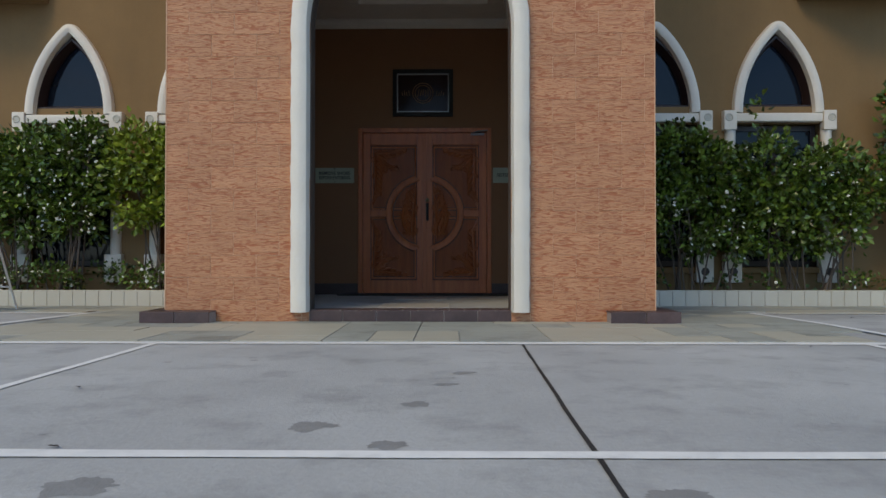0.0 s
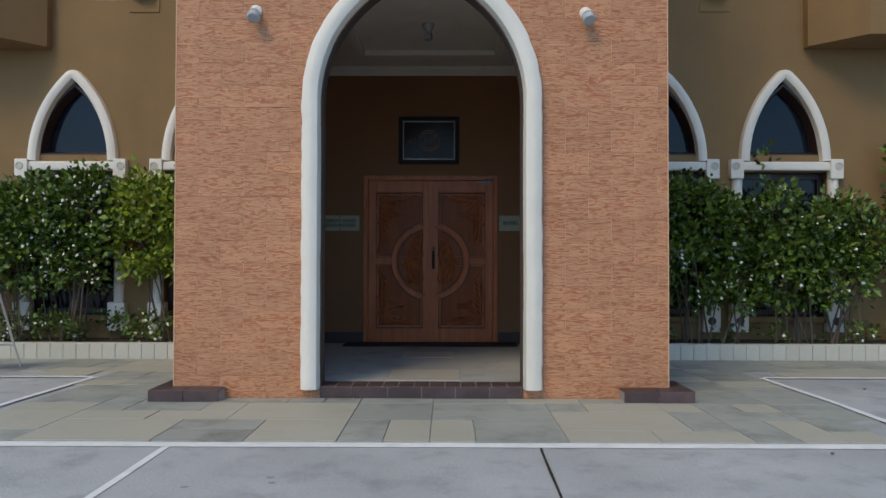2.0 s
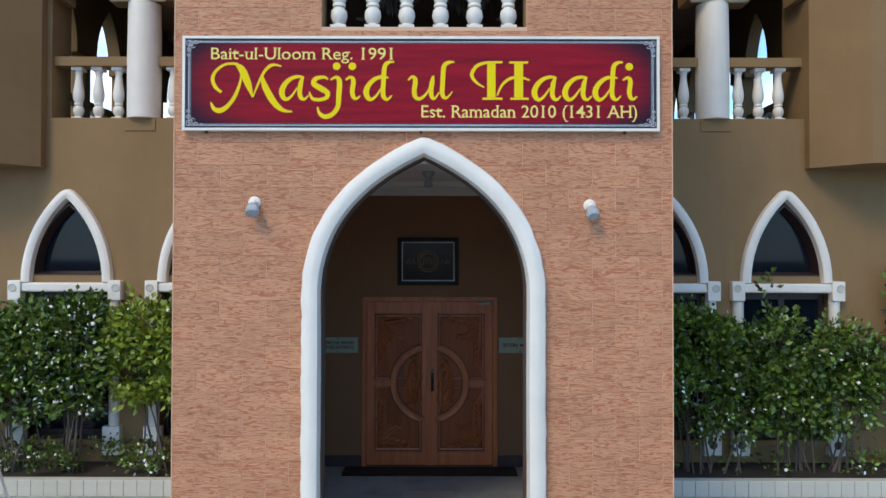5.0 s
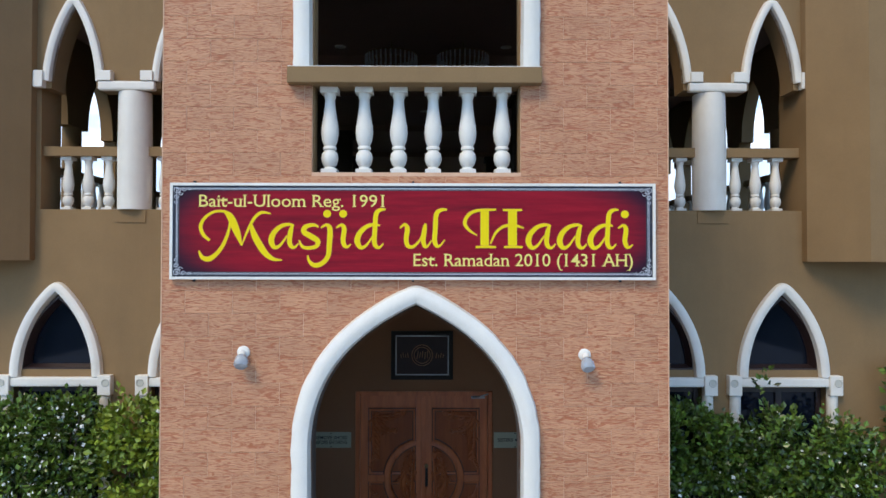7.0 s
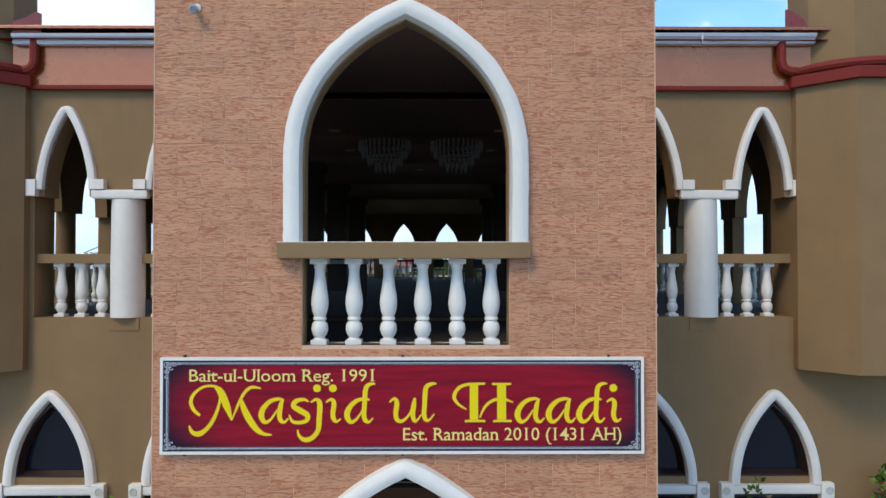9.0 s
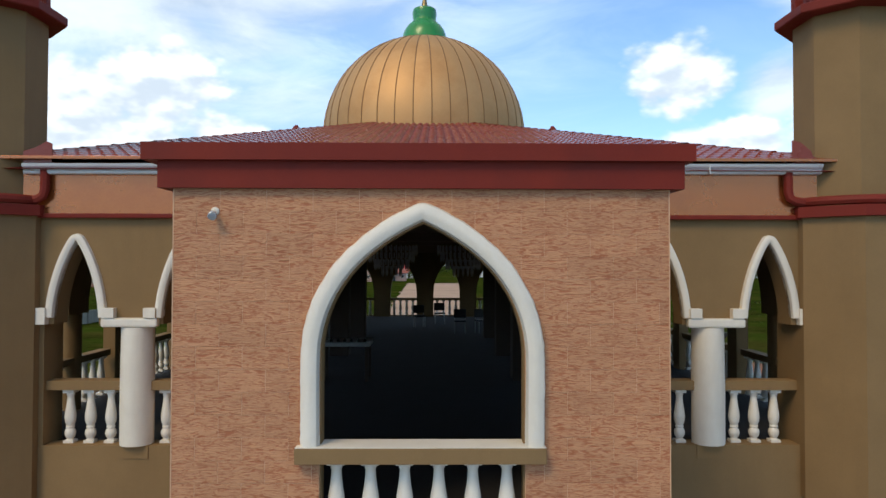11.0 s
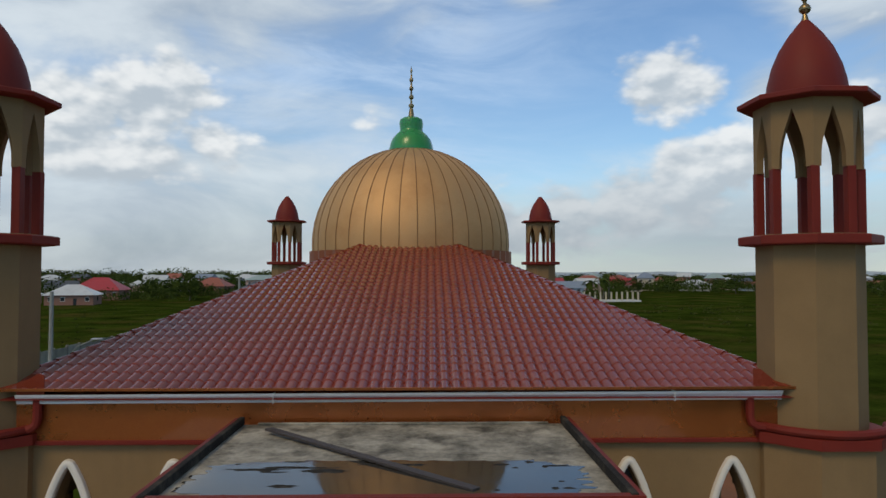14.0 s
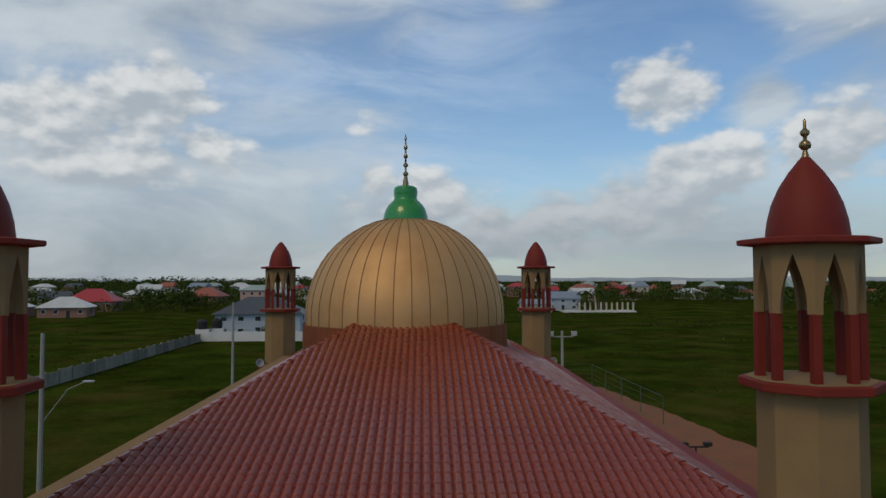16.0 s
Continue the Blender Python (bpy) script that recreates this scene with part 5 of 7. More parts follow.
for s in (-1, 1):
    for k in range(4):
        part("gold_stroke", tube([PP(pc[0] + s * (0.18 + 0.03 * k), pc[1] - 0.035, 0.001), PP(pc[0] + s * (0.19 + 0.03 * k), pc[1] + 0.03 - 0.02 * (k % 2), 0.001)], 0.005, 5), GOLD_INK, pic)

for nm, u0, u1, rows in (("l", -1.585, -1.065, (("REMOVE SHOES", 1.655, 1.70), ("BEFORE ENTERING", 1.595, 1.64))), ("r", 0.795, 1.35, (("SISTERS ENT", 1.625, 1.672),))):
    pl = thing("plaque", ((u0 + u1) / 2, WY - 0.006, 1.545), "pale green plaque with dark lettering beside the door", "plaque", "porch plaques")
    part("plate", box(u0, u1, WY - 0.016, WY - 0.005, 1.545, 1.748, 0.002), PLAQUE, pl)
    for text, v0, v1 in rows:
        if nm == "r":
            glyphs("SISTERS", INK, "lettering", pl, u0 + 0.05, u0 + 0.25, v0, v1, on_front(WY - 0.016), 0.001, 0.02)
            part("lettering", box(u0 + 0.28, u1 - 0.06, WY - 0.0175, WY - 0.016, v0 + 0.008, v1 - 0.008), INK, pl)
        else:
            glyphs(text, INK, "lettering", pl, u0 + 0.05, u1 - 0.05, v0, v1, on_front(WY - 0.016), 0.001, 0.02)
    for v in (1.558, 1.735):
        part("screw", box((u0 + u1) / 2 - 0.008, (u0 + u1) / 2 + 0.008, WY - 0.019, WY - 0.016, v - 0.006, v + 0.006), BLACK, pl)

solo("door_mat", box(-1.22, 1.0, 8.86, 9.22, 0.058, 0.076, 0.006), BLACK, "long black rubber mat before the double door", "mat", origin=(TC, 9.0, 0.06))
for u0, u1, v0, v1 in ((-0.40, 0.19, 7.75, 8.25), (-0.42, 0.22, 6.15, 6.75)):
    z = 0.095 - 0.043 * (v0 - 6.05) / 3.25
    m = tagged(part("floor_inlay", box(u0, u1, v0, v1, z - 0.02, z + 0.004), FLOORTILE), "cream tile inlay in the grey porch floor", "floor tile", "floor inlays", "structure")
bm = bmesh.new()
sweep(bm, [(TX0 + 0.25, 3.62), (TX1 - 0.25, 3.62)], [(0.0, 0.005), (0.0, 0.03), (0.04, 0.05), (0.07, 0.09), (0.10, 0.10), (0.10, 0.005)], on_front(WY))
solo("porch_cove", bm, WHITE, "white plaster cove under the porch ceiling", "moulding", kind="structure")
solo("porch_skirting", box(TX0 + 0.25, DOOR[0] - 0.003, WY - 0.02, WY - 0.0045, 0.05, 0.20), STEP, "brown tiled skirting beside the door", "baseboard", kind="structure")
solo("porch_skirting", box(DOOR[1] + 0.003, TX1 - 0.25, WY - 0.02, WY - 0.0045, 0.05, 0.20), STEP, "brown tiled skirting beside the door", "baseboard", kind="structure")
for x, b in ((TX0 + 0.24, TX0 + 0.252), (TX1 - 0.252, TX1 - 0.24)):
    solo("porch_side_wall", box(x, b, TY + 0.26, WY - 0.03, 0.06, 3.72), DIM_OCHRE, "brown painted inner side wall of the porch", "wall", kind="structure")
tray = thing("ceiling_tray", (TC, 7.6, 3.66), "white moulded ceiling panel with a lamp rose", "ceiling panel", kind="structure")
bm = bmesh.new()
for x0, x1, y0, y1 in ((-1.0, 0.78, 6.5, 6.6), (-1.0, 0.78, 8.5, 8.6), (-1.0, -0.9, 6.6, 8.5), (0.68, 0.78, 6.6, 8.5)):
    add_box(bm, x0, x1, y0, y1, 3.66, 3.725, 0.01)
part("moulded_frame", bm, WHITE, tray)
part("lamp_rose", lathe(TC, 7.55, [(0.04, 3.55), (0.05, 3.58), (0.03, 3.64), (0.07, 3.70), (0.07, 3.722)], 12), METAL, tray)

# front step and the tower's footings
step = thing("front_step", (TC, TY, 0.0), "brown glazed tile step at the porch opening", "step", kind="structure")
part("step_core", box(TC - 0.85, TC + 0.85, TY + 0.006, TY + 0.262, -0.04, 0.096), PALE_GROUT, step)
for k in range(6):
    u = TC - 0.848 + k * 0.283
    part("riser_tile", box(u + 0.004, u + 0.279, TY - 0.004, TY + 0.008, 0.006, 0.094, 0.002), STEP, step)
tread = mesh_of("tread_tile", box(-0.0605, 0.0605, -0.058, 0.058, -0.006, 0.004, 0.002), STEP)
for k in range(13):
    for r in range(2):
        shared_part("tread_tile", tread, step, pose(TC - 0.85 + 0.0655 + k * 0.1307, TY + 0.064 + r * 0.124, 0.0975))
for x0, x1 in ((-2.305, -1.735), (1.535, 2.10)):
    ft = thing("tower_footing", ((x0 + x1) / 2, 5.85, 0.0), "low brown tiled footing at the tower corner", "footing", "tower footings", "structure")
    part("core", box(x0 + 0.006, x1 - 0.006, 5.626, 6.15, -0.03, 0.094), PALE_GROUT, ft)
    m = (x0 + x1) / 2
    for a, b in ((x0, m - 0.003), (m + 0.003, x1)):
        part("face_tile", box(a, b, 5.616, 5.63, 0.004, 0.098, 0.003), STEP, ft)
        part("top_tile", box(a, b, 5.618, 5.80, 0.09, 0.10, 0.003), STEP, ft)
    xs = x0 if x0 < 0 else x1
    part("side_tile", box(xs - 0.004, xs + 0.004, 5.632, 6.15, 0.004, 0.098, 0.003), STEP, ft)
    side0, side1 = (x0, TX0 - 0.002) if x0 < 0 else (TX1 + 0.002, x1)
    part("top_tile", box(side0, side1, 5.804, 6.15, 0.09, 0.10, 0.003), STEP, ft)

# ---- sign board ----
S = (-2.088, 1.829, 3.828, 4.607)
board = thing("sign_board", ((S[0] + S[1]) / 2, TY, S[2]), "long crimson mosque sign with yellow lettering and white frame", "sign")
SP = on_front(TY)
part("panel", box(S[0] + 0.01, S[1] - 0.01, TY - 0.040, TY - 0.001, S[2] + 0.01, S[3] - 0.01), NAVY, board)
bm = bmesh.new()
sweep(bm, rect(*S), [(0.0, 0.0), (0.0, 0.052), (0.022, 0.052), (0.022, 0.0)], SP, closed=True)
part("frame", bm, WHITE, board, "white metal frame")
part("crimson_field", box(S[0] + 0.075, S[1] - 0.075, TY - 0.043, TY - 0.040, S[2] + 0.062, S[3] - 0.062), CRIMSON, board)
for o, w in ((0.048, 0.006), (0.060, 0.003)):
    bm = bmesh.new()
    sweep(bm, rect(S[0] + o, S[1] - o, S[2] + o * 0.85, S[3] - o * 0.85), [(0.0, 0.0405), (0.0, 0.0425), (w, 0.0425), (w, 0.0405)], SP, closed=True)
    part("border_line", bm, SILVER, board)


def sign_at(px, py):
    return S[0] + px * (S[1] - S[0]) / 854, S[3] - py * (S[3] - S[2]) / 173


# corner shading of the field and the scrolls in the corners
for cx, cy, sx, sz in ((S[0], S[3], 1, -1), (S[1], S[3], -1, -1), (S[0], S[2], 1, 1), (S[1], S[2], -1, 1)):
    bm = bmesh.new()
    for ux, uz, r, n in ((0.055, 0.055, 0.030, 20), (0.11, 0.05, 0.020, 16), (0.05, 0.11, 0.020, 16), (0.155, 0.045, 0.014, 12), (0.045, 0.155, 0.014, 12), (0.085, 0.085, 0.018, 14)):
        pts = [SP(cx + sx * (ux + r * (1 - k / n * 0.7) * math.cos(k * 0.42)), cy + sz * (uz + r * (1 - k / n * 0.7) * math.sin(k * 0.42)), 0.047) for k in range(n)]
        add_tube(bm, pts, 0.0035, 4)
    part("corner_scroll", bm, SILVER, board)


def sign_text(text, px0, px1, py0, py1, mat, weight):
    u0, v1 = sign_at(px0, py0)
    u1, v0 = sign_at(px1, py1)
    glyphs(text, mat, "lettering", board, u0, u1, v0, v1, SP, 0.0455, weight, 0.0, True)


sign_text("Bait-ul-Uloom Reg. 1991", 51, 377, 21, 50, PALE_YELLOW, 0.003)
sign_text("Est. Ramadan 2010 (1431 AH)", 428, 814, 126, 156, PALE_YELLOW, 0.003)


def pen(bm, strokes, x0, lift, grow=0.0):
    """Broad-pen strokes of one letter: each is a run of (x, y, width) in letter units, y down from the top of the small letters."""
    k = (S[1] - S[0]) / 854
    for n, stroke in enumerate(strokes):
        pts = []
        for i in range(len(stroke) - 1):
            p0, p1, p2, p3 = stroke[max(i - 1, 0)], stroke[i], stroke[i + 1], stroke[min(i + 2, len(stroke) - 1)]
            for j in range(7):
                t = j / 7
                pts.append([0.5 * (2 * p1[q] + (p2[q] - p0[q]) * t + (2 * p0[q] - 5 * p1[q] + 4 * p2[q] - p3[q]) * t * t + (3 * p1[q] - p0[q] - 3 * p2[q] + p3[q]) * t**3) for q in range(3)])
        pts.append(stroke[-1])
        lo, hi = [], []
        for i, (x, y, w) in enumerate(pts):
            a, b = pts[max(i - 1, 0)], pts[min(i + 1, len(pts) - 1)]
            d = Vector((b[0] - a[0], b[1] - a[1])).normalized()
            h = max(w * 0.93, 1.0) / 2 + grow
            row = [(x + d.y * h, y - d.x * h), (x - d.y * h, y + d.x * h)]
            for side, (u, v) in zip((lo, hi), row):
                side.append(bm.verts.new(SP(S[0] + (x0 + u) * k, S[3] - (74 + v) * k * 0.985, lift + 0.0002 * n)))
        for i in range(len(pts) - 1):
            bm.faces.new((lo[i], lo[i + 1], hi[i + 1], hi[i]))


def dot(x, y, r=7):
    return [(x - r, y, 1), (x - r * 0.7, y, 1.43 * r), (x, y, 2 * r), (x + r * 0.7, y, 1.43 * r), (x + r, y, 1)]


SMALL_A = [[(46, 2, 2), (36, 0, 5), (22, 4, 7), (10, 16, 9), (6, 30, 10), (12, 41, 7), (22, 37, 4), (34, 20, 2)], [(44, 0, 3), (40, 12, 8), (38, 30, 8), (41, 39, 7), (47, 41, 4), (54, 34, 1.5)]]
SMALL_D = [SMALL_A[0], [(56, -27, 2), (46, -26, 6), (39, -18, 8), (37, 8, 8), (36, 30, 8), (39, 39, 7), (45, 41, 4), (52, 34, 1.5)]]
SMALL_I = [[(0, 6, 2), (9, 1, 5), (14, 8, 8), (12, 28, 8), (15, 38, 7), (20, 40, 4), (26, 35, 1.5)], dot(12, -19)]
SMALL_U = [[(0, 6, 2), (8, 0, 5), (13, 7, 8), (11, 26, 8), (14, 38, 7), (24, 39, 5), (36, 26, 3), (42, 8, 2)], [(45, -2, 3), (43, 10, 8), (41, 28, 8), (44, 39, 6), (49, 38, 3), (56, 28, 1.5)]]
SMALL_L = [[(25, -27, 2), (14, -26, 6), (6, -18, 8), (4, 10, 8), (3, 29, 8), (7, 38, 6), (13, 37, 3), (21, 27, 1.5)]]
SMALL_S = [[(34, 5, 2), (26, 1, 5), (12, 4, 8), (8, 13, 9), (20, 21, 10), (32, 29, 9), (31, 38, 7), (20, 42, 6), (6, 40, 5), (0, 28, 1.5)]]
SMALL_J = [[(0, 6, 2), (10, 1, 5), (16, 9, 9), (15, 35, 9), (13, 56, 8), (3, 69, 8), (-10, 73, 8), (-20, 66, 5), (-23, 55, 1.5)], dot(11, -19)]
BIG_H = [[(23, 19, 1.5), (9, 10, 4), (1, -3, 6), (8, -18, 6), (22, -25, 5), (40, -26.5, 4), (56, -27, 3)], [(36, -24, 15), (36, 5, 15), (36, 37, 15)], [(20, 40, 3), (38, 39.5, 4), (56, 40, 3)],
         [(85, -24, 16), (85, 5, 16), (85, 37, 16)], [(68, -26.5, 3), (85, -26, 4), (102, -26.5, 3)], [(70, 40, 3), (86, 39.5, 4), (103, 40, 3)], [(46, 34, 2), (56, 14, 4), (70, 3, 5), (88, 1, 5), (105, 6, 1.5)]]
BIG_M = [[(19, 29, 4), (8, 19, 6), (3, 4, 6), (10, -11, 5), (26, -22, 4), (44, -23, 4), (54, -18, 3)], [(55, -18, 2), (53, 8, 4), (44, 34, 6), (32, 52, 7), (18, 62, 9), (6, 59, 7), (0, 47, 1.5)],
         [(44, -23, 3), (55, -13, 12), (66, 12, 12), (75, 38, 2)], [(75, 38, 1.5), (87, 8, 4), (98, -12, 5), (110, -21, 5), (126, -19, 1.5)], [(91, -2, 3), (96, 16, 10), (106, 36, 12), (118, 53, 10), (131, 62, 6), (146, 64, 1.5)]]
ORANGE = surface("orange_letter_edge", (0.62, 0.30, 0.06), (0.70, 0.36, 0.09), 3.0, 40, 0.7, 0, spec=0.1)
for strokes, x in ((BIG_M, 51), (SMALL_A, 172), (SMALL_S, 227), (SMALL_J, 265), (SMALL_I, 292), (SMALL_D, 323), (SMALL_U, 404), (SMALL_L, 462), (BIG_H, 517), (SMALL_A, 624), (SMALL_A, 679), (SMALL_D, 733), (SMALL_I, 788)):
    bm = bmesh.new()
    pen(bm, strokes, x, 0.0465)
    part("letter", bm, YELLOW, board)
    bm = bmesh.new()
    pen(bm, strokes, x, 0.0448, 0.75)
    part("letter_edge", bm, ORANGE, board)
for x in (-1.9, -0.13, 1.55):
    for z in (S[2] - 0.006, S[3] + 0.006):
        part("bracket", box(x - 0.008, x + 0.008, TY - 0.03, TY, z - 0.012, z + 0.012), BLACK, board)


# ---- wall lamps ----
def wall_lamp(x, z, turn, size=1.0):
    ob = thing("wall_lamp", (x, TY, z), "round white rose with a clear glass jar lamp tilted outwards", "lamp", "tower wall lamps")
    bm = lathe(0, 0, [(0.0, 0.0), (0.055, 0.0), (0.055, 0.012), (0.045, 0.022), (0.02, 0.028), (0.0, 0.028)], 18)
    bm.transform(Matrix.Translation((x, TY, z + 0.05)) @ pose(0, 0, 0, 90) @ Matrix.Scale(0.92 * size, 4))
    part("rose", bm, WHITE, ob, smooth=True)
    m = Matrix.Translation((x, TY - 0.05, z + 0.035)) @ pose(0, 0, 0, 140 + turn, 0, 8) @ Matrix.Scale(0.88 * size, 4)
    bm = lathe(0, 0, [(0.0, -0.035), (0.026, -0.035), (0.034, -0.02), (0.036, 0.012), (0.0, 0.012)], 14)
    bm.transform(m)
    part("socket", bm, WHITE, ob, smooth=True)
    bm = lathe(0, 0, [(0.034, 0.014), (0.052, 0.035), (0.062, 0.075), (0.062, 0.115), (0.052, 0.128), (0.0, 0.130), (0.0, 0.124), (0.048, 0.122), (0.056, 0.11), (0.056, 0.075), (0.046, 0.038), (0.030, 0.016)], 18)
    bm.transform(m)
    part("glass_jar", bm, LAMPGLASS, ob, "clear glass jar", smooth=True)
    bm = lathe(0, 0, [(0.016, 0.012), (0.016, 0.03), (0.027, 0.055), (0.024, 0.078), (0.0, 0.09)], 12)
    bm.transform(m)
    part("bulb", bm, CRYSTAL_BULB, ob, "unlit frosted bulb", smooth=True)


wall_lamp(-1.50, 3.19, 0)
wall_lamp(1.262, 3.17, 0)
wall_lamp(-1.826, 7.42, -20, 0.68)

# ---- porch roof ----
WATER = surface("rain_puddle", (0.022, 0.021, 0.017), (0.035, 0.032, 0.026), 2.0, 30, 0.05, 0.0)
solo("porch_roof", box(-2.295, 2.03, 5.795, 9.10, 7.80, 7.935), TAR, "weathered grey felt roof of the porch with stains", "roof", kind="structure")
for x0, x1 in ((-2.345, -2.275), (2.01, 2.08)):
    bm = box(x0, x1, 5.72, 9.12, 7.937, 8.036, 0.012)
    for v in bm.verts:
        v.co.z += 0.012 * noise.noise(v.co * 3)
    solo("roof_kerb", bm, PARAPET, "blackened tarred kerb along the porch roof", "kerb", kind="structure")
solo("roof_kerb", box(-2.09, 1.84, 9.06, 9.12, 7.936, 7.962, 0.01), TAR, "weathered kerb along the porch roof", "kerb", kind="structure")


# one shallow sheet of rain water along the front, with felt standing out of it in places
bm = bmesh.new()
vs = []
for k in range(240):
    a = 2 * math.pi * k / 240
    cx, cy = math.cos(a), math.sin(a)
    q = Vector((2.2 * cx, 2.2 * cy, 4.0))
    r = (abs(cx) ** 5 + abs(cy) ** 5) ** -0.2 * (1 + 0.14 * noise.noise(q) + 0.10 * noise.noise(q * 3.1) + 0.06 * noise.noise(q * 8) + 0.03 * noise.noise(q * 19))
    vs.append(bm.verts.new((max(-2.20, min(1.93, -0.14 + 1.95 * r * cx)), max(5.875, 6.50 + 0.74 * r * cy), 7.9385)))
bm.faces.new(vs)
solo("puddle", bm, WATER, "wide rain puddle standing along the porch roof edge", "puddle", origin=(-0.14, 6.5, 7.935))
rs = random.Random(11)
for k in range(26):
    cx, cy = rs.uniform(-1.9, 1.7), rs.choice((rs.uniform(5.95, 6.5), rs.uniform(6.8, 7.2), rs.uniform(6.9, 7.25)))
    rx, ry = rs.choice((0.03, 0.05, 0.08, 0.13, 0.26)), rs.uniform(0.015, 0.055)
    bm = bmesh.new()
    ring = []
    for j in range(28):
        a = 2 * math.pi * j / 28
        r = max(0.2, 1 + 0.8 * noise.noise(Vector((2 * math.cos(a) + cx * 5, 2 * math.sin(a), cy * 5))) + 0.6 * noise.noise(Vector((5 * math.cos(a) + cx * 9, 5 * math.sin(a), cy * 9))))
        ring.append(bm.verts.new((cx + rx * r * math.cos(a), cy + ry * r * math.sin(a), 7.9395)))
    top = bm.verts.new((cx, cy, 7.946))
    for j in range(28):
        bm.faces.new((ring[j], ring[(j + 1) % 28], top))
    solo("silt_patch", bm, PARAPET, "dark silt and debris standing out of the puddle", "silt", origin=(cx, cy, 7.938), group="roof debris")
bm = box(-1.72, 1.72, -0.055, 0.055, -0.015, 0.015, 0.004)
bm.transform(pose(-0.58, 7.37, 7.968, 0, 1.0, -43.5))
solo("old_plank", bm, PLANK, "dark wet plank lying across the porch roof", "plank", origin=(-0.58, 7.37, 7.95))

# ---- forecourt ----
for nm, x0, x1, y0, y1 in (("a", -14, 14, 4.275, 4.385), ("b", -14, 14, 1.79, 1.86), ("c", -1.64, -1.595, 1.862, 4.272), ("d", 2.79, 2.85, 1.862, 4.272), ("e", -3.42, -3.36, 4.387, 6.92), ("f", 3.20, 3.26, 4.387, 6.97)):
    bm = bmesh.new()
    n = max(2, int(max(x1 - x0, y1 - y0) / 0.3))
    lo, hi = [], []
    for k in range(n + 1):
        t = k / n
        j0, j1 = random.uniform(-0.004, 0.004), random.uniform(-0.004, 0.004)
        if x1 - x0 > y1 - y0:
            x = x0 + (x1 - x0) * t
            lo.append(bm.verts.new((x, y0 + j0, 0.004)))
            hi.append(bm.verts.new((x, y1 + j1, 0.004)))
        else:
            y = y0 + (y1 - y0) * t
            lo.append(bm.verts.new((x1 + j0, y, (0.004 if y < 4.3 else 0.0135) + ground_z(y))))
            hi.append(bm.verts.new((x0 + j1, y, (0.004 if y < 4.3 else 0.0135) + ground_z(y))))
    for k in range(n):
        bm.faces.new((lo[k], lo[k + 1], hi[k + 1], hi[k]))
    solo("road_marking", bm, LINE, "worn white parking line on the concrete", "road marking", kind="structure")
for x0, x1, y0, y1 in ((-14, -3.42, 6.91, 6.97), (3.26, 14, 6.96, 7.02)):
    z = ground_z(6.95) + 0.012
    solo("road_marking", mesh_from([(x0, y0, z), (x1, y0, z), (x1, y1, z), (x0, y1, z)], [(0, 1, 2, 3)]), LINE, "worn white parking line on the concrete", "road marking", kind="structure")
# open joint in the slab: a dark filler strip with chipped edges
bm = bmesh.new()
rows = []
for k in range(120):
    y = -28 + 32.3 * k / 119
    w = 0.0078 + 0.004 * noise.noise(Vector((y * 3, 0, 0)))
    c = 0.632 + 0.018 * (y - 1.5) + 0.008 * noise.noise(Vector((0, y * 1.5, 3)))
    rows.append((bm.verts.new((c - w, y, 0.0035)), bm.verts.new((c + w, y, 0.0035))))
for a, b in zip(rows, rows[1:]):
    bm.faces.new((a[0], a[1], b[1], b[0]))
solo("slab_joint", bm, BLACK, "dark open joint across the concrete slab", "joint", kind="structure")
DAMP = surface("damp_concrete", (0.185, 0.192, 0.194), (0.245, 0.253, 0.254), 6.0, 45, 0.6, 0.4)
rs = random.Random(5)
for k in range(46):
    if k < 7:
        cx, cy, r = [(0.12, 2.49, 0.08), (-0.20, 2.15, 0.11), (0.30, 3.2, 0.08), (0.22, 2.9, 0.07), (0.06, 1.93, 0.08), (-0.62, 1.55, 0.12), (0.75, 1.5, 0.10)][k]
    else:
        cx, cy, r = rs.uniform(-3.2, 3.2), rs.uniform(0.9, 4.1), rs.choice((0.01, 0.012, 0.018, 0.03))
    bm = bmesh.new()
    vs = []
    n = 40
    for i in range(n):
        a = 2 * math.pi * i / n
        e = Vector((math.cos(a), math.sin(a), k * 3.3))
        q = 0.62 * r * (1 + 0.5 * noise.noise(e * 1.6) + 0.3 * noise.noise(e * 4.1) + 0.2 * noise.noise(e * 9.0))
        vs.append(bm.verts.new((cx + 1.15 * q * math.cos(a), cy + 0.9 * q * math.sin(a), 0.0007)))
    bm.faces.new(vs)
    solo("damp_patch", bm, DAMP, "small damp blotch on the concrete", "stain", origin=(cx, cy, 0.0), group="damp blotches", kind="stuff")
for k in range(26):
    cx, cy = rs.uniform(-5.5, 5.5), rs.choice((rs.uniform(1.5, 4.2), rs.uniform(6.2, 8.3)))
    bm = mesh_from([(-0.022, 0, 0.002), (0, -0.012, 0.006), (0.024, 0, 0.003), (0, 0.011, 0.009)], [(0, 1, 2), (0, 2, 3)])
    bm.transform(pose(cx, cy, ground_z(cy) + 0.004, rs.uniform(-8, 8), 0, rs.uniform(0, 360)))
    solo("fallen_leaf", bm, PLANK, "small dry brown leaf on the ground", "leaf", origin=(cx, cy, ground_z(cy)), group="fallen leaves")

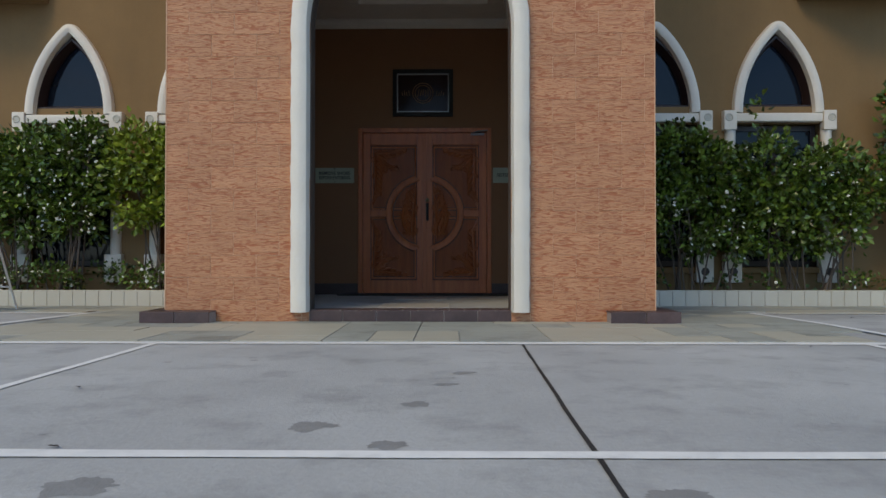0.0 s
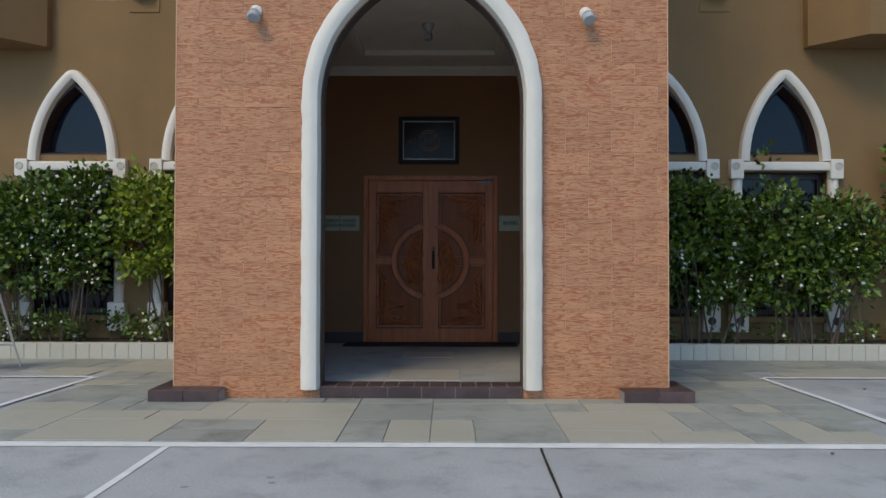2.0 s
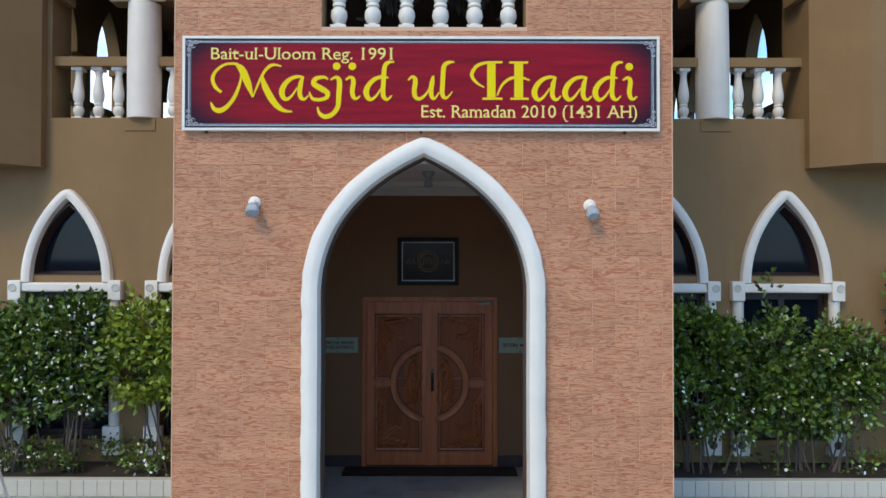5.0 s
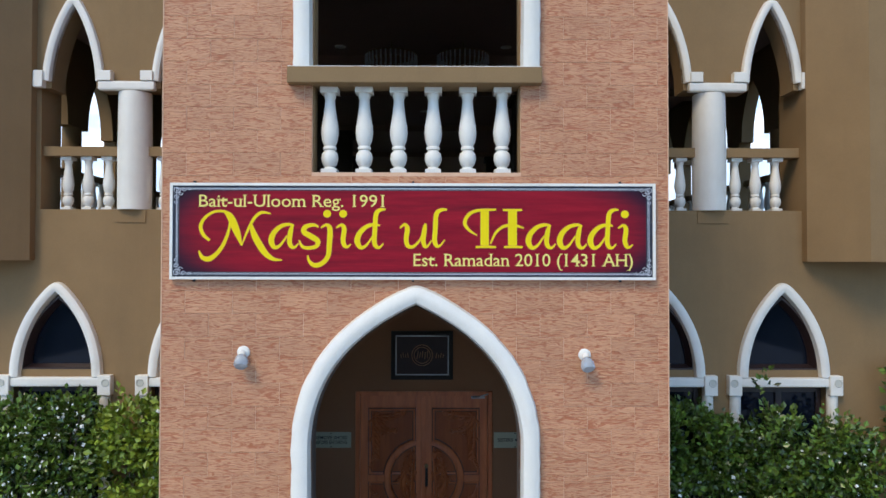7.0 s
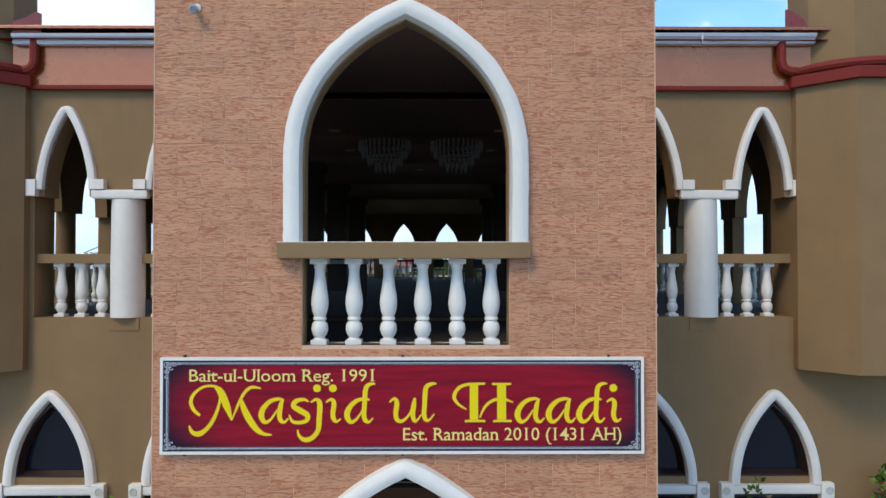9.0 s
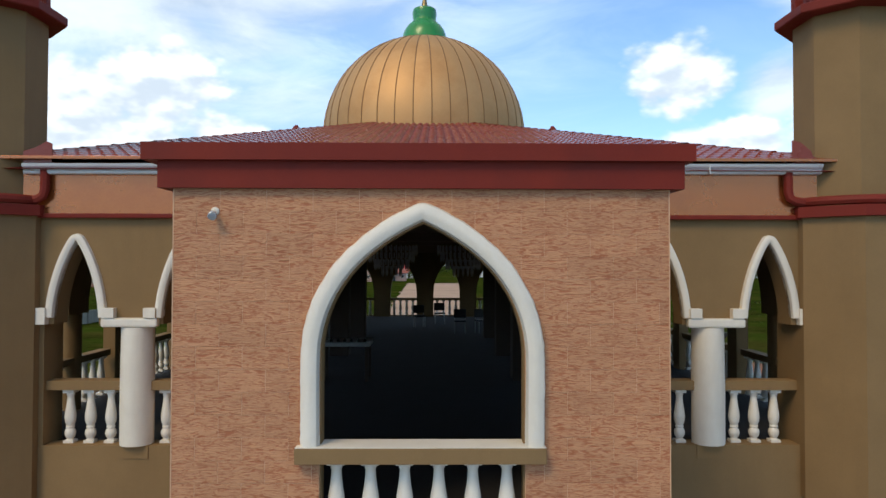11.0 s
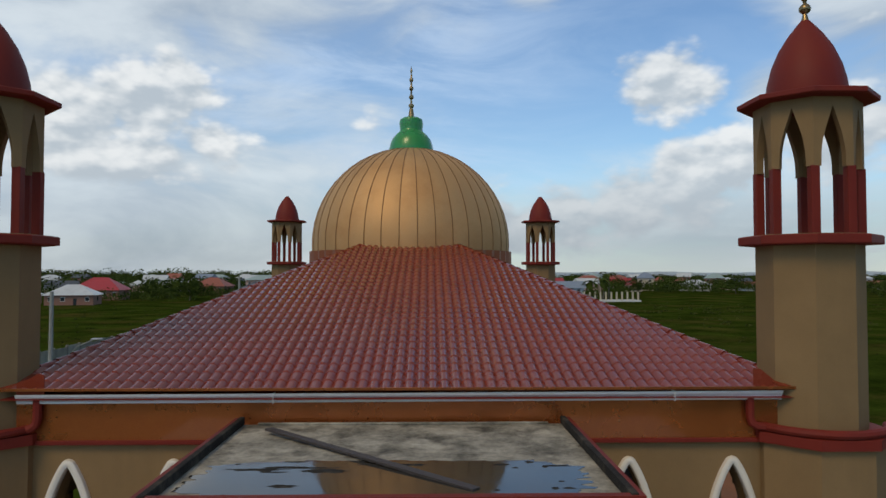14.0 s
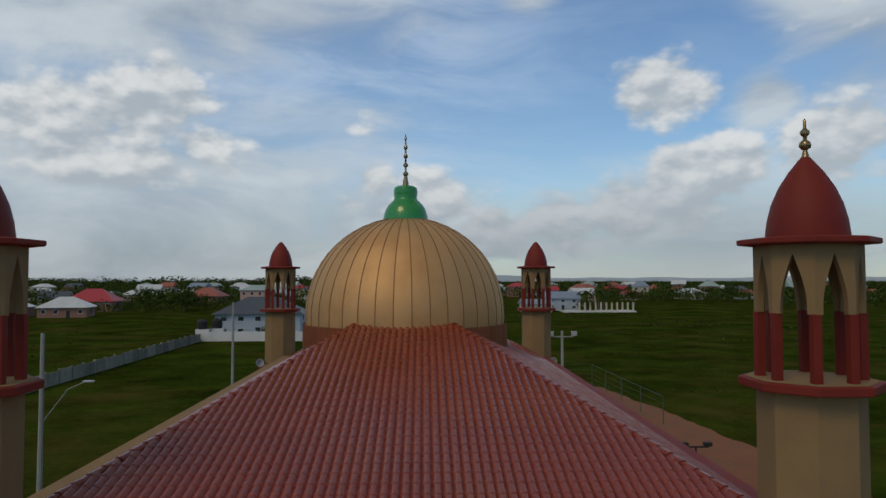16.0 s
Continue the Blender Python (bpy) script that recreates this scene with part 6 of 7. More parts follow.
# planter
for x0, x1 in ((-6.9, TX0 - 0.01), (TX1 + 0.01, 6.65)):
    pl = thing("planter", ((x0 + x1) / 2, 8.46, -0.05), "low cream tiled planter wall before the windows", "planter", "front planters")
    part("wall_core", box(x0, x1, 8.425, 8.52, -0.06, 0.138), PALE_GROUT, pl)
    n = int((x1 - x0) / 0.158)
    tile = mesh_of("planter_tile", box(-0.0762, 0.0762, -0.006, 0.006, -0.095, 0.095, 0.003), PLANTER)
    for k in range(n):
        shared_part("planter_tile", tile, pl, pose(x0 + 0.079 + k * 0.158, 8.420, 0.046))
    part("coping", box(x0, x1, 8.416, 8.53, 0.139, 0.147, 0.002), PLANTER, pl)
    solo("soil_bed", box(x0, x1, 8.522, WY - 0.002, -0.06, 0.11), SOIL, "dark planting soil in the planter", "soil", kind="structure")

# ---- shrubs ----
LEAF = surface("shrub_leaf", (0.010, 0.030, 0.004), (0.135, 0.212, 0.027), 3.0, 20, 0.30, 0, per_piece=0.75, spec=0.5)
LEAF_LIGHT = surface("lime_shrub_leaf", (0.050, 0.100, 0.007), (0.26, 0.33, 0.030), 3.0, 20, 0.42, 0, per_piece=0.5)
PETAL = surface("white_petal", (0.72, 0.72, 0.66), (0.82, 0.82, 0.78), 5.0, 40, 0.6, 0)
RED_PETAL = surface("red_petal", (0.42, 0.05, 0.012), (0.55, 0.10, 0.02), 5.0, 40, 0.6, 0)
BARK = surface("grey_bark", (0.075, 0.058, 0.045), (0.13, 0.105, 0.085), 8.0, 60, 0.9, 0.5)


def leaves_mesh(name, spots, size, material, rnd, petals=False):
    verts, faces = [], []
    for p, out in spots:
        d = Vector((out.x + rnd.gauss(0, 0.6), out.y + rnd.gauss(0, 0.6), out.z + rnd.gauss(0.15, 0.6)))
        if d.length < 1e-3:
            d = Vector((0, 0, 1))
        d.normalize()
        side = d.cross(Vector((rnd.gauss(0, 1), rnd.gauss(0, 1), rnd.gauss(0, 1)))).normalized()
        up = side.cross(d)
        s = size * rnd.uniform(0.6, 1.25)
        i = len(verts)
        if petals:
            verts += [p + side * s, p + up * s, p - side * s, p - up * s, p + d * s * 0.6]
            faces += [(i, i + 1, i + 4), (i + 1, i + 2, i + 4), (i + 2, i + 3, i + 4), (i + 3, i, i + 4)]
        else:
            verts += [p, p + d * s * 0.5 + side * s * 0.35 + up * s * 0.09, p + d * s - up * s * 0.08, p + d * s * 0.5 - side * s * 0.35 + up * s * 0.07]
            faces += [(i, i + 1, i + 2), (i, i + 2, i + 3)]
    me = bpy.data.meshes.new(name)
    me.from_pydata(verts, [], faces)
    me.materials.append(material)
    return me


def shrub(name, label, blobs, stems, leaf, seed, flowers=0, density=900, size=0.078, flower_zone=None, petal=None, wall_y=9.20):
    """blobs: (x, z, rx, rz) lobes of the crown in the plane of the bed; the crown is cut off by the wall behind it."""
    rnd = random.Random(seed)
    bx = sum(b[0] for b in blobs) / len(blobs)
    y0 = 8.92
    root = thing(name, (bx, y0, 0.11), label, "shrub", "planter shrubs")
    spots = []
    for x, z, rx, rz in blobs:
        ry = min(0.40, 0.7 * rx)
        clumps = int(density * rx * rz * 0.95)
        for _ in range(clumps):
            a, b = rnd.uniform(0, 2 * math.pi), rnd.uniform(-1, 1)
            q = math.sqrt(1 - b * b)
            r = rnd.uniform(0.45, 1.0) ** 0.5
            o = Vector((q * math.cos(a), q * math.sin(a), b))
            c = Vector((x + rx * r * o.x, y0 + ry * r * o.y, z + rz * r * o.z))
            if c.y > wall_y or c.z < 0.18:
                continue
            if noise.noise(c * 3.2 + Vector((seed, 0, 0))) < -0.20 + (0.58 * max(0.0, 1.05 - c.z) if z > 0.6 else 0.0):
                continue
            for _ in range(rnd.randint(8, 15)):
                j = Vector((rnd.gauss(0, 0.055), rnd.gauss(0, 0.045), rnd.gauss(0, 0.055)))
                p = c + j
                if p.y < wall_y:
                    spots.append((p, (o * 0.6 + j * 9)))
    ob = new("crown", leaves_mesh("crown", [(p - ORIGIN[root], o) for p, o in spots], size, leaf, rnd))
    ob.parent = root
    if flowers:
        pool = [p for p, o in spots if p.y < y0 - 0.02 and (flower_zone is None or flower_zone(p))]
        pick = [pool[rnd.randrange(len(pool))] for _ in range(flowers)] if pool else []
        fo = new("blossom", leaves_mesh("blossom", [(p + Vector((rnd.gauss(0, 0.01), -0.045, rnd.gauss(0, 0.01))) - ORIGIN[root], Vector((0, -1, 0.2))) for p in pick], 0.024, petal or PETAL, rnd, True))
        fo.parent = root
        fo["label"] = "small blossoms" if petal else "small white blossoms"
    for _ in range(stems):
        x, z, rx, rz = blobs[rnd.randrange(len(blobs))]
        x0 = bx + (x - bx) * 0.6 + rnd.uniform(-0.2, 0.2)
        x1 = x + rnd.uniform(-rx, rx) * 0.7
        yy = y0 + rnd.uniform(-0.12, 0.15)
        pts = [(x0, yy, 0.10), (x0 + (x1 - x0) * 0.35 + rnd.uniform(-0.05, 0.05), yy + rnd.uniform(-0.04, 0.04), 0.10 + (z - 0.1) * 0.4), (x1, yy + rnd.uniform(-0.08, 0.08), z)]
        part("stem", tube(pts, [rnd.uniform(0.010, 0.019), 0.010, 0.005], 5), BARK, root)
    return root


shrub("jasmine_shrub", "dense dark green shrub sprinkled with white blossoms", [(-5.65, 1.55, 0.50, 0.55), (-5.15, 1.75, 0.55, 0.52), (-4.62, 1.70, 0.50, 0.60), (-5.3, 1.15, 0.60, 0.42), (-4.55, 1.20, 0.46, 0.45), (-6.1, 1.2, 0.4, 0.5), (-4.45, 2.15, 0.20, 0.34)], 26, LEAF, 11, 190, 800, 0.088, lambda p: p.x > -5.1)
shrub("lime_shrub", "bright lime green rounded shrub beside the tower", [(-3.72, 1.80, 0.48, 0.46), (-3.25, 1.78, 0.45, 0.50), (-3.75, 1.28, 0.42, 0.34), (-3.2, 1.25, 0.48, 0.36), (-2.65, 1.6, 0.4, 0.5)], 14, LEAF_LIGHT, 12, 14, 720, 0.095)
shrub("clipped_shrub", "dense green shrub with white blossoms beside the tower", [(3.15, 1.75, 0.50, 0.45), (3.55, 1.55, 0.42, 0.50), (2.7, 1.5, 0.45, 0.6), (3.25, 1.05, 0.55, 0.55), (3.8, 1.0, 0.45, 0.5)], 14, LEAF, 13, 90, 820, 0.088, lambda p: p.z < 1.4)
shrub("broad_shrub", "wide glossy green shrub with pale blossoms before the window", [(4.35, 1.65, 0.52, 0.45), (4.95, 1.60, 0.52, 0.42), (5.45, 1.38, 0.42, 0.40), (4.45, 1.05, 0.55, 0.50), (5.05, 1.0, 0.50, 0.45), (4.15, 2.25, 0.06, 0.30)], 18, LEAF, 14, 60, 820, 0.088)
shrub("flame_shrub", "tall loose shrub with red blossoms and white buds", [(6.15, 1.95, 0.40, 0.50), (6.3, 1.3, 0.45, 0.5), (5.95, 2.5, 0.20, 0.25)], 10, LEAF, 15, 70, 420, 0.10)
shrub("low_bedding", "low leafy bedding plants with white flowers", [(-5.7, 0.28, 0.5, 0.20), (-5.0, 0.26, 0.5, 0.18), (-4.2, 0.26, 0.5, 0.19), (-3.4, 0.27, 0.5, 0.20), (-2.7, 0.26, 0.4, 0.18)], 0, LEAF, 16, 40, 560, 0.06)
shrub("low_bedding", "sparse low bedding plants in the planter", [(2.6, 0.22, 0.4, 0.12), (4.0, 0.20, 0.5, 0.10), (5.4, 0.20, 0.5, 0.12), (6.2, 0.24, 0.4, 0.16)], 0, LEAF, 17, 14, 500, 0.06)
rnd = random.Random(3)
sprig = thing("flame_sprig", (6.05, 8.85, 0.11), "long upright sprig with orange-red flowers", "plant")
part("stem", tube([(6.05, 8.85, 0.11), (6.0, 8.83, 1.4), (5.93, 8.80, 2.68)], [0.014, 0.009, 0.004], 5), BARK, sprig)
fo = new("blossom", leaves_mesh("blossom", [(Vector((5.93 + rnd.gauss(0, 0.09), 8.80 + rnd.gauss(0, 0.05), 2.66 + rnd.gauss(0, 0.06))) - ORIGIN[sprig], Vector((0, -1, 0))) for _ in range(42)], 0.026, RED_PETAL, rnd, True))
fo.parent = sprig
fern = thing("broadleaf_plant", (6.2, 8.75, 0.11), "bright green broad-leaved plant in the bed", "plant")
for k in range(9):
    a = rnd.uniform(0, 2 * math.pi)
    h, l = rnd.uniform(0.5, 1.0), rnd.uniform(0.3, 0.5)
    p = [Vector((6.2, 8.75, 0.11)), Vector((6.2 + 0.4 * l * math.cos(a), 8.75 + 0.2 * l * math.sin(a), h)), Vector((6.2 + l * math.cos(a), 8.75 + 0.4 * l * math.sin(a), h - 0.08))]
    sd = Vector((-math.sin(a), math.cos(a), 0.3)) * 0.07
    bm = mesh_from([p[0], p[1] + sd, p[2], p[1] - sd, p[1] + Vector((0, 0, -0.03))], [(0, 1, 4), (1, 2, 4), (2, 3, 4), (3, 0, 4)])
    part("leaf", bm, LEAF_LIGHT, fern)

# ---- sandwich board at the edge of the forecourt ----
af = thing("sandwich_board", (-4.84, 7.45, -0.04), "white folding frame with a blue sign sheet", "sign")
for y, dy in ((7.28, 0.20), (7.68, -0.20)):
    for x, xt in ((-5.19, -5.07), (-4.59, -4.72)):
        part("leg", tube([(x, y, -0.04), (xt, y + dy, 0.80)], 0.012, 6), WHITE, af)
    part("crosspiece", tube([(-5.15, y + dy * 0.3, 0.22), (-4.63, y + dy * 0.3, 0.22)], 0.010, 6), WHITE, af)
    part("crosspiece", tube([(-5.07, y + dy, 0.80), (-4.72, y + dy, 0.80)], 0.012, 6), WHITE, af)
tiltm = Matrix.Translation((-0.05, 7.325, 0.24)) @ pose(0, 0, 0, -13.4)
bm = mesh_from([(-5.05, 0, 0), (-4.56, 0, 0), (-4.645, 0, 0.55), (-4.965, 0, 0.55), (-5.05, 0.006, 0), (-4.56, 0.006, 0), (-4.645, 0.006, 0.55), (-4.965, 0.006, 0.55)], [(0, 1, 2, 3), (4, 5, 6, 7), (0, 1, 5, 4), (1, 2, 6, 5), (2, 3, 7, 6), (3, 0, 4, 7)])
bm.transform(tiltm)
sheet = part("sign_sheet", bm, BLUE, af, "blue printed sheet")
for k in range(3):
    bm = box(-4.95, -4.68, -0.006, -0.002, 0.10 + 0.14 * k, 0.15 + 0.14 * k)
    bm.transform(tiltm)
    part("text_bar", bm, WHITE, sheet)

# ---- inside the upper hall ----
CRYSTAL = surface("smoked_crystal", (0.48, 0.48, 0.52), (0.84, 0.84, 0.88), 14.0, 60, 0.15, 0)
DROP = mesh_of("drop", lathe(0, 0, [(0.0, -0.19), (0.017, -0.13), (0.012, -0.01)], 5), CRYSTAL)
for x in (-0.72, 0.46):
    ch = thing("chandelier", (x, 11.6, 7.6), "tiered crystal chandelier in the dark upper hall", "chandelier", "hall chandeliers")
    part("rod", tube([(x, 11.6, 7.6), (x, 11.6, 7.35)], 0.012, 6), BRASS, ch)
    for r, z in ((0.42, 7.36), (0.37, 7.25), (0.28, 7.13), (0.16, 7.02)):
        bm = bmesh.new()
        add_tube(bm, [(x + r * math.cos(q), 11.6 + r * math.sin(q), z) for q in [2 * math.pi * k / 20 for k in range(21)]], 0.010, 5)
        part("hoop", bm, BRASS, ch)
        n = int(r * 80)
        for k in range(n):
            q = 2 * math.pi * k / n
            shared_part("drop", DROP, ch, pose(x + r * math.cos(q), 11.6 + r * math.sin(q), z))
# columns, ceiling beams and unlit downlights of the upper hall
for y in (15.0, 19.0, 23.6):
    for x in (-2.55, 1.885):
        col = thing("hall_column", (x, y, 4.60), "square dark brown column in the dim upper hall", "column", "hall columns")
        part("column_shaft", box(x - 0.25, x + 0.25, y - 0.25, y + 0.25, 4.60, 7.30, 0.02), DARK_BROWN, col)
        part("capital", box(x - 0.32, x + 0.32, y - 0.32, y + 0.32, 7.30, 7.45, 0.02), DARK_BROWN, col)
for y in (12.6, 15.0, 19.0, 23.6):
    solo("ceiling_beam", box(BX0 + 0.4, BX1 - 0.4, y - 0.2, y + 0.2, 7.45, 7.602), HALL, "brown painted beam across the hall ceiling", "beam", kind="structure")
for x, y in ((-1.6, 11.9), (1.2, 11.9), (-1.6, 14.0), (1.2, 14.0), (-0.3, 17.0), (-3.4, 13.8), (2.8, 13.8)):
    solo("downlight", lathe(x, y, [(0.0, 7.598), (0.07, 7.598), (0.085, 7.588), (0.095, 7.592), (0.095, 7.602)], 14), WHITE, "small unlit round downlight in the hall ceiling", "downlight", origin=(x, y, 7.6), group="hall downlights")
tb = thing("games_table", (-1.9, 15.0, 4.60), "pale-topped table with dark pieces in the upper hall", "table")
part("tabletop", box(-2.45, -1.35, 14.6, 15.4, 5.33, 5.42, 0.01), METAL, tb)
for x in (-2.38, -1.42):
    for y in (14.68, 15.32):
        part("leg", box(x - 0.035, x + 0.035, y - 0.035, y + 0.035, 4.60, 5.33), DARK_BROWN, tb)
for k in range(7):
    part("piece", lathe(-2.3 + 0.14 * k, 14.7, [(0.03, 5.42), (0.035, 5.45), (0.0, 5.50)], 8), BLACK, tb)
CHAIRDARK = surface("dark_chair_shell", (0.012, 0.012, 0.014), (0.02, 0.02, 0.023), 5.0, 40, 0.5, 0.1)
chair = thing("hall_chair", (0.9, 25.0, 4.60), "dark stacking chair in the upper hall", "chair", "hall chairs")
part("seat", box(0.68, 1.12, 24.8, 25.2, 5.02, 5.07, 0.015), CHAIRDARK, chair)
part("backrest", box(0.68, 1.12, 25.17, 25.21, 5.14, 5.45, 0.015), CHAIRDARK, chair)
for x in (0.71, 1.09):
    part("leg", tube([(x, 24.83, 4.60), (x, 24.83, 5.02)], 0.013, 6), METAL, chair)
    part("leg", tube([(x, 25.19, 4.60), (x, 25.19, 5.45)], 0.013, 6), METAL, chair)
for x, y, r in ((1.7, 25.2, 20), (2.6, 26.0, -30), (-0.6, 27.5, 12), (-3.0, 26.0, 70), (0.2, 29.0, 5), (2.9, 28.5, -12)):
    copy_thing(chair, pose(x, y, 4.60, 0, 0, r))

# ---- the surroundings ----
GZ = -0.10
CAST = surface("cast_concrete_fence", (0.135, 0.120, 0.090), (0.25, 0.228, 0.178), 0.8, 12, 0.9, 0.3, stain=(0.07, 0.07, 0.06), stain_scale=0.8, stain_amount=0.6, streak=True, per_piece=0.38)
POLE = surface("pale_concrete_pole", (0.22, 0.22, 0.20), (0.31, 0.31, 0.285), 1.5, 20, 0.85, 0.2)
EARTH = surface("red_earth_track", (0.155, 0.052, 0.014), (0.225, 0.080, 0.024), 0.5, 4, 0.95, 0.5, stain=(0.12, 0.07, 0.035), stain_scale=0.3, stain_amount=0.5)
WIRE = surface("galvanised_wire", (0.055, 0.066, 0.05), (0.10, 0.115, 0.09), 4.0, 30, 0.5, 0, 0.5)
FOLIAGE = surface("far_foliage", (0.020, 0.036, 0.006), (0.062, 0.088, 0.014), 0.12, 1.2, 0.9, 0, per_piece=0.4, spec=0.1)
# pale blue-grey: distance haze is put into the hill colour
HILL = surface("hill_haze_tint", (0.46, 0.53, 0.60), (0.50, 0.57, 0.64), 0.002, 0.02, 1.0, 0, spec=0.0)


def paint(name, c, rough=0.7):
    return surface(name, tuple(v * 0.85 for v in c), c, 0.5, 6, rough, 0.05, stain=tuple(v * 0.6 for v in c), stain_scale=0.4, stain_amount=0.5)


WALLS = [paint("house_white", (0.62, 0.62, 0.60)), paint("house_cream", (0.55, 0.47, 0.36)), paint("house_pink", (0.42, 0.28, 0.24)), paint("house_bluegrey", (0.36, 0.42, 0.48)), paint("house_brick", (0.27, 0.13, 0.09))]
ROOFS = [paint("roof_pale_zinc", (0.55, 0.57, 0.56), 0.4), paint("roof_signal_red", (0.40, 0.030, 0.035), 0.5), paint("roof_slate", (0.06, 0.068, 0.08), 0.5), paint("roof_rust", (0.30, 0.085, 0.05), 0.6), paint("roof_green_grey", (0.28, 0.36, 0.33), 0.5), paint("roof_blue_grey", (0.20, 0.25, 0.31), 0.4)]
DULL = surface("dark_window", (0.015, 0.018, 0.022), (0.03, 0.034, 0.04), 2.0, 10, 0.2, 0)


SAND = surface("pale_sandy_yard", (0.36, 0.24, 0.165), (0.46, 0.315, 0.22), 0.1, 1.5, 0.95, 0.4, stain=(0.20, 0.15, 0.09), stain_scale=0.08, stain_amount=0.5, spec=0.1)
bm = bmesh.new()
rows = []
for k in range(60):
    y = 62 + 210 * k / 59
    w = 6.0 + 4.0 * k / 59
    rows.append([bm.verts.new((-0.4 + q * w * (1 + 0.12 * noise.noise(Vector((q * 3, y * 0.15, 1.0)))), y, GZ + 0.03)) for q in (-1, 1)])
for a, b in zip(rows, rows[1:]):
    bm.faces.new((a[0], a[1], b[1], b[0]))
solo("rear_yard", bm, SAND, "bare pale sandy yard behind the mosque", "ground", kind="structure")


def house(x, y, w, d, eave, ridge, turn, wall, top, label, hip=True, storeys=1):
    """A house with four walls, openings on every side and a hipped or gabled roof; local x runs along its front."""
    root = thing("house", (0, 0, 0), label, "house", "village houses")
    part("wall", box(-w / 2, w / 2, -d / 2, d / 2, 0, eave), wall, root)
    o = 0.7
    a = (w / 2 - min(w, d) / 2 * 0.9) if hip else w / 2 + o
    base = [(-w / 2 - o, -d / 2 - o, eave - 0.1), (w / 2 + o, -d / 2 - o, eave - 0.1), (w / 2 + o, d / 2 + o, eave - 0.1), (-w / 2 - o, d / 2 + o, eave - 0.1), (-a, 0, ridge), (a, 0, ridge)]
    part("roof", mesh_from(base, [(0, 1, 5, 4), (2, 3, 4, 5), (1, 2, 5), (3, 0, 4), (3, 2, 1, 0)]), top, root)
    n = max(2, int(w / 3.2))
    h = eave / storeys
    for s in range(storeys):
        for k in range(n):
            u = -w / 2 + w * (k + 0.5) / n
            if s == 0 and k == n // 2:
                part("door", box(u - 0.5, u + 0.5, -d / 2 - 0.05, -d / 2 + 0.02, 0.0, 2.1), DULL, root)
                continue
            win = part("window", box(u - 0.65, u + 0.65, -d / 2 - 0.05, -d / 2 + 0.02, s * h + h * 0.36, s * h + h * 0.80), WALLS[0], root)
            part("window_pane", box(u - 0.57, u + 0.57, -d / 2 - 0.07, -d / 2 - 0.051, s * h + h * 0.40, s * h + h * 0.76), DULL, win)
        for sx in (-1, 1):
            part("window", box(sx * w / 2 - 0.04, sx * w / 2 + 0.04, -0.7, 0.7, s * h + h * 0.36, s * h + h * 0.80), DULL, root)
    root.matrix_basis = pose(x, y, GZ, 0, 0, turn)
    return root


house(-113, 226, 14, 11, 3.2, 6.4, 12, WALLS[4], ROOFS[0], "single-storey brick house with a pale zinc hip roof")
house(-134, 226, 16, 12, 3.2, 6.2, 8, WALLS[4], ROOFS[0], "single-storey brick house with a pale zinc hip roof")
house(-123, 266, 17, 13, 3.8, 8.4, 6, WALLS[4], ROOFS[1], "brick house with a bright red hip roof")
house(-101, 332, 15, 12, 4.0, 8.0, -6, WALLS[4], ROOFS[3], "house with a rust-red roof among trees")
# white walls in shadow: the blue-grey colour carries the shade
house(-34, 150, 17, 12, 4.9, 8.2, 4, WALLS[3], ROOFS[2], "white house, shade put into blue-grey walls, with a dark slate-grey hip roof", True, 2)
house(52, 262, 12, 9, 4.6, 7.0, -8, WALLS[3], ROOFS[5], "blue-grey house with a metal roof", False, 2)
house(40, 250, 10, 8, 3.0, 4.6, 4, WALLS[0], ROOFS[5], "low white house with a blue-grey metal roof", False)
house(68, 300, 9, 9, 5.6, 7.8, 10, WALLS[2], ROOFS[0], "two-storey pink house with a pale roof", False, 2)
house(96, 420, 16, 11, 5.6, 8.6, -5, WALLS[4], ROOFS[3], "two-storey brick house with a rust-red roof", True, 2)
house(150, 392, 14, 10, 3.6, 6.2, 5, WALLS[0], ROOFS[0], "white house with a pale zinc roof", True)
house(246, 400, 14, 10, 7.0, 8.2, 3, WALLS[0], ROOFS[0], "white two-storey block with a low roof", False, 2)
rv = random.Random(21)
names = ["pale zinc", "bright red", "slate-grey", "rust-red", "grey-green", "blue-grey"]
wnames = ["white", "cream", "pink", "blue-grey", "brick"]
for k in range(110):
    left = k % 2 == 0
    y = rv.uniform(300 if left else 370, 560)
    x = rv.uniform(-0.62, -0.02) * y if left else rv.uniform(0.06, 0.78) * y
    if not left and y < 380 and x < 0.5 * y:
        y += 70
    wi, ri = rv.choice((0, 0, 1, 2, 3, 4)), rv.choice((0, 0, 0, 4, 4, 5, 3, 3, 1, 2))
    st = rv.choice((1, 1, 2))
    e = 3.2 * st + rv.uniform(0, 0.8)
    house(x, y, rv.uniform(8, 14), rv.uniform(7, 10), e, e + rv.uniform(1.8, 3.4), rv.uniform(-25, 25), WALLS[wi], ROOFS[ri], f"far {wnames[wi]} house with a {names[ri]} roof", rv.random() < 0.6, st)

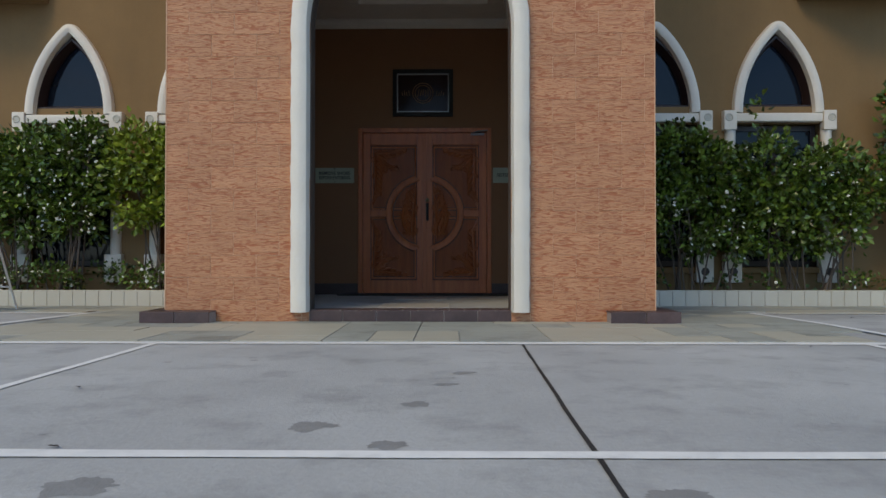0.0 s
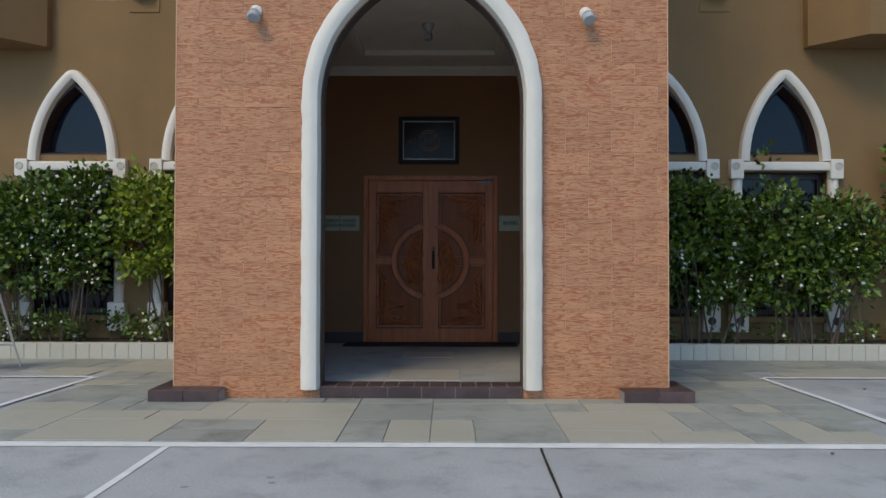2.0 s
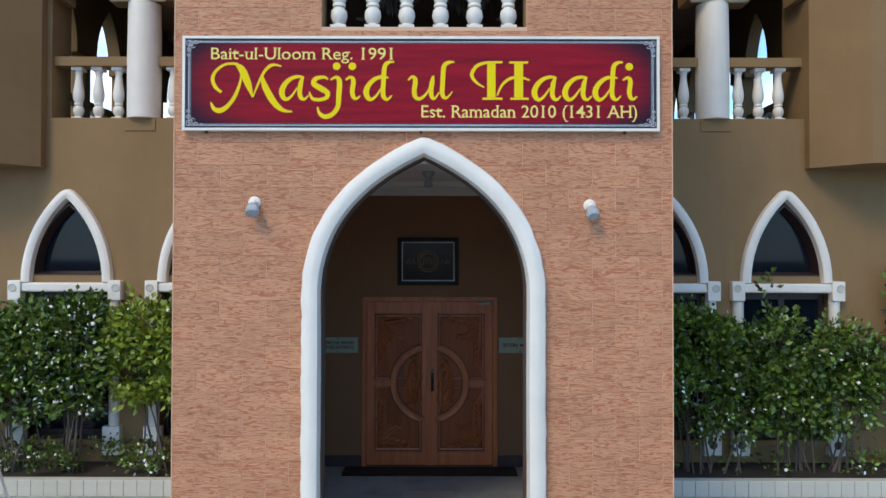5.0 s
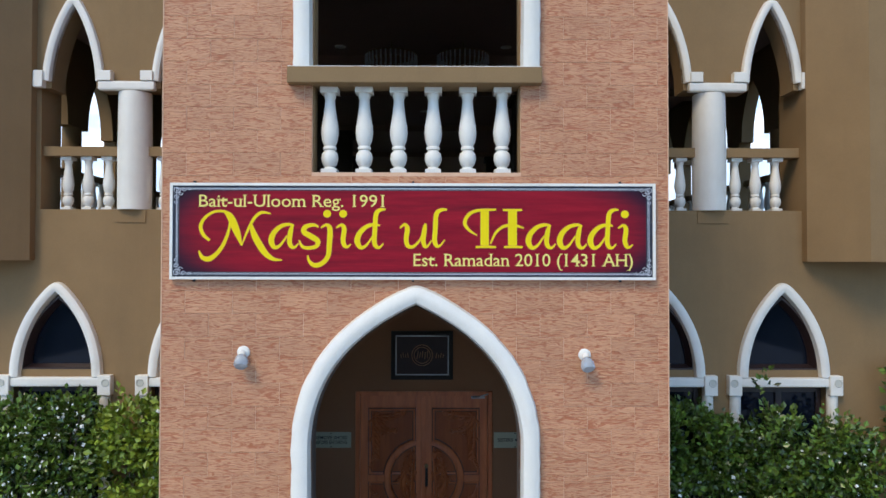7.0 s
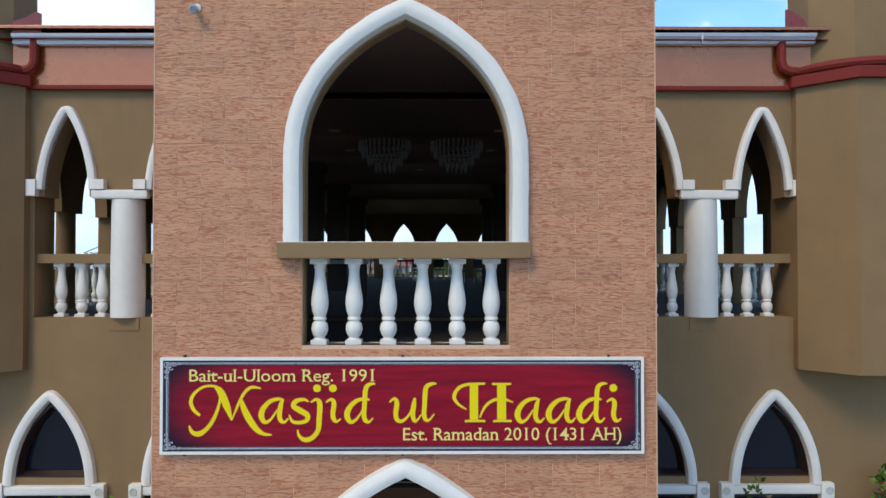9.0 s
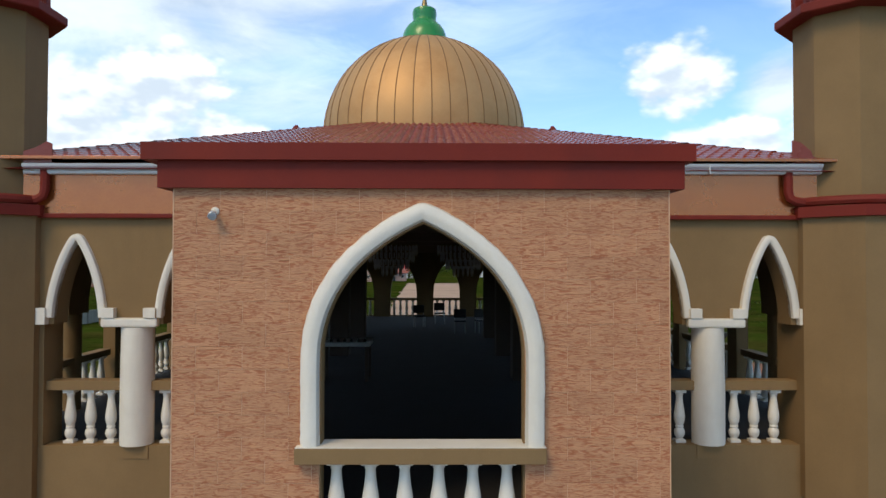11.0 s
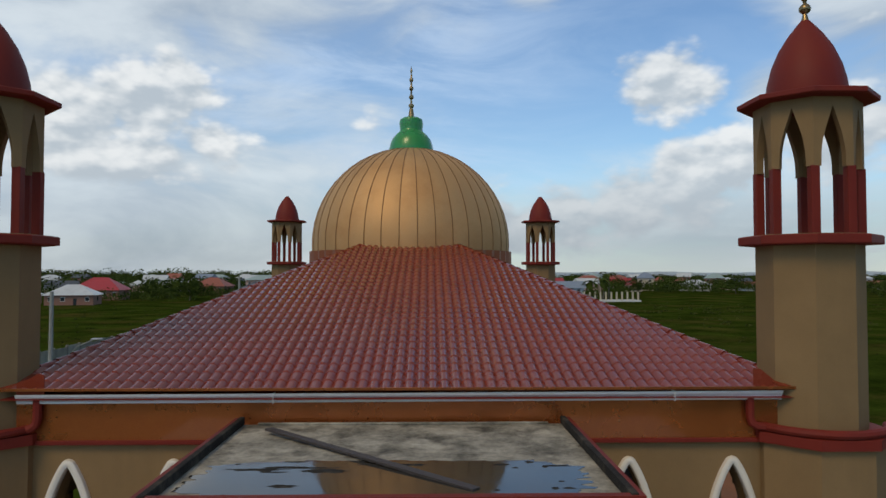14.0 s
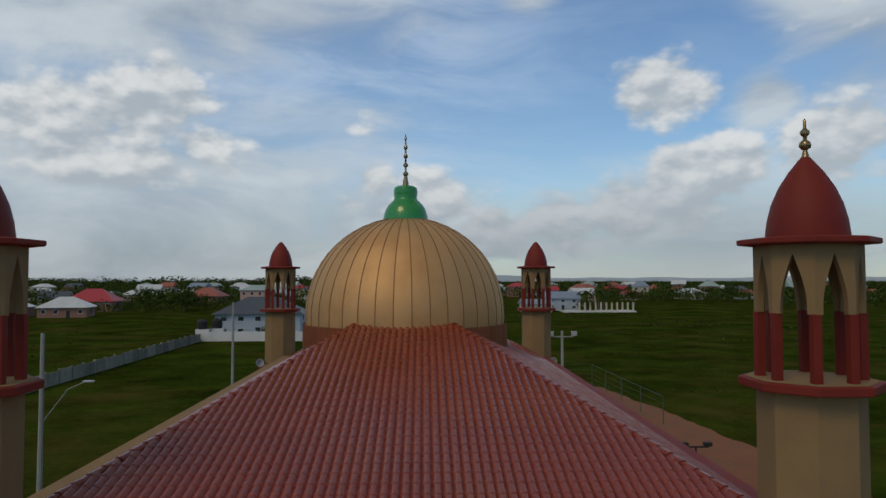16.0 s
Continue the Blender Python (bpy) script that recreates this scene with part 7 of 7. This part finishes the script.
# boundary wall of cast panels, and the white garden wall of the near house
bw = thing("panel_fence", (-42, 80, GZ), "grey cast concrete panel fence across the field", "fence")
for k in range(30):
    y0 = 46 + 3.0 * k
    x0 = -41.1 - 0.017 * (y0 - 46)
    part("fence_post", box(x0 - 0.13, x0 + 0.13, y0 - 0.10, y0 + 0.10, GZ, 1.64), CAST, bw)
    part("fence_panel", box(x0 - 0.04, x0 + 0.04, y0 + 0.11, y0 + 2.89, GZ, 1.54 - 0.07 * ((k * 7) % 3)), CAST, bw)
gw = thing("garden_wall", (-34, 136, GZ), "low white painted garden wall before the house", "wall")
for k in range(8):
    x0 = -42.4 + 2.6 * k
    part("wall_bay", box(x0, x0 + 2.4, 136, 136.2, GZ, 1.75), WALLS[0], gw)
    part("pier", box(x0 + 2.4, x0 + 2.6, 135.95, 136.25, GZ, 1.9), WALLS[0], gw)
tank = thing("water_tank", (-43.6, 141, GZ), "black plastic water tank on a white stand", "water tank")
part("stand", box(-44.9, -42.3, 140, 142, GZ, 1.9), WALLS[0], tank)
part("barrel", lathe(-43.9, 141, [(0.95, 1.9), (1.0, 2.2), (1.0, 3.4), (0.7, 3.75), (0.25, 3.85), (0.25, 3.95), (0, 3.95)], 18), BLACK, tank, smooth=True)
copy_thing(tank, pose(-41.4, 143.5, GZ))


def street_pole(x, y, h, arm=None, label="tall pale concrete utility pole in the field"):
    root = thing("utility_pole", (x, y, GZ), label, "pole", "field poles")
    part("shaft", tube([(x, y, GZ), (x, y, h)], [0.155, 0.105], 8), POLE, root)
    if arm:
        part("arm", tube([(x, y, arm[0]), (x + arm[1] * 0.6, y, arm[2] - 0.4), (x + arm[1], y, arm[2])], 0.032, 6), POLE, root)
        part("lamp_head", box(x + arm[1] - 0.15, x + arm[1] + 0.45, y - 0.12, y + 0.12, arm[2] - 0.04, arm[2] + 0.07, 0.04), METAL, root)


street_pole(-20.75, 39.0, 8.95, (4.0, 2.4, 6.30), "concrete pole with a street lamp on an arm")
street_pole(-18.7, 70.0, 9.6)
fl = thing("floodlight_pole", (12.1, 60.0, GZ), "white pole with two floodlights on a crossbar", "pole")
part("shaft", tube([(12.1, 60, GZ), (12.1, 60, 7.4)], [0.14, 0.11], 8), POLE, fl)
part("crossbar", box(11.1, 13.1, 59.95, 60.05, 6.85, 6.95), POLE, fl)
for x in (11.1, 13.1):
    part("floodlight", box(x - 0.24, x + 0.24, 59.72, 59.96, 6.96, 7.38, 0.05), METAL, fl)
fl = thing("lamp_post", (13.9, 35.0, GZ), "short dark post with two lamp heads by the track", "pole")
part("shaft", tube([(13.9, 35, GZ), (13.9, 35, 3.4)], 0.05, 6), BLACK, fl)
part("crossbar", box(13.25, 14.55, 34.96, 35.04, 3.40, 3.48), BLACK, fl)
for x in (13.3, 14.5):
    part("lamp_head", box(x - 0.2, x + 0.2, 34.85, 35.15, 3.48, 3.68, 0.03), BLACK, fl)
cf = thing("wire_fence", (19.6, 68.0, GZ), "galvanised post and wire fence beside the track", "fence")
pts = [(15.6, 79.2), (19.2, 79.0), (19.35, 73.6), (19.5, 68.2), (19.7, 62.8), (19.9, 57.4)]
for x, y in pts:
    part("fence_post", tube([(x, y, GZ), (x, y, 2.2)], 0.038, 6), WIRE, cf)
for z, r in ((2.18, 0.020), (1.6, 0.008), (1.1, 0.008), (0.6, 0.008), (0.15, 0.008)):
    part("fence_wire", tube([(x, y, z) for x, y in pts], r, 5), WIRE, cf)
bm = bmesh.new()
edge = [(13.0, 9.0), (24.5, 9.0), (25.0, 30), (23.9, 45), (23.0, 54), (22.2, 62), (20.8, 70), (19.6, 77), (15.5, 80), (10.5, 78), (9.0, 60), (8.6, 36)]
vs = []
for i, (x, y) in enumerate(edge):
    x2, y2 = edge[(i + 1) % len(edge)]
    for k in range(8):
        t = k / 8
        px, py = x + (x2 - x) * t, y + (y2 - y) * t
        q = noise.noise(Vector((px * 0.4, py * 0.4, 2))) * 0.8
        vs.append(bm.verts.new((px + q, py + q * 0.5, GZ + 0.012)))
bm.faces.new(vs)
bmesh.ops.triangulate(bm, faces=bm.faces)
solo("dirt_track", bm, EARTH, "red earth track beside the mosque", "ground", kind="structure")
cr = thing("column_row", (64, 246, GZ), "row of bare white columns on a low slab", "columns")
part("slab", box(49, 74.5, 244, 252, GZ, 0.4), WALLS[0], cr)
for k in range(11):
    part("column", box(54.5 + 1.9 * k, 55.0 + 1.9 * k, 245, 245.5, 0.4, 3.3), WALLS[1], cr)

# loudspeakers on the far minarets
for x, y, s in ((-7.45, 32.7, -1), (6.35, 32.7, 1)):
    ls = thing("loudspeaker", (x, y, 8.0), "pale horn loudspeaker fixed to the far minaret", "loudspeaker", "horn loudspeakers")
    bm = lathe(0, 0, [(0.04, -0.20), (0.05, -0.04), (0.08, 0.08), (0.19, 0.22), (0.175, 0.22), (0.045, 0.04), (0, 0.04)], 14)
    bm.transform(Matrix.Translation((x, y, 8.0)) @ pose(0, 0, 0, 75, 0, -s * 25))
    part("horn", bm, METAL, ls, smooth=True)
    part("bracket", tube([(x, y + 0.1, 8.0), (x - s * 0.5, y + 0.5, 8.0)], 0.03, 6), BLACK, ls)


# trees
def foliage(rnd, verts, faces, x, y, z0, w, h, n, leaf):
    lobes = [(x + rnd.gauss(0, 0.3) * w, y + rnd.gauss(0, 0.3) * w, z0 + h * rnd.uniform(0.35, 0.85), rnd.uniform(0.28, 0.5)) for _ in range(6)]
    for _ in range(n):
        lx, ly, lz, lr = lobes[rnd.randrange(6)]
        o = Vector((rnd.gauss(0, 1), rnd.gauss(0, 1), rnd.gauss(0, 1))).normalized()
        c = Vector((lx + o.x * w * lr, ly + o.y * w * lr, max(z0 + 0.3, lz + o.z * h * lr * 0.7)))
        a = Vector((rnd.gauss(0, 1), rnd.gauss(0, 1), rnd.gauss(0, 0.6))).normalized() * leaf
        b = a.cross(o + Vector((0.1, 0.2, 0.3))).normalized() * leaf * 0.8
        i = len(verts)
        verts += [c - a, c - b * 0.8, c + a, c + b]
        faces.append((i, i + 1, i + 2, i + 3))


def stuff_mesh(name, verts, faces, mat, label, category):
    me = bpy.data.meshes.new(name)
    me.from_pydata(verts, [], faces)
    me.materials.append(mat)
    return tagged(new(name, me), label, category, kind="stuff")


rt = random.Random(8)
verts, faces = [], []
for k in range(1150):
    y = rt.uniform(520, 950)
    x = rt.uniform(-0.85, 0.95) * y
    hh = rt.uniform(7, 13) if x < 0 else rt.uniform(5, 9)
    foliage(rt, verts, faces, x, y, GZ, hh * rt.uniform(0.9, 1.6), hh, 120, hh * 0.075)
for k in range(760):
    y = rt.uniform(265, 520)
    x = rt.uniform(-0.7, -0.02) * y if k % 2 else rt.uniform(0.1, 0.85) * y
    if y < 320 and -0.30 * y < x < 0.5 * y or x > 0 and y < 365 and x < 0.5 * y:
        continue
    hh = rt.uniform(3, 8.5)
    foliage(rt, verts, faces, x, y, GZ, hh * rt.uniform(0.6, 1.1), hh, 92, hh * 0.08)
for k in range(70):
    y = rt.uniform(232, 300)
    x = rt.uniform(-0.62, -0.26) * y
    hh = rt.uniform(1.6, 4.6)
    foliage(rt, verts, faces, x, y, GZ, hh * rt.uniform(0.8, 1.6), hh, 90, hh * 0.09)
for k in range(330):
    y = rt.uniform(318, 430)
    x = rt.uniform(0.20, 0.85) * y
    hh = rt.uniform(2.5, 7.0)
    foliage(rt, verts, faces, x, y, GZ, hh * rt.uniform(0.8, 1.5), hh, 90, hh * 0.075)
for k in range(120):
    y = rt.uniform(262, 335)
    x = rt.uniform(-0.62, -0.10) * y
    hh = rt.uniform(1.5, 4.5)
    foliage(rt, verts, faces, x, y, GZ, hh * rt.uniform(0.8, 1.6), hh, 80, hh * 0.08)
stuff_mesh("far_woods", verts, faces, FOLIAGE, "dark green woods and village trees on the horizon", "woods")


def tree(x, y, h, w, seed, label):
    rnd = random.Random(seed)
    root = thing("tree", (x, y, GZ), label, "tree", "village trees")
    part("trunk", tube([(x, y, GZ), (x + 0.1, y, h * 0.35), (x - 0.1, y, h * 0.7)], [0.03 * h, 0.022 * h, 0.008 * h], 7), BARK, root)
    for k in range(4):
        a = rnd.uniform(0, 6.28)
        part("limb", tube([(x, y, h * 0.35), (x + 0.25 * w * math.cos(a), y + 0.25 * w * math.sin(a), h * 0.65)], [0.014 * h, 0.006 * h], 5), BARK, root)
    verts, faces = [], []
    foliage(rnd, verts, faces, 0, 0, h * 0.2, w, h * 0.85, 900, h * 0.055)
    me = bpy.data.meshes.new("crown")
    me.from_pydata(verts, [], faces)
    me.materials.append(FOLIAGE)
    ob = new("crown", me)
    ob.parent = root
    return root


for i, (x, y, h, w) in enumerate([(-86, 255, 7.5, 5.5), (-90, 268, 6, 6), (-60, 290, 6, 7), (-150, 250, 7, 6), (-31, 141, 2.6, 2.2), (58, 250, 5, 5), (150, 340, 8, 7), (100, 330, 6, 6), (190, 360, 7, 8), (225, 390, 8, 8), (-40, 300, 6, 7)]):
    tree(x, y, h, w, 40 + i, "broad dark green tree among the houses")


def palm(x, y, h, seed):
    rnd = random.Random(seed)
    root = thing("palm", (x, y, GZ), "shaggy palm tree beside the column row", "palm tree", "palms")
    part("trunk", tube([(x, y, GZ), (x + 0.2, y, h * 0.5), (x, y, h)], [0.3, 0.22, 0.18], 7), BARK, root)
    for k in range(22):
        a, e = rnd.uniform(0, 6.28), rnd.uniform(-0.2, 0.9)
        l = rnd.uniform(3.2, 4.8)
        c, s = math.cos(a), math.sin(a)
        pts = [(x + c * l * t, y + s * l * t, h + l * (e * t - 0.9 * t * t)) for t in (0, 0.33, 0.66, 1.0)]
        vs, fs = [], []
        for i, p in enumerate(pts):
            w = (0.15, 0.5, 0.45, 0.05)[i]
            vs += [(p[0] - s * w, p[1] + c * w, p[2] - 0.25 * w), p, (p[0] + s * w, p[1] - c * w, p[2] - 0.25 * w)]
        for i in range(3):
            fs += [(3 * i, 3 * i + 1, 3 * i + 4, 3 * i + 3), (3 * i + 1, 3 * i + 2, 3 * i + 5, 3 * i + 4)]
        part("frond", mesh_from(vs, fs), FOLIAGE, root)


palm(63, 252, 7.5, 1)
palm(66, 256, 9.5, 2)
palm(60.5, 259, 6.5, 3)

# tussocks and scrub in the fields
rg = random.Random(31)
verts, faces = [], []
for k in range(1500):
    if k % 3 == 0:
        x, y = rg.uniform(-110, -43), rg.uniform(70, 230)
    else:
        x, y = rg.uniform(12, 150), rg.uniform(70, 240)
    if x > 0 and x < 26 and y < 84:
        continue
    hh = rg.uniform(0.06, 0.20) * (2.0 if noise.noise(Vector((x * 0.02, y * 0.03, 1))) > 0.25 else 1.0)
    for _ in range(5):
        a = rg.uniform(0, 6.28)
        w = hh * rg.uniform(0.5, 1.2)
        i = len(verts)
        c, s = math.cos(a) * w, math.sin(a) * w
        px, py = x + rg.gauss(0, w), y + rg.gauss(0, w)
        verts += [(px - c, py - s, GZ), (px + c, py + s, GZ), (px + c * 0.5 + 0.1, py + s * 0.5, GZ + hh), (px - c * 0.6, py - s * 0.6, GZ + hh * 0.8)]
        faces.append((i, i + 1, i + 2, i + 3))
TUFT = surface("field_tussock", (0.026, 0.036, 0.006), (0.066, 0.076, 0.018), 0.06, 1.0, 0.95, 0, per_piece=0.4, spec=0.1)
stuff_mesh("field_tussocks", verts, faces, TUFT, "rough grass tussocks and low scrub in the fields", "grass")

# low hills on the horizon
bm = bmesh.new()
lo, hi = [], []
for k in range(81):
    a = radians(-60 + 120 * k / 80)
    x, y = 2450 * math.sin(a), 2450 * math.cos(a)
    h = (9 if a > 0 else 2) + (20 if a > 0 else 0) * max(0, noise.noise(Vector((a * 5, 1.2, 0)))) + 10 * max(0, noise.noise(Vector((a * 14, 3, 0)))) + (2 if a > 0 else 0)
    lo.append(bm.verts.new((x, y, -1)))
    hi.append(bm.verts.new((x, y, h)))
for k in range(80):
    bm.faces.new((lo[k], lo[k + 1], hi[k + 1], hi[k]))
solo("backdrop_hills", bm, HILL, "low hills along the horizon, haze put into their colour", "hills", kind="structure")

# ---- pieces of walls and paving ----
pv = thing("stone_paving", (0, 6.0, 0.0), "grey-green stone pavers round the porch", "pavement", kind="structure")
G = 0.295
rp = random.Random(9)
taken = set()
shapes = {}


def paved(x, y):
    if x < -3.36 and y < 6.97 or x > 3.20 and y < 7.02:
        return False
    if TX0 - 0.02 < x < TX1 + 0.02 and y > 5.79:
        return False
    return True


stray_v, stray_f = [], []
count = 0
for j in range(14):
    for i in range(-23, 23):
        if (i, j) in taken:
            continue
        w, d = rp.choice(((2, 1), (2, 2), (1, 1), (3, 2), (2, 1), (1, 2)))
        while w > 1 and any((i + a, j) in taken for a in range(w)):
            w -= 1
        if j + d > 14:
            d = 14 - j
        for a in range(w):
            for b in range(d):
                taken.add((i + a, j + b))
        x0, y0 = i * G, 4.40 + j * G
        x1, y1 = x0 + w * G, min(y0 + d * G, 8.41)
        if not all(paved(px, py) for px in (x0 + 0.03, x1 - 0.03) for py in (y0 + 0.03, y1 - 0.03)):
            if paved((x0 + x1) / 2, (y0 + y1) / 2) and x0 < -3.355:
                x0 = -3.355 if y0 < 6.97 else x0
            elif paved((x0 + x1) / 2, (y0 + y1) / 2) and x1 > 3.195 and y0 < 7.0:
                x1 = 3.195
            elif paved(x0 + 0.03, y0 + 0.03) and TX0 - 0.3 < x0 < TX1 + 0.3 and y0 < 5.75:
                y1 = 5.79
            else:
                continue
        if x1 - x0 < 0.08 or y1 - y0 < 0.08:
            continue
        z0, z1 = ground_z(y0), ground_z(y1)
        hz = 0.010 + rp.uniform(-0.0015, 0.0015)
        g = 0.0035
        if abs(x0) < 4.4 and count < 300:
            key = (round(x1 - x0, 3), round(y1 - y0, 3))
            if key not in shapes:
                shapes[key] = mesh_of("paver", box(-key[0] / 2 + g, key[0] / 2 - g, -key[1] / 2 + g, key[1] / 2 - g, -0.012, 0.0, 0.003), PAVER)
            tilt = math.degrees(math.atan2(z1 - z0, y1 - y0))
            shared_part("paver", shapes[key], pv, pose((x0 + x1) / 2, (y0 + y1) / 2, (z0 + z1) / 2 + hz, tilt))
            count += 1
        else:
            q = len(stray_v)
            for z in (-0.01, hz):
                stray_v += [(x0 + g, y0 + g, z0 + z), (x1 - g, y0 + g, z0 + z), (x1 - g, y1 - g, z1 + z), (x0 + g, y1 - g, z1 + z)]
            stray_f += [(q + 4, q + 5, q + 6, q + 7), (q, q + 1, q + 5, q + 4), (q + 1, q + 2, q + 6, q + 5), (q + 2, q + 3, q + 7, q + 6), (q + 3, q, q + 4, q + 7)]
if stray_f:
    me = bpy.data.meshes.new("far_pavers")
    me.from_pydata([Vector(v) - ORIGIN[pv] for v in stray_v], [], stray_f)
    me.materials.append(PAVER)
    ob = new("far_pavers", me)
    ob.parent = pv
    ob["kind"] = "stuff"

# sandstone face tiles of the tower, in running bond
TW, TH, GAP = 0.384, 0.1868, 0.0019
face = thing("tower_face_tiles", (TC, TY, 0.0), "sandstone-coloured ribbed face tiles on the porch tower", "wall tiles", kind="structure")


def hole_half(z):
    """Half the width that the openings and their mouldings take from the tile field at a height, or 0."""
    for spring, apex, foot in ((SPRING1, APEX1, -1.0), (SPRING2, APEX2, 4.70)):
        if foot < z <= spring:
            return 0.85
        if spring < z < apex:
            arch = tower_arch(0, spring, apex)
            for (u0, v0), (u1, v1) in zip(arch, arch[1:23]):
                if v0 <= z <= v1:
                    return -(u0 + (u1 - u0) * (z - v0) / (v1 - v0))
    return 0.0


full = None
count = 0
rest_v, rest_f = [], []


def add_tile(u0, u1, v0, v1):
    global full, count
    if u1 - u0 < 0.02:
        return
    u0, u1, v0, v1 = u0 + GAP, u1 - GAP, v0 + GAP * 0.5, v1 - GAP * 0.5
    w, h = u1 - u0, v1 - v0
    whole = abs(w - (TW - 2 * GAP)) < 1e-4 and abs(h - (TH - GAP)) < 1e-4
    if count < 300:
        if whole:
            if full is None:
                full = mesh_of("face_tile", box(-w / 2, w / 2, 0, TILE_T, -h / 2, h / 2, 0.002), TILE)
            me = full
        else:
            me = mesh_of("face_tile", box(-w / 2, w / 2, 0, TILE_T, -h / 2, h / 2), TILE)
        shared_part("face_tile", me, face, pose((u0 + u1) / 2, TY, (v0 + v1) / 2))
        count += 1
    else:
        q = len(rest_v)
        rest_v.extend([(u0, TY, v0), (u1, TY, v0), (u1, TY, v1), (u0, TY, v1), (u0, TY + TILE_T, v0), (u1, TY + TILE_T, v0), (u1, TY + TILE_T, v1), (u0, TY + TILE_T, v1)])
        rest_f.extend([(q, q + 1, q + 2, q + 3), (q, q + 4, q + 5, q + 1), (q + 1, q + 5, q + 6, q + 2), (q + 2, q + 6, q + 7, q + 3), (q + 3, q + 7, q + 4, q)])


for r in range(41):
    v0, v1 = r * TH, min((r + 1) * TH, 7.655)
    shift = 0.5 * TW if r % 2 else 0.0
    u = TX0 - shift
    while u < TX1 - 0.01:
        a, b = max(u, TX0), min(u + TW, TX1)
        mid = (v0 + v1) / 2
        hw = max(hole_half(v0 + 0.01), hole_half(mid), hole_half(v1 - 0.01)) if mid < 3.65 or 4.6 < mid < 7.4 else 0.0
        if v1 > 4.70 > v0:
            hw = 0.85
        if hw <= 0:
            add_tile(a, b, v0, v1)
        else:
            hw = min(0.85, hw) + (0.03 if hw < 0.849 else 0.0)
            add_tile(a, min(b, TC - hw), v0, v1)
            add_tile(max(a, TC + hw), b, v0, v1)
        u += TW
for sx, xo, x1 in ((-1, TX0, TX0 + TILE_T), (1, TX1, TX1 - TILE_T)):
    for r in range(41):
        v0, v1 = r * TH + GAP, min((r + 1) * TH, 7.655) - GAP
        y = TY + 0.002 - (0.5 * TW if r % 2 else 0)
        while y < WY - 0.02:
            a, b = max(y, TY + 0.010) + GAP, min(y + TW, WY - 0.004) - GAP
            if b - a > 0.02:
                q = len(rest_v)
                rest_v.extend([(xo, a, v0), (xo, b, v0), (xo, b, v1), (xo, a, v1), (x1, a, v0), (x1, b, v0), (x1, b, v1), (x1, a, v1)])
                rest_f.extend([(q, q + 1, q + 2, q + 3), (q, q + 4, q + 5, q + 1), (q + 1, q + 5, q + 6, q + 2), (q + 2, q + 6, q + 7, q + 3), (q + 3, q + 7, q + 4, q)])
            y += TW
me = bpy.data.meshes.new("further_tiles")
me.from_pydata([Vector(v) - ORIGIN[face] for v in rest_v], [], rest_f)
me.materials.append(TILE)
ob = new("further_tiles", me)
ob.parent = face
ob["kind"] = "stuff"
for x in (TX0, TX1):
    solo("tile_corner_bead", box(x - 0.004, x + 0.004, TY - 0.004, TY + 0.004, 0.102, 7.655), GROUT, "thin pale corner bead on the tower edge", "trim", kind="structure")
